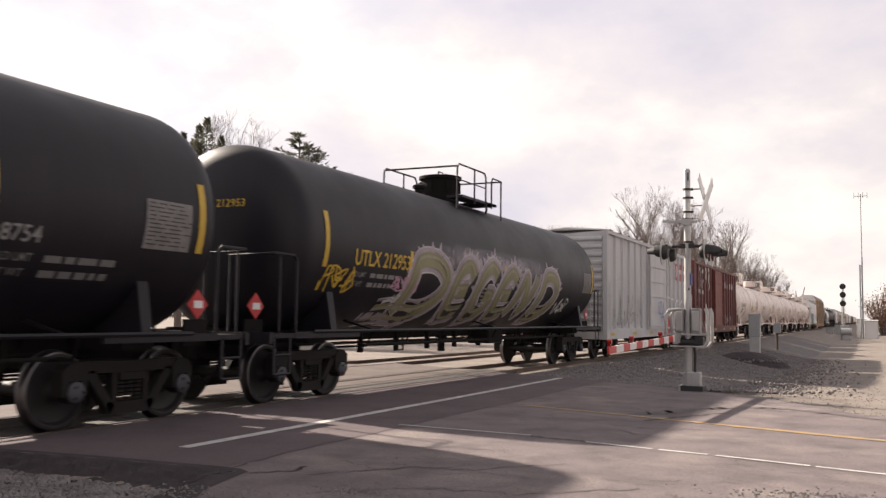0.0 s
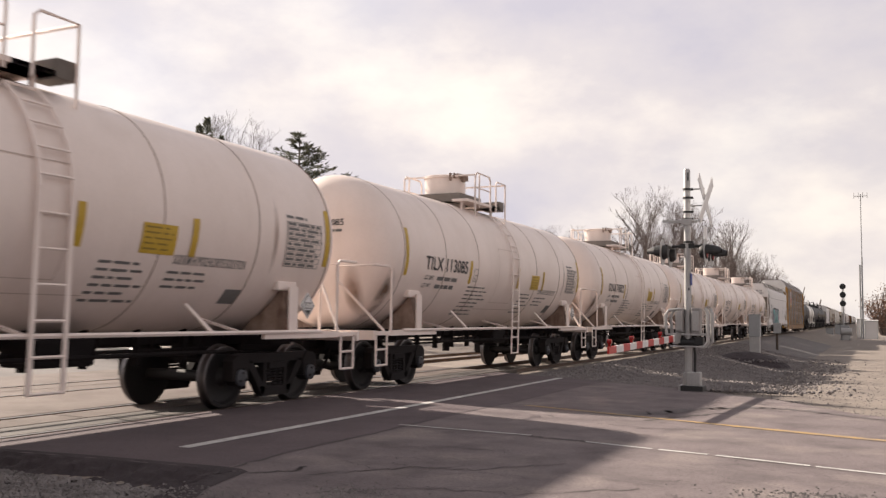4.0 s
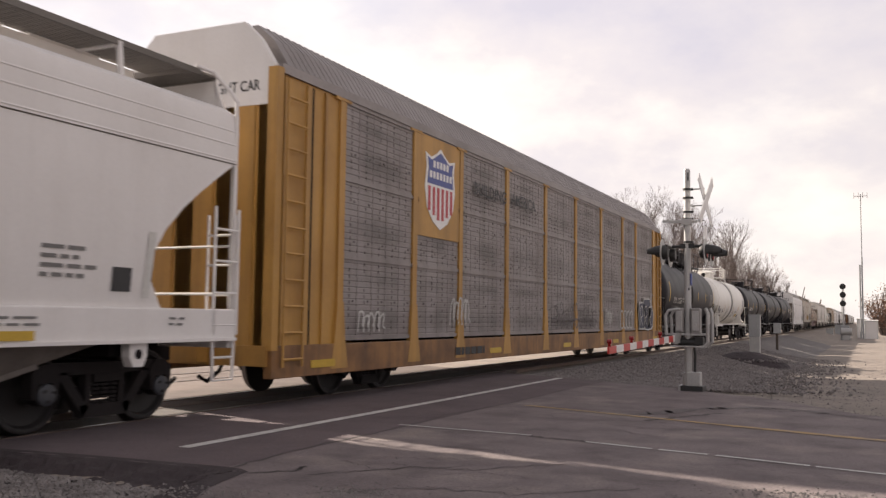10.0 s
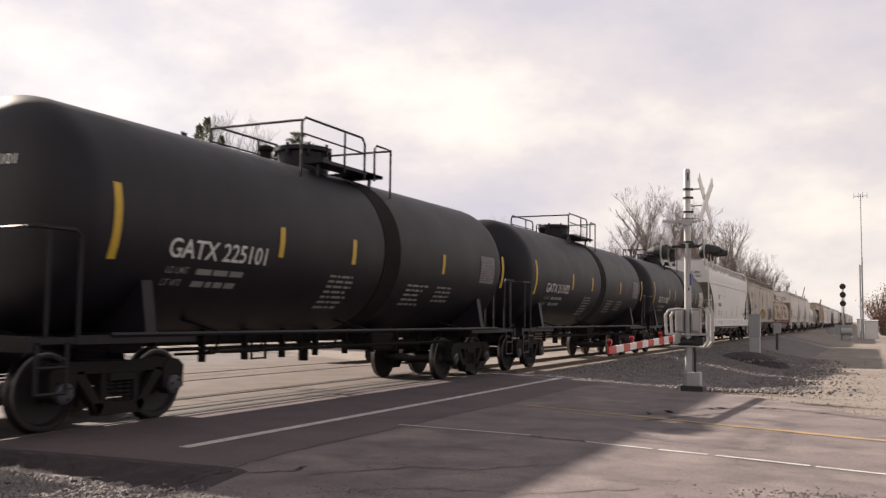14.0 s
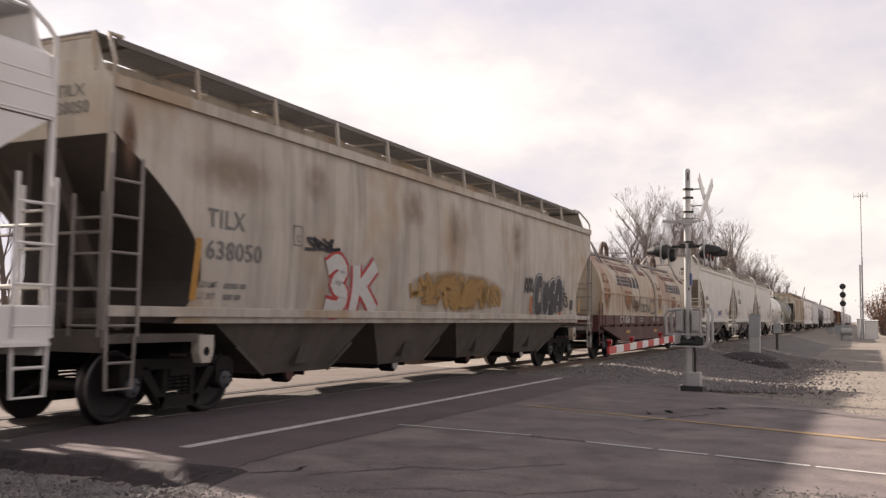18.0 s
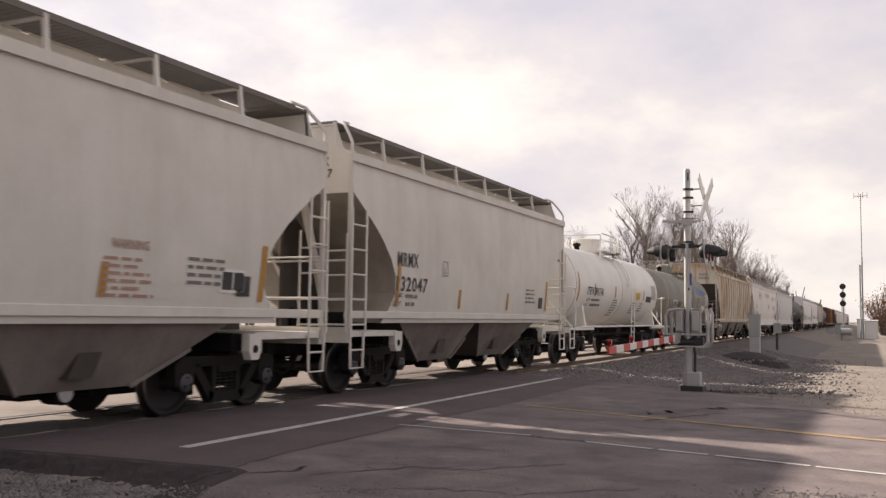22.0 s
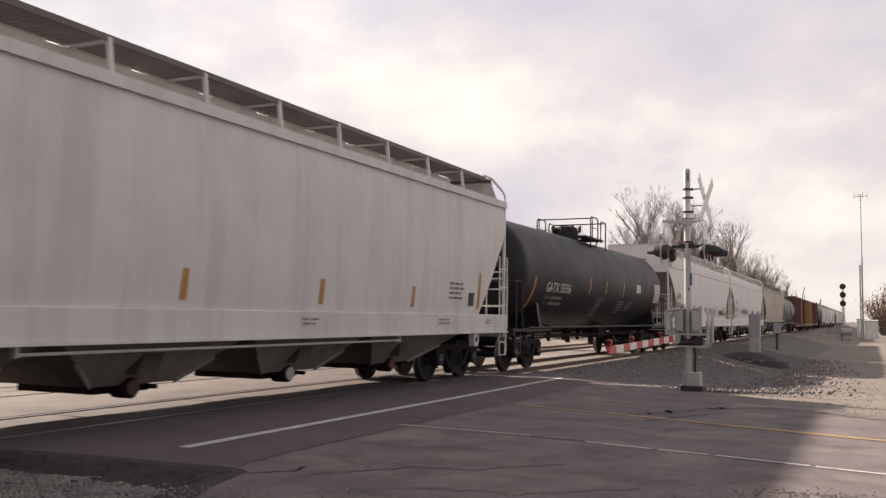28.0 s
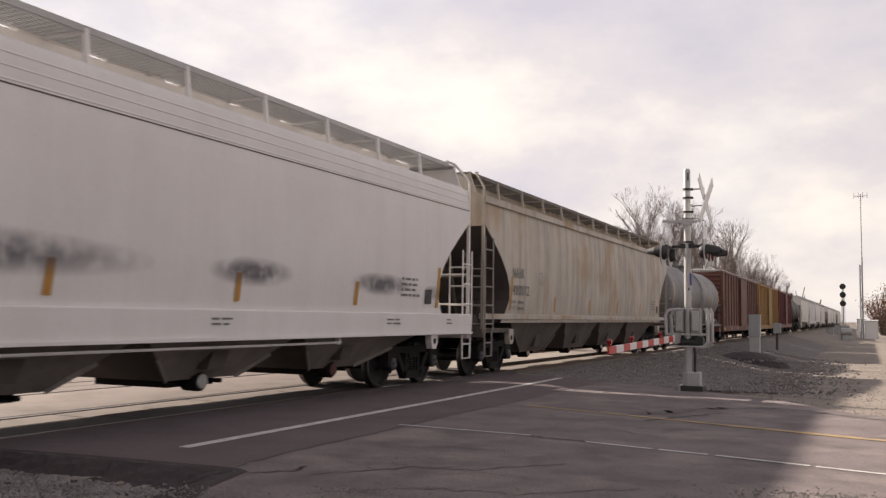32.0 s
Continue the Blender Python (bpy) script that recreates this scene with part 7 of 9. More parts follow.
        part("gate_lamp", s, "lens_red", arm)
    s = Shape().beam(a + Vector((0.0, 0.3, 0.0)), a + d * 0.06, 0.2, 0.05)
    part("arm_butt", s, "galv", arm)


# ---- trackside things further along ----
def build_trackside():
    c = tagged(new("signal_cabinet"), "tall narrow grey metal trackside cabinet on a leg", "cabinet")
    x, y = -4.72, 44.0
    part("body", Shape().box(x - 0.25, x + 0.25, y - 0.22, y + 0.22, 0.62, 1.62, c=0.02).box(x - 0.27, x + 0.27, y - 0.24, y + 0.24, 1.62, 1.66), "cab_grey", c)
    part("pedestal", Shape().box(x - 0.22, x + 0.22, y - 0.2, y + 0.2, -0.8, 0.62).box(x - 0.06, x + 0.02, y - 0.22, y - 0.2, 0.2, 0.35), "galv", c)
    part("door_panel", Shape().box(x - 0.20, x + 0.20, y - 0.236, y - 0.22, 0.68, 1.56).box(x + 0.12, x + 0.15, y - 0.26, y - 0.236, 1.05, 1.2), "cab_grey", c)
    p = tagged(new("junction_post"), "small grey junction box on a post", "cabinet")
    x, y = -5.25, 61.7
    part("box", Shape().box(x - 0.22, x + 0.22, y - 0.18, y + 0.18, 0.57, 1.23, c=0.02), "cab_grey", p)
    part("post", Shape().turned([(-0.9, 0.08), (0.57, 0.08)], (x - 0.02, y, 0), "z", 10), "tie", p)
    # railway signal with three heads, on the shoulder of the bank
    g = tagged(new("railway_signal"), "three-headed railway signal on a mast", "signal")
    x, y, zb = -2.75, 125.8, -1.2
    part("mast", Shape().turned([(zb, 0.12), (6.0, 0.10)], (x, y, 0), "z", 12), "galv", g)
    for z in (5.85, 4.78, 3.68):
        h = part("signal_head", Shape().turned([(-0.12, 0.37), (0.12, 0.37)], (x, y - 0.3, z), "y", 20).turned([(-0.5, 0.17), (-0.1, 0.18)], (x, y - 0.3, z), "y", 14), "lamp_black", g)
        part("bracket", Shape().tube([(x, y, z), (x, y - 0.3, z)], 0.05, 6), "galv", h)
    part("ladder", Shape().tube([(x - 0.2, y + 0.3, zb), (x - 0.2, y + 0.3, 5.2)], 0.03, 5).tube([(x + 0.2, y + 0.3, zb), (x + 0.2, y + 0.3, 5.2)], 0.03, 5), "galv", g)
    part("mechanism_case", Shape().box(x - 0.35, x + 0.7, y - 0.5, y + 0.5, zb, 0.9, c=0.1), "cab_grey", g)
    part("lamp_drum", Shape().turned([(-0.6, 0.48), (0.6, 0.48), (0.66, 0.3)], (x + 0.35, y - 0.9, 0.1), "x", 16).box(x - 0.1, x + 0.8, y - 1.1, y - 0.7, zb, -0.1), "galv", g)
    # slender antenna tower
    a = tagged(new("antenna_tower"), "slender grey antenna mast with a small aerial on top", "antenna")
    x, y = -0.5, 137.6
    part("pole", Shape().turned([(-1.6, 0.11), (10.3, 0.10), (10.4, 0.07), (19.2, 0.055)], (x, y, 0), "z", 10), "cab_grey", a)
    part("second_pole", Shape().turned([(-1.6, 0.11), (9.3, 0.11)], (x - 0.28, y, 0), "z", 10), "cab_grey", a)
    s = Shape().tube([(x - 0.85, y, 18.9), (x + 0.85, y, 18.9)], 0.045, 5)
    for k in (-0.85, -0.28, 0.28, 0.85):
        s.tube([(x + k, y, 18.6), (x + k, y, 19.4)], 0.04, 5)
    part("aerial", s, "galv", a)
    # two white equipment cabinets side by side
    for x, y, w, h in ((-0.80, 143.0, 0.56, 1.75), (0.50, 139.0, 0.86, 1.5)):
        b = tagged(new("equipment_cabinet"), "white metal railway equipment cabinet on the gravel", "cabinet")
        part("body", Shape().box(x - w, x + w, y - 0.8, y + 0.8, -1.6, h, c=0.04), "cabinet", b)
        part("roof", Shape().prism([(y - 0.9, h), (y + 0.9, h), (y + 0.9, h + 0.07), (y, h + 0.15), (y - 0.9, h + 0.07)], x - w - 0.06, x + w + 0.06), "cabinet", b)
        part("door", Shape().box(x - w * 0.8, x + w * 0.8, y - 0.83, y - 0.8, -1.3, h - 0.15), "white_hop", b)
    for i, (x, y, h) in enumerate(((-5.2, 150, 1.3), (-4.4, 165, 1.8))):
        k = tagged(new("relay_case"), "pale metal relay case on the gravel", "cabinet")
        part("body", Shape().box(x - 0.5, x + 0.5, y - 0.4, y + 0.4, -1.6, h - 1.0, c=0.03), "cab_grey", k)
        part("lid", Shape().box(x - 0.55, x + 0.55, y - 0.45, y + 0.45, h - 1.0, h - 0.94), "cab_grey", k)


# ---- trees ----
def bare_tree(seed, height, spread=1.0, twigs=1.0):
    """Meshes of the trunk and of the branches of a leafless tree."""
    rnd = random.Random(seed)
    trunk, crown = Shape(), Shape()

    def limb(p, d, length, r, depth):
        pts, rad = [p], [r]
        n = (5, 4, 3, 3, 2, 2)[depth]
        for i in range(n):
            d = (d + Vector((rnd.uniform(-1, 1), rnd.uniform(-1, 1), rnd.uniform(-0.5, 0.9))) * (0.16 if depth else 0.07)).normalized()
            p = p + d * length / n
            pts.append(p)
            rad.append(r * (1 - 0.6 * (i + 1) / n))
        (trunk if depth == 0 else crown).tube(pts, rad, 6 if depth == 0 else (4 if depth < 3 else 3))
        if depth < 5:
            kids = (8, 5, 5, 4, 3)[depth]
            kids = int(kids * (twigs if depth > 1 else 1)) or 2
            for k in range(kids):
                t = rnd.uniform(0.35, 1.0) if depth == 0 else rnd.uniform(0.25, 1.0)
                i = min(n - 1, int(t * n))
                q = pts[i].lerp(pts[i + 1], t * n - i)
                a = rnd.uniform(0, 6.283)
                tilt = rnd.uniform(0.32, 0.82) * spread
                side = Vector((math.cos(a), math.sin(a), 0.15))
                nd = (d * math.cos(tilt) + side * math.sin(tilt) + Vector((0, 0, 0.18))).normalized()
                limb(q, nd, length * rnd.uniform(0.40, 0.64) * (1.0 if depth else 0.72), max(0.0045, r * 0.44 * (1.1 - 0.4 * t)), depth + 1)
    limb(Vector((0, 0, -0.2)), Vector((0, 0, 1)), height * 0.72, height * 0.016, 0)
    return trunk.mesh("trunk", [M["bark"]]), crown.mesh("crown", [M["bark"]])


def pine(seed, height):
    """A broad conifer: tiers of long branches that rise at their tips, hung with sprays of needles."""
    rnd = random.Random(seed)
    t = Shape().tube([(0, 0, -0.2), (0.05, 0, height * 0.5), (0, 0, height * 0.97)], [height * 0.018, height * 0.012, 0.03], 8)
    c = Shape()
    z = height - 0.15
    while z > height * 0.3:
        down = height - z
        for k in range(rnd.randint(4, 6)):
            a = rnd.uniform(0, 6.283)
            reach = min(3.5, 0.3 + 0.95 * down) * rnd.uniform(0.45, 1.12)
            out = Vector((math.cos(a), math.sin(a), 0))
            pts = [Vector((0, 0, z)), Vector((0, 0, z)) + out * reach * 0.5 + Vector((0, 0, 0.03 * reach)), Vector((0, 0, z)) + out * reach + Vector((0, 0, 0.22 * reach))]
            c.tube(pts, [0.03, 0.02, 0.008], 3)
            n = int(16 + reach * 34)
            for i in range(n):
                u = rnd.uniform(0.12, 1.0) ** 0.7
                q = pts[0].lerp(pts[1], u * 2) if u < 0.5 else pts[1].lerp(pts[2], u * 2 - 1)
                side = Vector((-out.y, out.x, 0)) * rnd.choice((-1, 1))
                q = q + side * abs(rnd.gauss(0, 0.16)) * reach * 0.4 + Vector((0, 0, rnd.gauss(-0.04, 0.05)))
                d = (out * rnd.uniform(0.3, 1.0) + side * rnd.uniform(0.1, 0.9) + Vector((0, 0, rnd.uniform(-0.25, 0.7)))).normalized()
                l = rnd.uniform(0.14, 0.34)
                w = d.cross(Vector((rnd.uniform(-1, 1), rnd.uniform(-1, 1), 1))).normalized() * l * 0.16
                c.add([q - w, q + w, q + d * l], [(0, 1, 2)])
        z -= rnd.uniform(0.2, 0.4)
    return t.mesh("trunk", [M["bark"]]), c.mesh("crown", [M["needles"]])


def cedar(seed, height):
    """A dense upright conifer of several leaders."""
    rnd = random.Random(seed)
    t, c = Shape().tube([(0, 0, -0.2), (0, 0, height * 0.8)], [height * 0.02, 0.04], 8), Shape()
    leaders = [(0, 0, height), (0.75, 0.3, height * 0.95), (-0.7, 0.35, height * 0.92), (0.2, -0.8, height * 0.9), (-1.2, -0.5, height * 0.82), (1.3, -0.2, height * 0.84)]
    for x, y, top in leaders:
        c.tube([(x * 0.3, y * 0.3, height * 0.3), (x, y, top * 0.8), (x * 1.02, y, top)], [0.07, 0.04, 0.01], 4)
        for i in range(2300):
            down = top * 0.65 * rnd.random() ** 1.15
            a, rr = rnd.uniform(0, 6.283), (0.05 + 0.30 * min(down, 3.6)) * rnd.random() ** 0.6
            q = Vector((x + math.cos(a) * rr, y + math.sin(a) * rr, top - down + rnd.uniform(-0.06, 0.06)))
            d = Vector((math.cos(a) * 0.7 + rnd.uniform(-0.5, 0.5), math.sin(a) * 0.7 + rnd.uniform(-0.5, 0.5), rnd.uniform(0.0, 1.0))).normalized()
            l = rnd.uniform(0.09, 0.22)
            w = d.cross(Vector((rnd.uniform(-1, 1), rnd.uniform(-1, 1), 0.2))).normalized() * l * 0.2
            c.add([q - w, q + w, q + d * l], [(0, 1, 2)])
    return t.mesh("trunk", [M["bark"]]), c.mesh("crown", [M["needles"]])


def plant_tree(name, meshes, x, y, turn, k, label, category="tree", group=""):
    ob = tagged(new(name), label, category, group)
    ob.location, ob.rotation_euler, ob.scale = (x, y, land(x, y)), (0, 0, turn), (k, k, k)
    part("trunk", meshes[0], None, ob), part("crown", meshes[1], None, ob)
    return ob


def build_trees():
    rnd = random.Random(11)
    kinds = [bare_tree(s, 12.0, 0.85 + 0.15 * (s % 3)) for s in (1, 2, 3, 4)]
    lab = "leafless deciduous tree with fine grey twigs"
    row = "leafless trees along the railway"
    tall = [max(p.co.z for p in k[1].vertices) for k in kinds]
    y = 55.0
    while y < 330:
        for lane in range(2):
            x = -21.5 - lane * 6 - rnd.uniform(0, 4)
            h = -x * float(np.interp(y / -x, [2.0, 2.7, 3.3, 3.7, 4.0, 5.0, 8.6, 9.6, 12.0, 22.0], [0.28, 0.36, 0.44, 0.56, 0.65, 0.73, 0.92, 0.64, 0.68, 0.76]))
            i = rnd.randrange(4)
            plant_tree("bare_tree", kinds[i], x, y + rnd.uniform(-2, 2), rnd.uniform(0, 6.28), h / tall[i] * rnd.choice((0.6, 0.72, 0.85, 0.97, 1.05)), lab, group=row)
        y += 5.6 + y * 0.013
    for i, (x, y, h) in enumerate(((-30.8, 40.7, 13.4), (-33.4, 41.7, 13.1), (-35.9, 33.9, 11.8), (-36.3, 38.1, 11.1), (-38.0, 30.7, 12.3), (-37.8, 33.0, 11.2), (-34, 21.0, 10.5), (-31, 24.0, 10.0), (-36, 47, 9.0))):
        plant_tree("bare_tree", kinds[i % 4], x, y, x + 0.6 * i, h / tall[i % 4], lab)
    con = [pine(4, 12.0), cedar(2, 12.0)]
    for x, y, k, i in ((-31.5, 45.8, 1.06, 0), (-34.0, 53.4, 0.93, 0), (-32.0, 37.8, 1.0, 1), (-33.4, 37.6, 0.94, 1)):
        plant_tree("conifer_tree", con[i], x, y, x * 3, k, "dark green conifer with open tiers of branches" if i == 0 else "dense upright dark green conifer behind the tracks")
    # undergrowth and far woods
    s = Shape()
    for _ in range(5200):
        y = 60 + 420 * rnd.random() ** 1.2
        x = -18.5 - rnd.uniform(0, 12)
        h = rnd.uniform(0.8, 3.0) * (1 + y / 300)
        a = rnd.uniform(0, 6.28)
        p = Vector((x, y, -0.2))
        for k in range(4):
            d = Vector((rnd.uniform(-0.5, 0.5), rnd.uniform(-0.5, 0.5), 1)).normalized()
            s.beam(p, p + d * h * rnd.uniform(0.6, 1), 0.035, 0.03)
    tagged(part("undergrowth", s, "brush", None, "tangled leafless winter undergrowth behind the tracks"), category="bushes", kind="stuff")
    s = Shape()
    for _ in range(9000):
        a = rnd.uniform(0, 6.283)
        dist = rnd.uniform(330, 600)
        x, y = math.sin(a) * dist, math.cos(a) * dist
        if abs(x + 11) < 14 and y > 0:
            continue
        h = rnd.uniform(6, 15)
        d = Vector((rnd.uniform(-0.3, 0.3), rnd.uniform(-0.3, 0.3), 1))
        s.beam((x, y, -0.2), (x + d.x * h, y + d.y * h, h), 0.55, 0.3)
    tagged(part("far_woods", s, "brush", None, "distant leafless woods"), category="woods", kind="stuff")
    rnd = random.Random(3)
    for x, y, r, h in ((2.6, 178, 5.0, 9.6), (9.0, 190, 5.5, 8.4)):
        ob = tagged(new("russet_bush"), "rounded shrub with rust-brown winter leaves", "bush")
        ob.location = (x, y, -1.6)
        st, lv = Shape(), Shape()
        for k in range(46):
            a, t = rnd.uniform(0, 6.28), rnd.uniform(0, 1)
            rr = r * math.sqrt(rnd.random()) * 0.8
            tip = Vector((math.cos(a) * rr, math.sin(a) * rr, h * (1 - 0.55 * (rr / r) ** 2) * rnd.uniform(0.7, 1.0)))
            st.tube([(0, 0, -0.2), tip * 0.5 + Vector((0, 0, 0.3)), tip], [0.09, 0.05, 0.01], 4)
            for i in range(70):
                q = tip * rnd.uniform(0.35, 1.02) + Vector((rnd.gauss(0, 0.5), rnd.gauss(0, 0.5), rnd.gauss(0, 0.4)))
                d = Vector((rnd.uniform(-1, 1), rnd.uniform(-1, 1), rnd.uniform(-1, 1))).normalized() * rnd.uniform(0.12, 0.3)
                u = d.orthogonal().normalized() * 0.12
                lv.add([q - u, q + u, q + d], [(0, 1, 2)])
        part("stems", st, "bark", ob), part("leaves", lv, "bush_rust", ob)


build_ground()
build_tracks()
build_gravel()
build_crossing_signal()
build_trackside()
build_trees()


# ---- writing and paint on single cars ----
def piece(car, surf, y0, y1, z0, z1, text, fill, outline, back, seed=0, bold=0.05, label="spray-painted lettering"):
    """A painted piece: cloud, fat outline, letters."""
    if back:
        s = Shape()
        blob(s, y0 - 0.15, y1 + 0.15, z0 - 0.1, z1 + 0.12, surf, seed)
        part("spray_cloud", s, back, car)
    v, f = text_mesh(text, z1 - z0, y1 - y0, bold + 0.035, 1.05)
    part("spray_outline", Shape().add([(surf(z0 + b) + 0.013, y0 + a, z0 + b) for a, b in v], f), outline, car)
    v, f = text_mesh(text, z1 - z0, y1 - y0, bold, 1.05)
    part("spray_lettering", Shape().add([(surf(z0 + b) + 0.018, y0 + a, z0 + b) for a, b in v], f), fill, car, label)


def scribble(car, surf, y0, y1, z0, z1, ma, seed, n=5, w=0.035, label=""):
    rnd = random.Random(seed)
    s = Shape()
    for k in range(n):
        a = y0 + (y1 - y0) * k / n
        b = y0 + (y1 - y0) * (k + 1) / n
        pts = [(a, z0 + (z1 - z0) * rnd.uniform(0, 0.3))]
        for i in range(5):
            pts.append((rnd.uniform(a - 0.1, b + 0.15), z0 + (z1 - z0) * rnd.random()))
        stroke(s, pts, w, surf)
    part("spray_tag", s, ma, car, label)


def smudges(car, surf, spans, ma, seed):
    for i, (y0, y1, z0, z1) in enumerate(spans):
        s = Shape()
        blob(s, y0, y1, z0, z1, surf, seed + i, rough=0.1)
        part("paint_smudge", s, ma, car)


def utlx_paint(car, L, surf):
    # five fat, leaning letters: white fringe, mauve rim, khaki body, pale inner lines
    bowl = [(0.2, 0.12), (0.26, 0.5), (0.3, 0.86), (0.62, 0.9), (0.88, 0.68), (0.86, 0.36), (0.6, 0.13), (0.2, 0.12)]
    letters = [
        (4.15, 2.35, [bowl, [(-0.12, 0.1), (0.2, 0.14), (0.6, 0.08)]]),
        (6.45, 1.4, [[(0.85, 0.72), (0.62, 0.9), (0.3, 0.78), (0.2, 0.45), (0.4, 0.14), (0.85, 0.16)], [(0.3, 0.47), (0.72, 0.5)]]),
        (7.75, 1.35, [[(0.9, 0.8), (0.6, 0.93), (0.28, 0.74), (0.2, 0.38), (0.45, 0.1), (0.8, 0.18), (0.86, 0.42), (0.58, 0.44)]]),
        (9.05, 1.4, [[(0.88, 0.74), (0.6, 0.88), (0.3, 0.7), (0.22, 0.4), (0.42, 0.12), (0.88, 0.16)], [(0.32, 0.46), (0.74, 0.48)]]),
        (10.4, 1.5, [[(0.08, 0.12), (0.2, 0.55), (0.36, 0.82), (0.52, 0.5), (0.66, 0.2), (0.8, 0.55), (0.92, 0.84)]]),
        (11.85, 1.85, [bowl]),
    ]
    z0, h = 1.3, 1.3
    fringe, rim, body, line, halo, tuft = Shape(), Shape(), Shape(), Shape(), Shape(), Shape()
    rnd = random.Random(8)
    for n, (y, w, paths) in enumerate(letters):
        for pts in paths:
            q = [(y + a * w + 0.12 * b, z0 + b * h) for a, b in pts]
            stroke(fringe, q, 0.53, surf, 0.010 + 0.0004 * n), stroke(rim, q, 0.475, surf, 0.013 + 0.0004 * n), stroke(body, q, 0.30, surf, 0.017 + 0.0004 * n)
            stroke(line, [(a - 0.03, b + 0.06) for a, b in q], 0.055, surf, 0.022)
            # licks of white paint that stand out of the rim
            cy, cz = y + 0.55 * w, z0 + 0.5 * h
            for (a, b), (c, d) in zip(q, q[1:]):
                for k in range(6):
                    f = (k + rnd.random()) / 6
                    py, pz = a + (c - a) * f, b + (d - b) * f
                    dy, dz = py - cy, pz - cz
                    l = math.hypot(dy, dz) or 1
                    if l > 0.3:
                        r1 = 0.29 + (0.20 if dz > 0 else 0.07) * rnd.random() ** 1.5
                        sl = rnd.uniform(-0.05, 0.12)
                        for wd, rr in ((0.16, 0.27), (0.10, 0.4 * 0.27 + 0.6 * r1), (0.045, r1)):
                            stroke(tuft, [(py + dy / l * 0.2, pz + dz / l * 0.2), (py + dy / l * rr + sl * rr, pz + dz / l * rr)], wd, surf, 0.0085)
        blob(halo, y - 0.1, y + w + 0.1, 2.25, 2.95, surf, 50 + n, lift=0.006, rough=0.1)
    part("spray_tuft", tuft, "g_mauve", car, "ragged white licks of spray paint", kind="stuff")
    part("overspray", halo, "soft_white", car), part("spray_outline", fringe, "g_white", car, "white spray outlines with flaming tips")
    part("spray_rim", rim, "g_mauve", car), part("spray_lettering", body, "g_khaki", car, "khaki sprayed bubble letters"), part("spray_shading", line, "g_ochre_pale", car)
    scribble(car, surf, 1.7, 2.7, 1.75, 2.2, "mark_yellow", 4)
    scribble(car, surf, 4.0, 4.95, 1.85, 2.1, "g_pink", 5, 6, 0.03)
    scribble(car, surf, 4.05, 4.8, 1.6, 1.78, "g_white", 6, 5, 0.025)
    scribble(car, surf, 14.05, 14.9, 1.5, 1.95, "g_white", 7, 5, 0.04)
    placard(car, 0.6, 1.5, 0.95), placard(car, L - 1.0, 1.5, 1.2)


def tilx_paint(car, L, surf):
    patch("notice_patch", 5.3, 6.15, 1.70, 1.92, "mark_orange", car, surf, label="worn orange printed notice")
    patch("paint_patch", 4.5, 5.0, 1.9, 2.1, "ink", car, surf)
    s = Shape()
    for a, b, c, d in ((0, 0.26, 0, 0.025), (0, 0.26, 0.26, 0.285), (0, 0.025, 0, 0.28), (0.235, 0.26, 0, 0.28), (0.08, 0.18, 0.1, 0.18)):
        s.add([(surf(2.2 + e) + 0.012, 4.78 + f, 2.2 + e) for f, e in ((a, c), (b, c), (b, d), (a, d))], [(0, 1, 2, 3)])
    part("stencil_frame", s, "chalk", car)


def black_paint(car, L, surf):
    placard(car, 0.6, 1.5, 0.95), placard(car, L - 1.0, 1.5, 1.2)


def head_stain(car, x0, x1, z0, z1, R, zc, name, label, film="soft_soot_head"):
    """A soft dark film on the dished head of a tank."""
    hd = lambda x, z: 0.67 + 0.66 * (1 - max(0.0, 1 - (math.hypot(x, z - zc) / R) ** 2.7) ** (1 / 2.7)) - 0.015
    s, v, f = Shape(), [], []
    for i in range(9):
        for j in range(9):
            x, z = x0 + (x1 - x0) * i / 8, z0 + (z1 - z0) * j / 8
            v.append((x, hd(x, z), z))
            if i and j:
                f.append(((i - 1) * 9 + j - 1, i * 9 + j - 1, i * 9 + j, (i - 1) * 9 + j))
    part(name, s.add(v, f), film, car, label)


def cream_paint(car, L, surf):
    notice = patch("notice_patch", L - 5.35, L - 4.75, 2.10, 2.47, "mark_yellow", car, surf, label="yellow printed notice")
    bars("notice_print", L - 5.31, 2.41, 0.5, 5, 0.066, "soft_ochre_ink", notice, surf, seed=3, thick=0.35, lift=0.012)
    patch("notice_patch", L - 3.45, L - 3.1, 1.52, 1.72, "ink_grey", car, surf, label="dark stencilled notice")
    placard(car, L - 1.80, 1.52, 1.47, "gate_white")
    for i, (y0, y1, z0, z1) in enumerate(((0.72, 1.25, 1.25, 2.3), (1.75, 2.25, 1.16, 1.75), (L - 2.35, L - 1.85, 1.16, 1.9), (L - 2.75, L - 2.6, 1.9, 3.1))):
        s = Shape()
        blob(s, y0, y1, z0, z1, surf, 6 + i, rough=0.1)
        part("rust_stain", s, "soft_rust_thin" if i == 3 else "soft_rust", car, "brown rust stain")
    head_stain(car, 0.55, 0.95, 1.35, 2.35, 1.5, 2.6, "rust_stain", "brown rust stain on the tank head", "soft_head_rust")


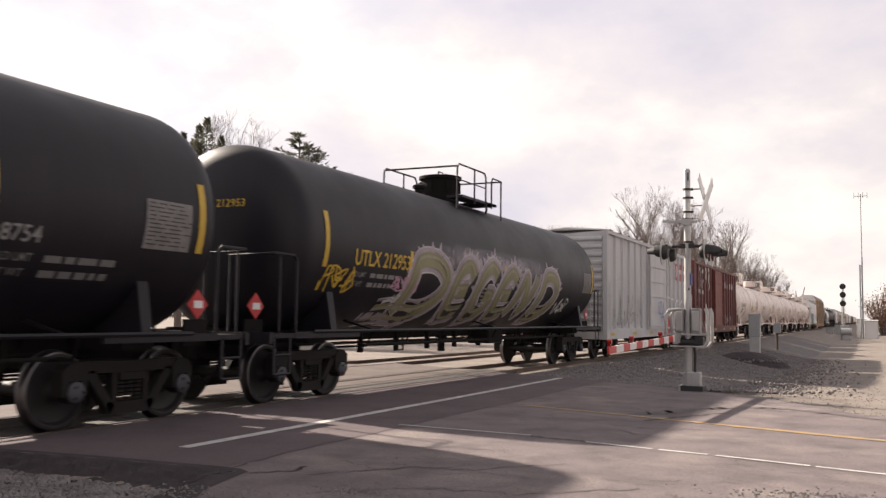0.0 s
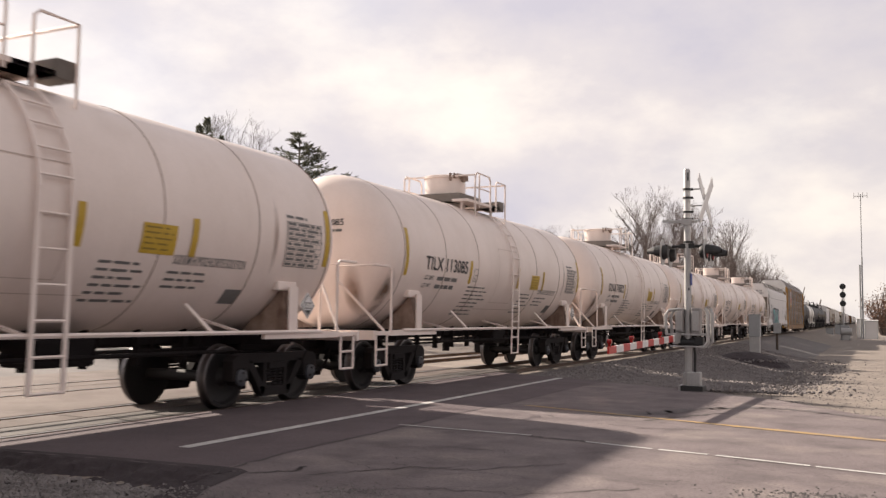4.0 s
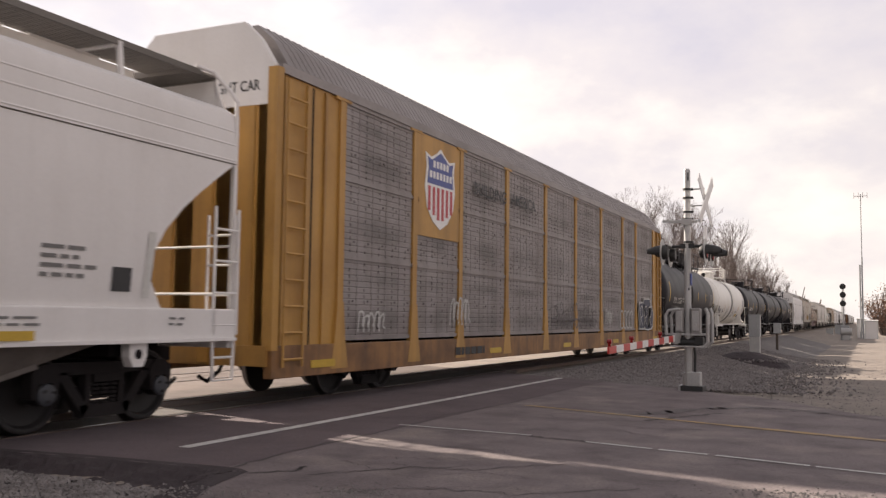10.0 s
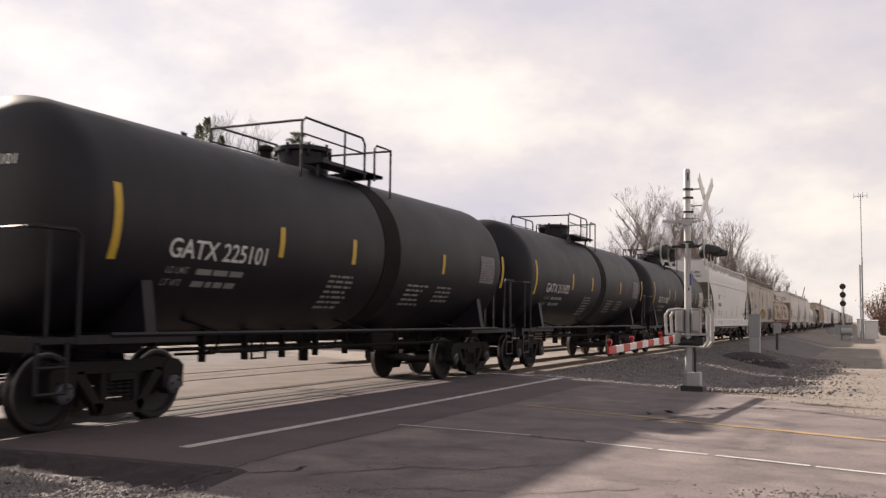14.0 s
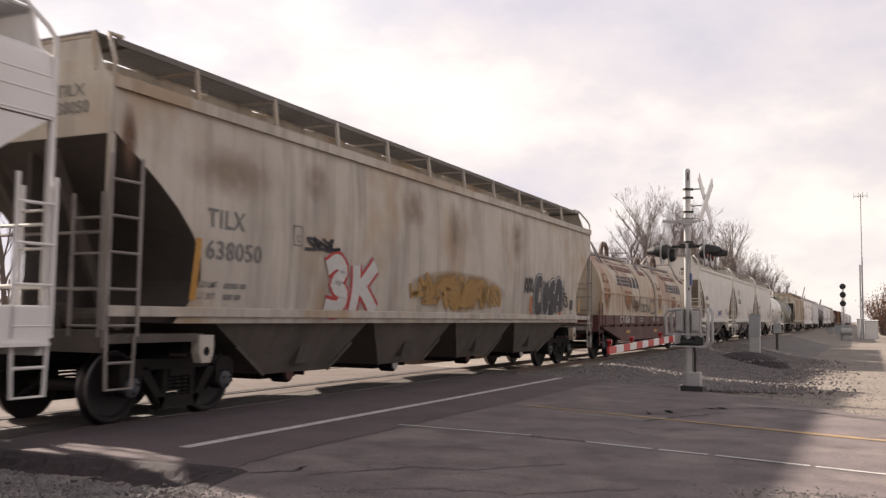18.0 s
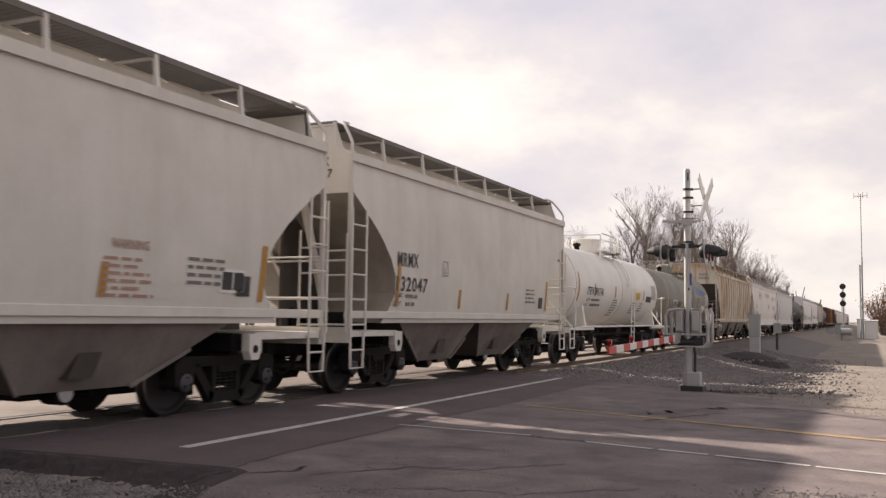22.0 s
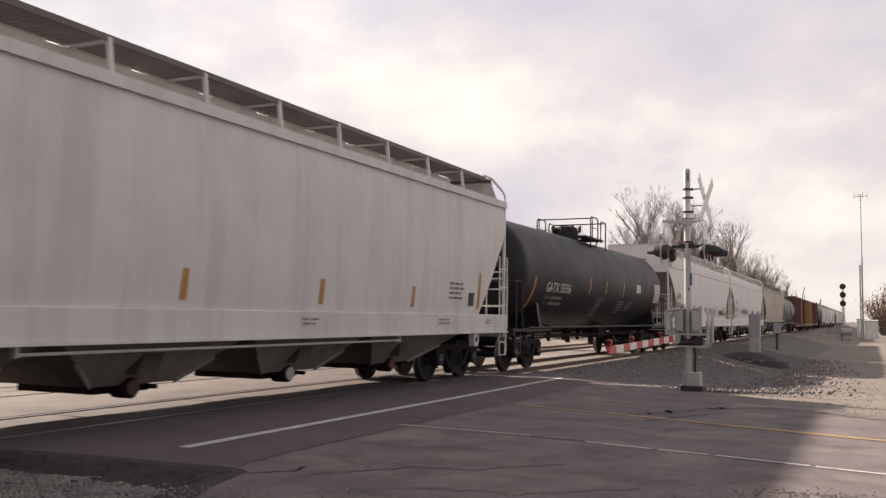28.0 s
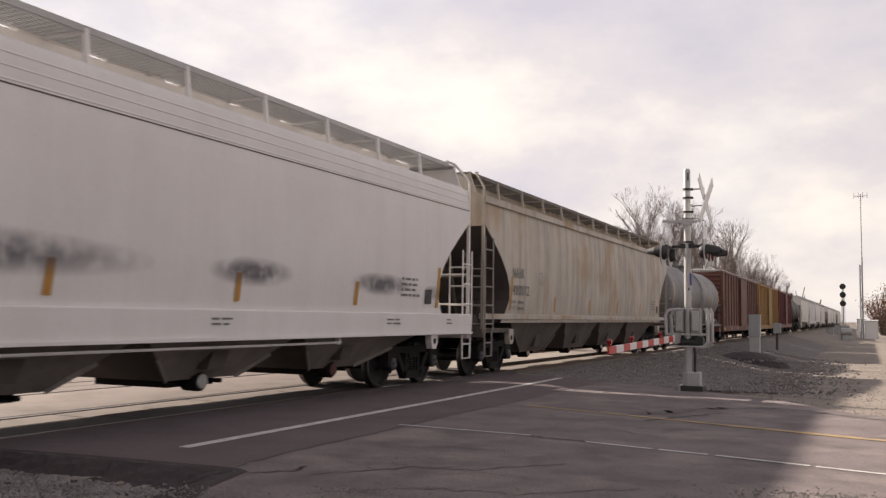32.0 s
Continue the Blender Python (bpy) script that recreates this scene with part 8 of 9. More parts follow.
def styx_paint(car, L, surf):
    patch("paint_patch", 1.66, 2.2, 1.8, 2.2, "ink_grey", car, surf, label="grey painted-out patch")
    patch("paint_patch", 2.1, 3.05, 1.79, 2.07, "table_pale", car, surf)
    patch("notice_patch", 9.85, 10.7, 1.58, 1.8, "mark_yellow", car, surf, label="yellow printed notice")
    patch("notice_patch", 11.0, 11.55, 1.6, 1.76, "ink", car, surf)
    s = Shape()
    blob(s, 8.75, 10.1, 1.82, 2.3, surf, 14, rough=0.1)
    part("paint_patch", s, "gate_white", car, "fresh white touch-up paint")
    patch("paint_patch", 12.1, 13.2, 2.0, 2.75, "table_pale", car, surf)
    s = Shape()
    blob(s, 0.62, 1.3, 1.25, 2.35, surf, 12, rough=0.1)
    part("soot_stain", s, "soft_soot", car, "dark soot stain near the end")
    head_stain(car, 0.62, 1.04, 1.35, 2.45, 1.48, 2.56, "soot_stain", "dark soot stain on the tank head")


def itfx_paint(car, L, surf):
    patch("notice_patch", 9.22, 9.88, 2.12, 2.38, "mark_yellow", car, surf, label="yellow printed notice")
    patch("notice_patch", 10.93, 11.85, 2.05, 2.28, "ink", car, surf)
    placard(car, L - 1.83, 1.5, 1.47, "gate_white")


def olive_paint(car, L, surf):
    patch("notice_patch", 2.62, 3.66, 1.95, 2.28, "gate_white", car, surf, label="white painted panel behind the mark")
    writing("car_mark", "IARX", 2.70, 1.99, 0.24, "ink", car, surf, width=0.88, bold=0.02, lift=0.02)
    writing("car_mark", "64633", 3.70, 1.97, 0.24, "ink", car, surf, width=0.92, bold=0.012)
    bars("load_limit_stencil", 2.8, 1.8, 1.9, 2, 0.17, "ink_grey", car, surf, seed=1)
    patch("notice_patch", 10.3, 11.35, 1.75, 2.12, "gate_white", car, surf)
    s, y = Shape(), 9.05
    for w, tall in ((0.55, 1), (0.3, 1), (0.12, 0), (0.35, 0), (0.12, 1), (0.35, 0)):
        stroke(s, [(y + w / 2, 2.7), (y + w / 2, 2.9), (y + w / 2, 3.12 if tall else 2.98)], w, surf)
        y += w + 0.14
    part("company_emblem", s, "g_blue", car, "faded blue company lettering as plain bars")


def gatx55_paint(car, L, surf):
    patch("notice_patch", L - 5.6, L - 4.9, 2.35, 2.65, "chalk", car, surf)
    patch("notice_patch", L - 2.5, L - 1.5, 2.05, 2.78, "chalk", car, surf, lift=0.016, label="white printed data table")
    bars("table_print", L - 2.46, 2.70, 0.95, 8, 0.085, "ink_grey", car, surf, seed=18, thick=0.3, lift=0.021)


def white_box_paint(car, L, surf):
    W = 1.42
    part("banner", Shape().box(W - 0.01, W + 0.01, 12.69, 15.18, 3.17, 3.93), "banner_red", car, "red banner with a white striped disc emblem")
    s = Shape()
    for j in range(5):
        hw = (0.14, 0.21, 0.24, 0.22, 0.15)[j]
        s.box(W + 0.011, W + 0.015, 13.05 - hw, 13.05 + hw, 3.33 + j * 0.10, 3.395 + j * 0.10)
    part("banner_emblem", s, "gate_white", car)
    for j in range(7):
        part("banner_bar", Shape().box(W + 0.011, W + 0.015, 13.58 + j * 0.215, 13.72 + j * 0.215, 3.5 + 0.004 * j, 3.68 + 0.004 * j), "gate_white", car)
    s = Shape()
    for j, z in enumerate((2.35, 2.55, 2.75, 2.95, 3.15, 3.35, 3.55, 3.75)):
        s.box(W + 0.004, W + 0.008, 1.95, 2.15, z, z + 0.13)
    part("company_emblem", s, "chalk", car, "column of pale plain bars")
    sf = lambda z: W + 0.03
    scribble(car, sf, 1.4, 6.0, 1.1, 2.3, "ink_grey", 21, 9, 0.03, "thin grey spray outlines")
    scribble(car, sf, 1.6, 4.0, 1.05, 2.0, "g_white", 23, 5, 0.04)
    s, s2 = Shape(), Shape()
    dr = lambda z: W + 0.13
    for k, pts in enumerate(([(0, 0), (0.08, 0.5), (0.2, 0)], [(0.28, 0.45), (0.5, 0.5), (0.28, 0.05), (0.52, 0.0)], [(0.6, 0.5), (0.6, 0.05), (0.78, 0.05), (0.8, 0.5)], [(0.9, 0.5), (0.92, 0.05), (1.15, 0.2)])):
        stroke(s, [(8.35 + a * 1.15, 1.6 + b) for a, b in pts], 0.05, dr)
    for pts in ([(0.35, 0.1), (0.75, 0.15)], [(0.45, -0.15), (0.5, 0.3)], [(0.62, -0.12), (0.66, 0.3)], [(0.8, 0.0), (0.9, 0.25), (0.92, -0.15)]):
        stroke(s, [(8.5 + a * 1.15, 1.35 + b * 0.9) for a, b in pts], 0.05, dr)
    part("spray_tag", s, "g_blue", car, "blue spray tag on the door")
    # large hollow letters in thin white outline
    for y, w, pts in ((10.0, 1.5, [(0.0, 0.3), (0.12, 0.8), (0.5, 1.0), (0.95, 0.95), (1.0, 0.6), (0.8, 0.25), (1.05, 0.0)]), (10.2, 1.1, [(0.1, 0.35), (0.2, 0.7), (0.6, 0.8), (0.75, 0.55), (0.45, 0.35), (0.1, 0.35)]),
                      (11.3, 1.5, [(0.0, 0.95), (0.35, 0.55), (0.3, 0.1), (0.7, 0.0), (0.9, 0.5), (0.6, 0.95), (0.1, 0.98)]), (12.5, 1.2, [(0.0, 0.0), (0.1, 0.85), (0.9, 0.9), (0.85, 0.55), (0.35, 0.55), (0.45, 0.3), (1.0, 0.25), (0.95, 0.0), (0.2, -0.05)]),
                      (13.5, 1.6, [(0.0, 0.8), (0.5, 0.95), (0.85, 0.75), (0.9, 0.3), (1.0, 0.05), (0.6, 0.05), (0.5, 0.35), (0.3, 0.35), (0.2, 0.0), (0.0, 0.1), (0.05, 0.7)]), (13.95, 0.6, [(0.0, 0.6), (0.5, 0.75), (0.8, 0.55), (0.3, 0.45), (0.0, 0.6)])):
        stroke(s2, [(y + a * w, 1.02 + b * 1.28) for a, b in pts], 0.06, sf)
        stroke(s2, [(y + a * w * 1.04 - 0.05, 0.98 + b * 1.36) for a, b in pts[:5]], 0.045, sf)
    stroke(s2, [(10.6, 1.05), (11.8, 0.88), (13.2, 0.95), (15.2, 0.9)], 0.04, sf)
    part("spray_outline", s2, "gate_white", car, "large hollow letters in white spray outline")
    s = Shape()
    for y0, y1, z0, z1 in ((9.95, 10.8, 1.18, 1.5), (10.25, 11.2, 1.1, 1.36), (10.25, 10.95, 0.95, 1.3), (9.85, 11.75, 0.72, 1.0), (10.15, 11.45, 0.92, 1.08)):
        s.prism([(y0, z0), (y1 - 0.06, z0 + 0.02), (y1, (z0 + z1) / 2), (y1 - 0.12, z1), (y0 + 0.1, z1 - 0.03), (y0 + 0.03, (z0 + z1) / 2)], W + 0.085 + 0.0012 * (y0 % 1), W + 0.09 + 0.0012 * (y0 % 1))
    part("spray_patch", s, "g_red", car, "bright red sprayed patch")
    s = Shape()
    stroke(s, [(11.7, 0.85), (12.0, 0.95), (12.4, 0.9)], 0.04, lambda z: W + 0.08)
    part("spray_tag", s, "g_red", car)
    for i, (y, z, r) in enumerate(((11.57, 1.5, 0.22), (9.42, 1.26, 0.14), (10.72, 4.0, 0.2), (14.2, 3.95, 0.3))):
        s = Shape()
        blob(s, y - r * 0.6, y + r * 0.6, z - r * 1.4, z + r, lambda z: W + 0.006, 30 + i, rough=0.1)
        part("rust_stain", s, "soft_rust", car)
    for i, y in enumerate((10.76, 11.7, 12.63, 14.44)):
        s = Shape()
        blob(s, y - 0.05, y + 0.05, 2.2 + 0.3 * i, 4.05, lambda z: W + 0.052, 60 + i, rough=0.1)
        part("rust_streak", s, "soft_rust", car)


def red_box_paint(car, L, surf):
    W = 1.42
    sf = lambda z: W + 0.006
    s = Shape()
    for pts, w in (([(1.75, 3.12), (2.02, 3.62)], 0.2), ([(2.36, 3.95), (2.55, 4.08), (2.62, 3.9), (2.66, 3.2), (2.8, 3.05), (3.0, 3.15), (3.06, 3.5)], 0.22), ([(3.4, 3.35), (3.6, 3.5), (3.72, 3.25), (3.6, 3.2)], 0.09), ([(3.8, 3.35), (4.0, 3.4), (3.85, 3.22), (4.02, 3.24)], 0.08),
                   ([(4.3, 3.6), (4.38, 3.85), (4.58, 3.85), (4.66, 3.5), (4.74, 3.05), (4.9, 2.95), (4.98, 3.1)], 0.2), ([(5.28, 3.4), (5.35, 3.75), (5.52, 3.85), (5.62, 3.6), (5.5, 3.2), (5.4, 2.98)], 0.17)):
        stroke(s, pts, w, sf)
    for y0, y1, z in ((3.22, 4.02, 3.86), (4.3, 5.0, 4.0), (5.2, 5.75, 4.02), (1.6, 2.2, 2.78), (2.4, 3.1, 2.78), (3.22, 4.0, 2.74)):
        s.box(W + 0.002, W + 0.012, y0, y1, z, z + 0.2)
    part("railway_emblem", s, "chalk", car, "large faded white angular emblem")
    for k in range(9):
        y = 11.15 + k * 0.42 + (0.45 if k > 3 else 0)
        part("slogan_bar", Shape().box(W + 0.002, W + 0.012, y, y + 0.28, 3.32, 3.32 + (0.36 if k % 3 else 0.3)), "chalk", car)
    part("notice_patch", Shape().box(W + 0.002, W + 0.012, 4.3, 4.88, 1.58, 2.24), "chalk", car, "square white stencil panel")
    part("notice_patch", Shape().box(W + 0.002, W + 0.012, 2.55, 2.88, 2.7, 3.02), "g_teal", car)
    scribble(car, lambda z: W + 0.03, 1.7, 6.0, 0.8, 1.5, "g_white", 33, 6, 0.035)
    scribble(car, lambda z: W + 0.03, 11.0, 14.2, 1.1, 1.7, "g_white", 34, 5, 0.04)
    smudges(car, lambda z: W + 0.08, [(2.0, 3.2, 0.72, 1.0), (4.2, 5.4, 0.72, 0.98)], "soft_grey", 3)


def equx_paint(car, L, surf):
    s = Shape()
    s.prism([(4.15, 1.05), (9.9, 1.08), (10.15, 1.7), (9.9, 2.3), (5.0, 2.55), (4.9, 2.35), (4.15, 2.0)], 1.575, 1.60)
    part("spray_cloud", s, "g_pink", car, "pink sprayed panel")
    z0 = 1.15
    sf = lambda z: 1.60
    v, f = text_mesh("2TRAINZ", 1.2, 5.62, 0.10, 1.06)
    part("spray_outline", Shape().add([(1.606, 4.2 + a, z0 + b) for a, b in v], f), "g_black", car)
    v, f = text_mesh("2TRAINZ", 1.13, 5.5, 0.062, 1.08)
    part("spray_lettering", Shape().add([(1.612, 4.18 + a, z0 + 0.05 + b) for a, b in v], f), "g_teal", car, "teal sprayed block letters")
    s = Shape()
    stroke(s, [(4.95, 2.55), (6.5, 2.5), (9.9, 2.3), (10.15, 1.7), (9.9, 1.08)], 0.06, sf, 0.02)
    part("spray_edge", s, "g_black", car)
    sf2 = lambda z: surf(z)
    s = Shape()
    z = 2.55
    for q in ([(0.95, z), (1.0, z + 0.62)], [(1.0, z + 0.62), (1.62, z + 0.60)], [(1.62, z + 0.60), (1.60, z - 0.02)], [(1.60, z - 0.02), (0.95, z)], [(1.08, z + 0.3), (1.22, z + 0.12)], [(1.22, z + 0.12), (1.45, z + 0.68)]):
        stroke(s, [(0.28 + y, zq) for y, zq in q], 0.045, sf2)
    for q in ([(0.55, 0.78), (0.55, 1.18)], [(0.55, 1.18), (0.74, 0.8)], [(0.74, 0.8), (0.74, 1.2)], [(0.86, 0.8), (0.86, 1.15)], [(1.0, 0.8), (1.0, 1.15), (1.22, 1.15), (1.22, 0.8), (1.0, 0.8)], [(1.34, 0.78), (1.34, 1.12)], [(1.34, 1.12), (1.54, 0.72)], [(1.54, 0.72), (1.54, 1.1)],
              [(0.6, 1.62), (0.68, 1.36)], [(0.68, 1.36), (0.78, 1.62)], [(0.95, 1.35), (0.85, 1.48), (0.98, 1.6)], [(1.12, 1.34), (1.12, 1.46)], [(1.3, 1.34), (1.3, 1.5)], [(1.3, 1.34), (1.42, 1.36)]):
        stroke(s, [(0.28 + 0.95 * y, z + h) for y, h in q], 0.04, sf2)
    part("spray_tag", s, "g_black", car, "black spray-painted ballot box doodle")
    for y in (0.6, 5.3, 7.7, 11.0, 13.6, 16.4):
        patch("reflector_stripe", y, y + 0.6, 1.08, 1.18, "mark_yellow", car, lambda z: 1.615, rows=1)
    bars("stencil", 14.7, 2.7, 0.8, 7, 0.09, "ink_grey", car, surf, seed=11, thick=0.3)


def tilx638_paint(car, L, surf):
    red, white, black = Shape(), Shape(), Shape()
    for n, pts in enumerate(([(4.95, 2.12), (5.25, 2.25), (5.45, 2.08), (5.2, 1.88), (5.5, 1.72), (5.35, 1.5), (4.95, 1.52)], [(5.85, 2.22), (5.88, 1.85), (5.82, 1.45)], [(6.5, 2.25), (6.1, 1.92), (6.0, 1.84)], [(6.05, 1.86), (6.35, 1.62), (6.55, 1.45)])):
        stroke(black, pts, 0.40, surf, 0.010), stroke(red, pts, 0.36, surf, 0.013 + 0.0004 * n), stroke(white, pts, 0.25, surf, 0.017 + 0.0004 * n)
    part("spray_shadow", black, "g_mauve", car), part("spray_rim", red, "g_red", car, "red sprayed outline"), part("spray_lettering", white, "g_white", car, "two fat white sprayed letters")
    for i, (y0, y1, z0, z1) in enumerate(((1.4, 3.6, 2.9, 3.7), (4.2, 5.0, 3.1, 3.8), (7.3, 8.6, 2.9, 3.95), (9.5, 10.3, 2.4, 3.9), (13.0, 14.2, 2.6, 3.9), (0.5, 0.8, 2.9, 3.9))):
        st = Shape()
        blob(st, y0, y1, z0, z1, surf, 410 + i, lift=0.006, rough=0.1)
        part("rust_stain", st, "soft_rust_thin" if i != 5 else "soft_rust", car, "orange-brown stain")
    scribble(car, surf, 4.3, 5.2, 2.38, 2.62, "g_black", 55, 4, 0.05)
    s = Shape()
    blob(s, 7.6, 12.8, 1.45, 2.35, surf, 7, rough=0.1)
    part("spray_cloud", s, "soft_ochre", car)
    scribble(car, surf, 7.9, 12.5, 1.55, 2.25, "g_ochre", 56, 8, 0.1, "faded ochre spray lettering")
    rim, edge, fill = Shape(), Shape(), Shape()
    for n, (y, w, pts) in enumerate(((14.88, 0.62, [(0.85, 0.85), (0.35, 0.85), (0.2, 0.4), (0.45, 0.12), (0.9, 0.25)]), (15.5, 0.5, [(0.5, 0.85), (0.25, 0.5), (0.5, 0.15), (0.78, 0.5), (0.5, 0.85)]),
                                     (16.0, 0.55, [(0.85, 0.82), (0.35, 0.75), (0.3, 0.5), (0.75, 0.42), (0.7, 0.15), (0.2, 0.15)]), (16.45, 0.68, [(0.15, 0.1), (0.4, 0.8), (0.75, 0.8), (0.9, 0.1)]))):
        q = [(y + a * w, 1.46 + b * 0.98) for a, b in pts]
        stroke(rim, q, 0.46, surf, 0.011), stroke(edge, q, 0.39, surf, 0.015 + 0.0006 * n), stroke(fill, q, 0.33, surf, 0.0185 + 0.0006 * n)
    stroke(edge, [(16.52, 1.78), (17.0, 1.78)], 0.22, surf, 0.017), stroke(fill, [(16.5, 1.78), (17.02, 1.78)], 0.16, surf, 0.0207)
    part("spray_rim", rim, "g_black", car), part("spray_outline", edge, "g_white", car), part("spray_lettering", fill, "g_black", car, "fat black sprayed letters with white edges")
    s = Shape()
    for z in (2.0, 2.25):
        stroke(s, [(17.2, z), (17.45, z - 0.25), (17.7, z - 0.3)], 0.05, surf), stroke(s, [(17.3, z + 0.2), (17.35, z - 0.4)], 0.05, surf)
    stroke(s, [(17.5, 2.0), (17.75, 1.75), (17.6, 1.7)], 0.05, surf)
    for y in (14.2, 14.42, 14.6):
        stroke(s, [(y - 0.1, 2.0), (y, 2.4), (y + 0.12, 2.05), (y - 0.08, 2.2), (y + 0.1, 2.35)], 0.05, surf)
    part("spray_tag", s, "g_black", car)
    s = Shape()
    stroke(s, [(14.68, 1.9), (14.72, 1.48), (15.2, 1.36), (15.7, 1.42), (16.4, 1.36), (17.0, 1.4), (17.16, 1.56)], 0.09, surf, 0.009)
    part("spray_edge", s, "g_red", car)


def acfx516_paint(car, L, surf):
    smudges(car, surf, [(4.6, 5.9, 1.8, 2.3), (7.6, 9.2, 1.75, 2.15), (11.2, 12.2, 1.65, 2.0), (14.6, 16.6, 1.6, 2.0)], "soft_grey", 61)
    s = Shape()
    stroke(s, [(1.3, 1.15), (1.8, 1.35), (2.3, 1.3), (2.6, 1.75), (3.3, 2.0), (3.5, 1.8), (2.9, 1.55), (2.7, 1.65), (3.4, 1.95), (4.2, 2.15), (4.6, 2.05), (4.1, 1.6), (3.5, 1.4), (3.9, 1.95), (4.7, 2.1), (5.1, 1.9), (4.7, 1.6), (4.4, 1.35)], 0.06, surf)
    stroke(s, [(2.2, 1.2), (3.0, 1.12), (4.2, 1.2), (4.4, 1.05), (4.3, 1.5)], 0.05, surf, 0.06), stroke(s, [(3.2, 1.5), (3.6, 1.9), (3.4, 2.05), (2.9, 1.6)], 0.05, surf)
    part("spray_tag", s, "g_black", car, "looping black spray tag")
    s = Shape()
    for pts in ([(6.1, 1.5), (6.35, 2.05), (6.5, 1.75), (6.75, 2.1), (7.0, 1.5)], [(7.4, 1.5), (7.5, 1.95), (7.9, 1.9), (7.6, 1.7), (8.1, 1.5)], [(8.5, 1.6), (8.7, 1.75), (9.0, 1.6)]):
        stroke(s, pts, 0.055, surf)
    part("spray_tag", s, "g_black", car)
    scribble(car, surf, 12.0, 13.6, 1.55, 2.1, "g_black", 64, 5, 0.05)
    scribble(car, surf, 15.0, 17.0, 1.6, 1.9, "g_black", 65, 5, 0.05)


def acfx157_paint(car, L, surf):
    smudges(car, surf, [(3.9, 10.0, 1.7, 2.25), (10.8, 12.9, 1.75, 2.2), (14.4, 16.6, 1.72, 2.15), (17.2, 18.0, 1.7, 2.0)], "soft_grey", 71)


def stain_paint(car, L, surf):
    for i, (y0, y1, z0, z1) in enumerate(((8.5, 14.0, 3.2, 3.85), (4.0, 7.5, 3.0, 3.8), (14.5, 17.8, 3.0, 3.6), (15.5, 18.5, 2.2, 2.8), (11.5, 13.5, 2.2, 2.9), (18.2, 19.8, 3.0, 3.8))):
        s = Shape()
        blob(s, y0, y1, z0, z1, surf, 90 + i, rough=0.1)
        part("rust_stain", s, "soft_orange", car, "orange rust stain")


def mrmx_paint(car, L, surf):
    scribble(car, surf, 3.7, 4.9, 1.6, 2.0, "g_blue", 81, 5, 0.06, "faint blue spray tag")
    scribble(car, surf, 6.6, 7.8, 1.6, 1.95, "g_blue", 82, 4, 0.06)


def mcex_paint(car, L, surf):
    writing("warning_word", "WARNING", L - 4.9, 2.12, 0.11, "faded_red", car, surf, width=0.6, bold=0.012)
    bars("warning_print", L - 5.0, 1.98, 0.85, 6, 0.085, "faded_red", car, surf, seed=83)
    patch("notice_patch", L - 2.95, L - 2.42, 1.66, 1.98, "gate_white", car, surf, label="small framed notice")
    patch("notice_print", L - 2.91, L - 2.7, 1.70, 1.94, "ink", car, surf, lift=0.013), patch("notice_print", L - 2.67, L - 2.46, 1.70, 1.94, "ink", car, surf, lift=0.013)


# ---- the train: each car's ends along the train, in metres ----
white_tank_label = "cream white tank car with rust stains, rolling on the track"
black_tank_label = "black tank car with yellow reflector stripes, rolling on the track"
hop_label = "covered hopper car with roof walkways, rolling on the track"
ST_LONG = [(2.4, 0.9), (5.6, 0.5), (8.3, 0.5), (14.0, 0.5), (17.1, 0.9)]
TRAIN = []


def joined(q0, q1, build):
    car = build(q1 - q0)
    TRAIN.append((car, q0))


joined(-8.4, 10.5, lambda L: tank_car(L, black_tank_label, "black", "8754", R=1.55, ink="chalk_dim", mark_y=14.6, mark_w=0.5, mark_z=2.1, mark_h=0.17, stripe_y=[(1.6, 0.9), (14.45, 0.8), (17.55, 0.9)], extras=black_paint))
joined(10.5, 28.9, lambda L: tank_car(L, "black tank car with sprayed khaki and white graffiti", "black", "UTLX 212953", "212953", R=1.55, ink="mark_yellow", mark_y=2.55, mark_w=2.0, stripe_y=[(1.65, 0.9), (4.6, 0.5), (9.5, 0.5), (17.0, 0.9)], dome="dark", rail_a=1.25, extras=utlx_paint))
joined(28.9, 45.85, lambda L: box_car(L, "light grey ribbed boxcar with graffiti and a red banner", "box_white", "box_white", (("FS", 2.3, 2.42, 0.28), ("RR", 3.15, 2.42, 0.28)), e=0.62, extras=white_box_paint, door=(0.405, 0.605)))
joined(45.85, 62.6, lambda L: box_car(L, "oxide red ribbed boxcar with a faded red door", "box_red", "door_red", (("FS", 1.7, 2.28, 0.24), ("RR", 2.55, 2.28, 0.24), ("107", 1.55, 1.84, 0.24), ("441", 2.5, 1.84, 0.24)), e=0.55, roof="box_brown", extras=red_box_paint, door=(0.40, 0.59)))
for q0, q1, mk in ((62.6, 76.5, "TILX 110932"), (76.5, 90.35, "TILX 113085"), (90.35, 104.2, "OLNX 718372"), (104.2, 118.1, "OLNX 718282"), (118.1, 131.95, "OLNX 718212"), (131.95, 145.75, "OLNX 718188")):
    joined(q0, q1, lambda L: tank_car(L, white_tank_label, "cream", mk, mk, seams=4, dome="tall", top_off=-0.45, rail_a=0.5, mark_z=2.31, extras=cream_paint))
joined(145.75, 166.45, lambda L: hopper_car(L, "white covered hopper car with teal and pink graffiti", "white_hop", ("EQUX", "015033"), bays=4, top="ridges", sill="deep", stripes="chalk", extras=equx_paint, mark_y=2.4, mark_h=0.28, mark_z=2.55, ridge_z=(3.46, 3.68, 3.87)))
joined(166.75, 194.3, lambda L: autorack(L, "enclosed auto carrier with yellow posts and grey screens"))
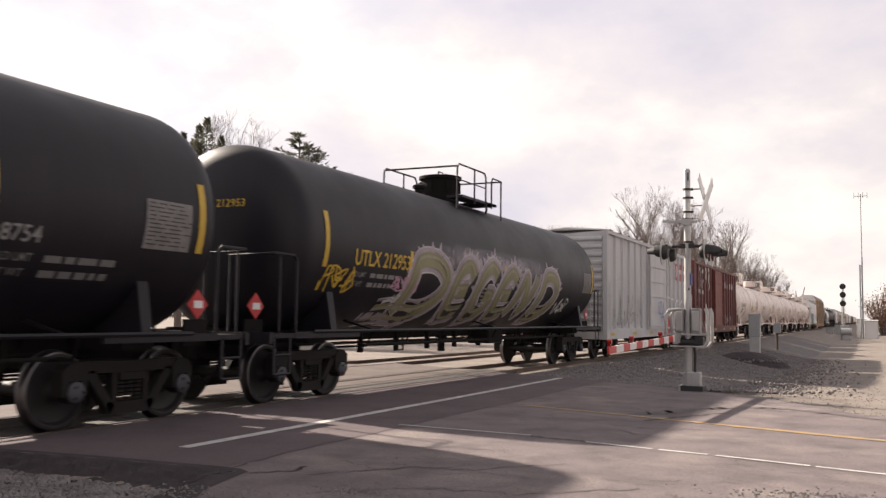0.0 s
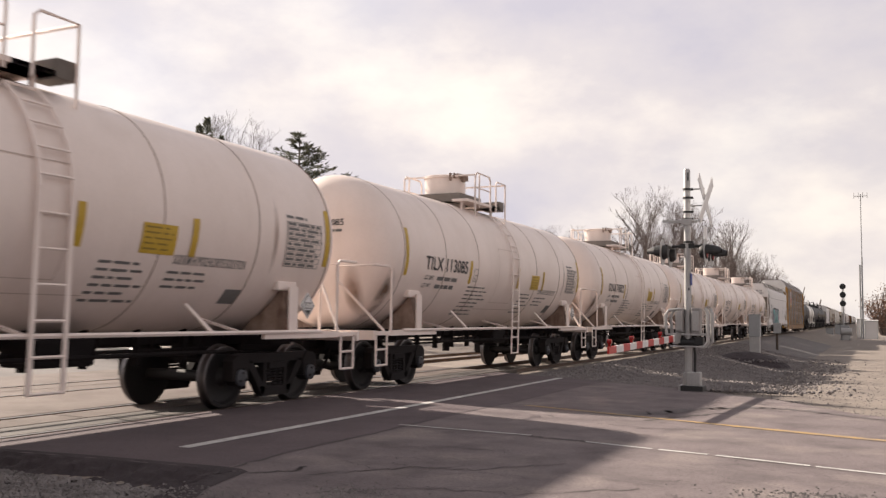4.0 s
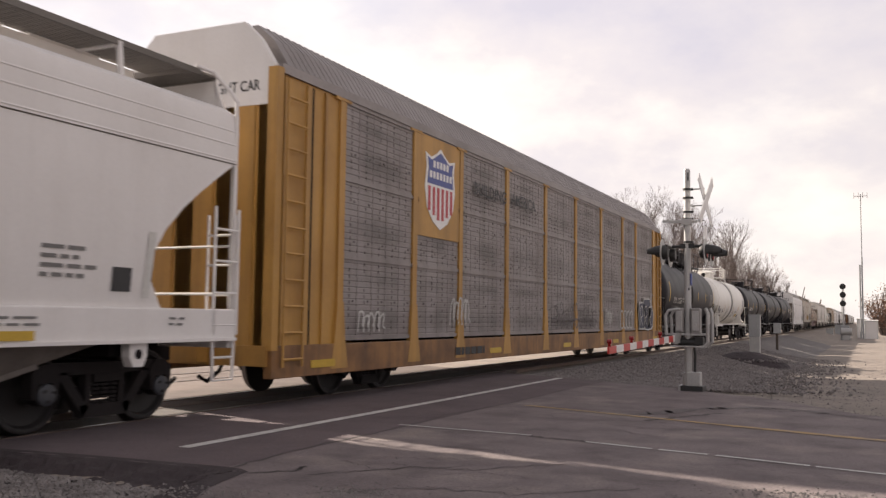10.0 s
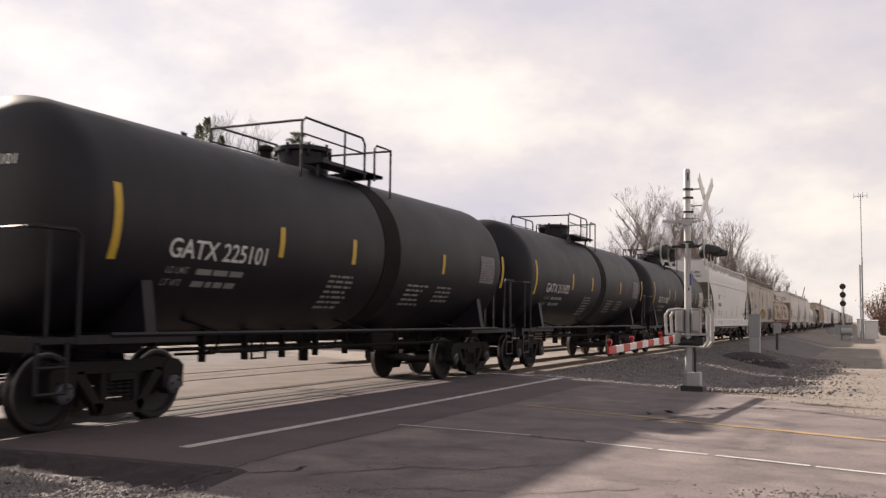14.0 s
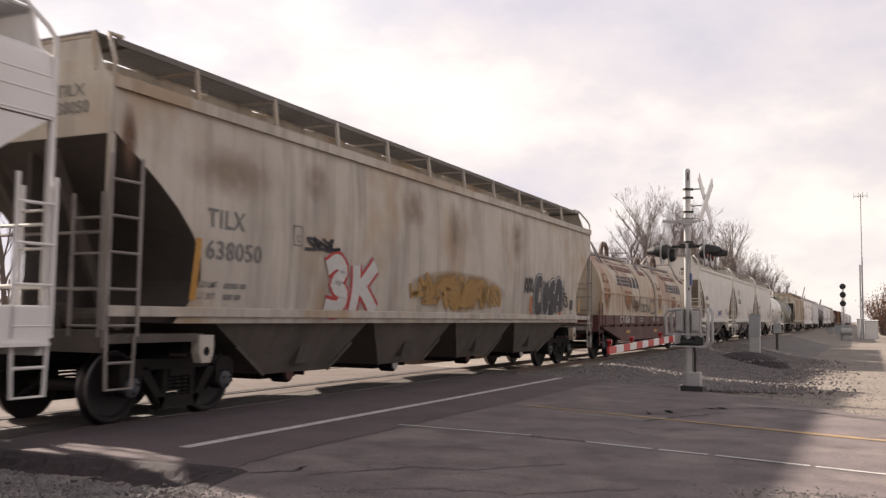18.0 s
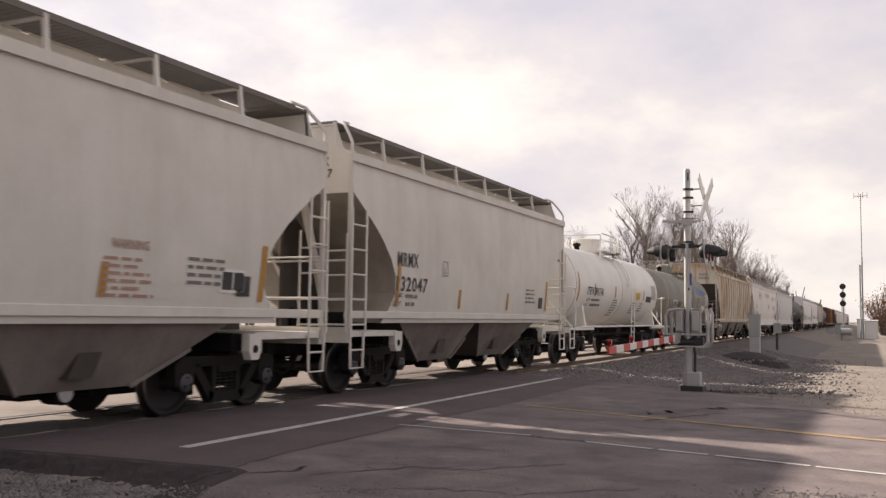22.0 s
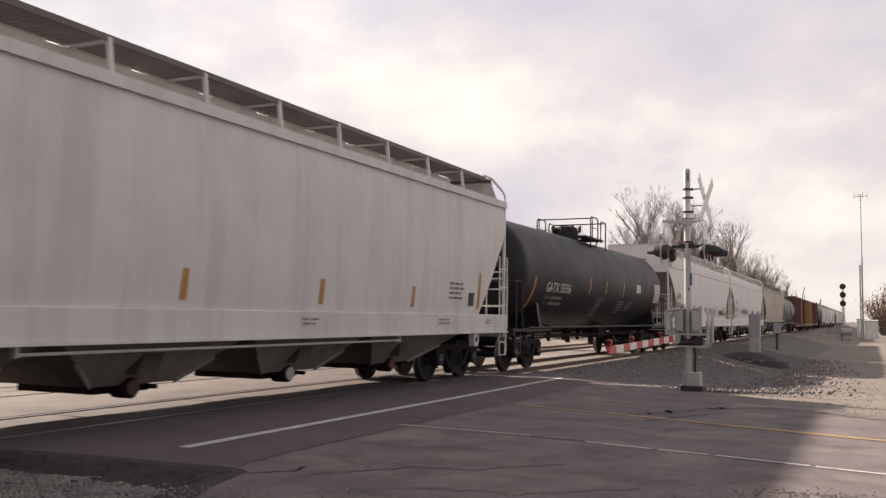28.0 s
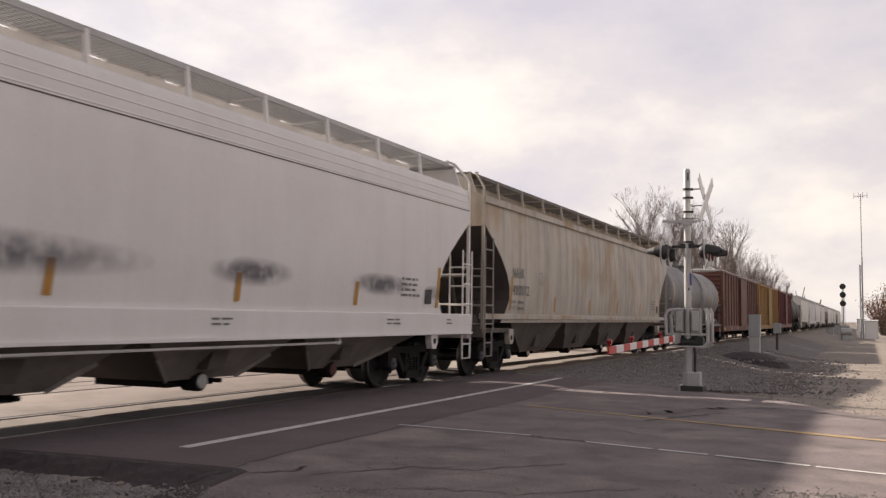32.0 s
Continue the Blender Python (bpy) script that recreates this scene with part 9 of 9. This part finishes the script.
joined(194.3, 209.4, lambda L: tank_car(L, black_tank_label, "black", "TILX 220281", ink="chalk", R=1.56, mark_y=2.6, mark_w=1.98, mark_z=2.12, mark_h=0.25, top_off=-1.1, long_deck=True, stripe_z=2.55, big_z=2.6, stripe_y=[(1.7, 0.9), (5.42, 0.42), (8.9, 0.4), (11.25, 0.4), (14.0, 0.8)], extras=tilx_paint))
joined(209.4, 224.0, lambda L: tank_car(L, "white tank car with a black centre band, sooty at one end", "white_tank", "STYX   70113", "STYX 70113", end_z=2.85, R=1.48, zc=2.56, seams=3, mark_y=2.2, mark_w=2.0, mark_z=1.83, mark_h=0.21, top_off=-0.85, rail_h=0.66, stripe_z=2.07, big_z=1.95, stripe_y=[(1.12, 0.9), (4.22, 0.42), (5.79, 0.4), (8.07, 0.4), (10.4, 0.4), (13.4, 0.8)], stripes="mark_orange", extras=styx_paint))
joined(224.0, 238.7, lambda L: tank_car(L, black_tank_label, "black", "GATX 225101", "225101", ink="chalk", R=1.46, zc=2.55, mark_y=2.37, mark_w=2.02, mark_z=2.09, mark_h=0.24, rail_h=0.64, rail_a=1.6, top_off=0.15, stripe_z=2.45, big_z=2.45, stripe_y=[(1.46, 0.9), (4.72, 0.45), (6.81, 0.42), (10.39, 0.4), (13.7, 0.75)]))
joined(238.7, 253.3, lambda L: tank_car(L, black_tank_label, "black", "GATX 213933", "213933", ink="chalk", R=1.46, zc=2.55, mark_y=2.37, mark_w=2.02, mark_z=2.09, mark_h=0.24, rail_h=0.64, rail_a=1.6, top_off=0.15, stripe_z=2.45, big_z=2.45, stripe_y=[(1.46, 0.9), (4.72, 0.45), (6.81, 0.42), (10.39, 0.4), (13.7, 0.75)]))
joined(253.3, 268.05, lambda L: tank_car(L, black_tank_label, "black", "GATX 210582", "", ink="chalk", R=1.46, zc=2.55, mark_y=2.37, mark_w=2.02, mark_z=2.09, mark_h=0.24, rail_h=0.64, rail_a=1.6, top_off=0.15, stripe_z=2.45, big_z=2.45, extras=gatx55_paint))
joined(268.05, 285.95, lambda L: hopper_car(L, "clean white covered hopper car with roof walkways", "white_hop", ("FURX", "851063"), bays=3, top="ridges", sill="deep", mark_y=3.26, mark_h=0.23, mark_z=2.62, mark_gap=0.45, board="galv", ridge_z=(3.44, 3.68, 3.87), stripe_y=(2.3, 4.98, 6.86, 9.14, 11.57, 13.84)))
joined(285.95, 306.5, lambda L: hopper_car(L, "weathered tan covered hopper car with graffiti", "tan_hop", ("TILX", "638050"), bay_paint="bay_grime", bays=4, top="chord", sill="thin", ink="ink_grey", mark_y=1.8, mark_h=0.24, mark_z=2.52, mark_gap=0.42, stripe_y=(1.85, 6.2, 10.2, 14.6, 18.9), extras=tilx638_paint))
joined(306.5, 326.0, lambda L: coil_car(L, "brown coil steel car with two rust-stained cream hoods"))
joined(326.0, 339.2, lambda L: hopper_car(L, "pale grey two-bay covered hopper car", "cream_hop", ("MRMX", "132017"), bays=2, top="chord", sill="thin", mark_y=1.9, mark_h=0.25, mark_z=2.42, mark_gap=0.42, extras=mrmx_paint))
joined(339.2, 352.1, lambda L: hopper_car(L, "pale grey two-bay covered hopper car with large numbers", "cream_hop", ("MCEX", "330625"), bays=2, top="chord", sill="thin", mark_y=1.95, mark_h=0.32, mark_z=3.05, extras=mcex_paint))
joined(352.1, 364.6, lambda L: hopper_car(L, "pale grey two-bay covered hopper car", "cream_hop", ("MRMX", "132047"), bays=2, top="chord", sill="thin", mark_y=1.75, mark_h=0.26, mark_z=2.3))
joined(364.6, 378.8, lambda L: tank_car(L, "clean white tank car with bare side braces", "white_tank", "ITFX 301741", "ITFX 301741", seams=3, R=1.36, dome="tall", mark_y=2.62, mark_w=1.9, mark_h=0.24, mark_z=2.14, rail_a=1.6, rail_h=0.58, top_off=0.1, stripe_z=2.3, big_z=2.35, stripe_y=[(1.68, 0.9), (3.5, 0.42), (6.13, 0.4), (9.0, 0.4), (10.5, 0.4)], stripes="mark_orange", extras=itfx_paint, zc=2.42, truck_y=2.1))
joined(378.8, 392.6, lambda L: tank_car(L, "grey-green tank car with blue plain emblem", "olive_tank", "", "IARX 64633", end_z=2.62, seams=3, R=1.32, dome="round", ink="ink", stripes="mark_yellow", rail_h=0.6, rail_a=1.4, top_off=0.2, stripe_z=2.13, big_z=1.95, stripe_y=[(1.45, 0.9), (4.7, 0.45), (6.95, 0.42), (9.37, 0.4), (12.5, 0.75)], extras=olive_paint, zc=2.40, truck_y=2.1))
joined(392.6, 410.4, lambda L: hopper_car(L, "rust-streaked ribbed covered hopper car", "rust_hop", ("KGCX", "3848"), bays=3, top="chord", sill="thin", ribs=14, ink="ink_grey", round_cut=False, mark_y=2.2, mark_h=0.22, mark_z=2.5))
joined(410.4, 431.1, lambda L: hopper_car(L, "white covered hopper car with orange stains", "stain_hop", ("FURX", "813096"), bays=4, top="chord", sill="deep", round_cut=False, mark_y=2.4, extras=stain_paint))
joined(431.1, 451.05, lambda L: hopper_car(L, "light grey streaked covered hopper car", "grey_hop", ("RVRX", "896210"), bays=4, top="chord", sill="deep", ink="ink", round_cut=False, mark_y=2.1, mark_h=0.24, mark_z=2.55))
joined(451.05, 469.85, lambda L: tank_car(L, black_tank_label, "black", "GATX 55356", "55356", truck_y=2.4, R=1.51, zc=2.58, ink="chalk", mark_y=2.83, mark_w=2.2, mark_h=0.25, mark_z=2.1, rail_a=0.45, stripes="mark_orange", lean=0.15, stripe_z=2.4, big_z=2.0, stripe_y=[(1.75, 0.9), (7.0, 0.5), (8.9, 0.4), (11.25, 0.5), (17.2, 0.8)], dome="round", extras=gatx55_paint))
joined(469.85, 489.75, lambda L: hopper_car(L, "white covered hopper car with black spray tags", "white_hop", ("ACFX", "67516"), bays=4, top="ridges", sill="deep", mark_y=1.95, mark_h=0.25, mark_z=2.32, mark_gap=0.42, end_notice=True, extras=acfx516_paint, board="galv"))
joined(489.75, 509.65, lambda L: hopper_car(L, "white covered hopper car with grey painted-over patches", "white_hop", ("ACFX", "67157"), bays=4, top="ridges", sill="deep", mark_y=2.3, mark_h=0.27, mark_z=2.4, extras=acfx157_paint, board="galv"))
joined(509.65, 530.9, lambda L: hopper_car(L, "dirty tan covered hopper car with dark streaks", "tan_hop", ("NAHX", "480012"), bay_paint="bay_grime", bays=4, top="chord", sill="thin", ink="ink_grey", mark_h=0.24, mark_y=1.9))
joined(530.9, 546.9, lambda L: tank_car(L, "dark grey dusty tank car rolling on the track", "grey_tank", far=True))
joined(546.9, 567.0, lambda L: box_car(L, "brown boxcar in the freight train", "box_brown", "box_brown", roof="galv"))
joined(567.0, 585.0, lambda L: box_car(L, "yellow boxcar in the freight train", "box_yellow", "box_yellow", roof="box_brown"))
joined(585.0, 602.5, lambda L: box_car(L, "red boxcar in the freight train", "box_red", "box_red", roof="box_brown"))
joined(602.5, 617.0, lambda L: tank_car(L, "black tank car far back in the train", "black", far=True))
q = 617.0
hop_far = None
for i in range(11):
    if i in (4, 8):
        joined(q, q + 15.0, lambda L: tank_car(L, "black tank car far back in the train", "black", far=True))
        q += 15.0
        continue
    joined(q, q + 18.5, lambda L: hopper_car(L, "pale covered hopper car far back in the train", ("cream_hop", "grey_hop", "white_hop")[i % 3], bays=3, top="chord", sill=("thin", "deep")[i % 2], far=True))
    q += 18.5


def rolled(t):
    """How far the train has rolled after t seconds."""
    return 15.843 * t - 0.025627 * t * t + 0.00032366 * t ** 3


def motions():
    times = [0.0, 4.0, 8.0, 12.0, 16.0, 20.0, 24.0, 28.0, 32.0]
    for car, q0 in TRAIN:
        walk(car, [(t, pose(TRACK, q0 - rolled(t), 0)) for t in times])
    # wheels: one turn each 2.87 m, the same for every axle
    for side, sets in enumerate(WHEELSETS):
        y = (-0.889, 0.889)[side]
        first = sets[0]
        walk(first, [(k / FPS, pose(0, y, 0.457, math.degrees(rolled(k / FPS) / 0.457) % 360.0, 0, 0)) for k in range(int(32 * FPS) + 1)])
        act, slot = first.animation_data.action, first.animation_data.action_slot
        for w in sets[1:]:
            w.rotation_mode = "QUATERNION"
            w.animation_data_create()
            w.animation_data.action = act
            w.animation_data.action_slot = slot


motions()
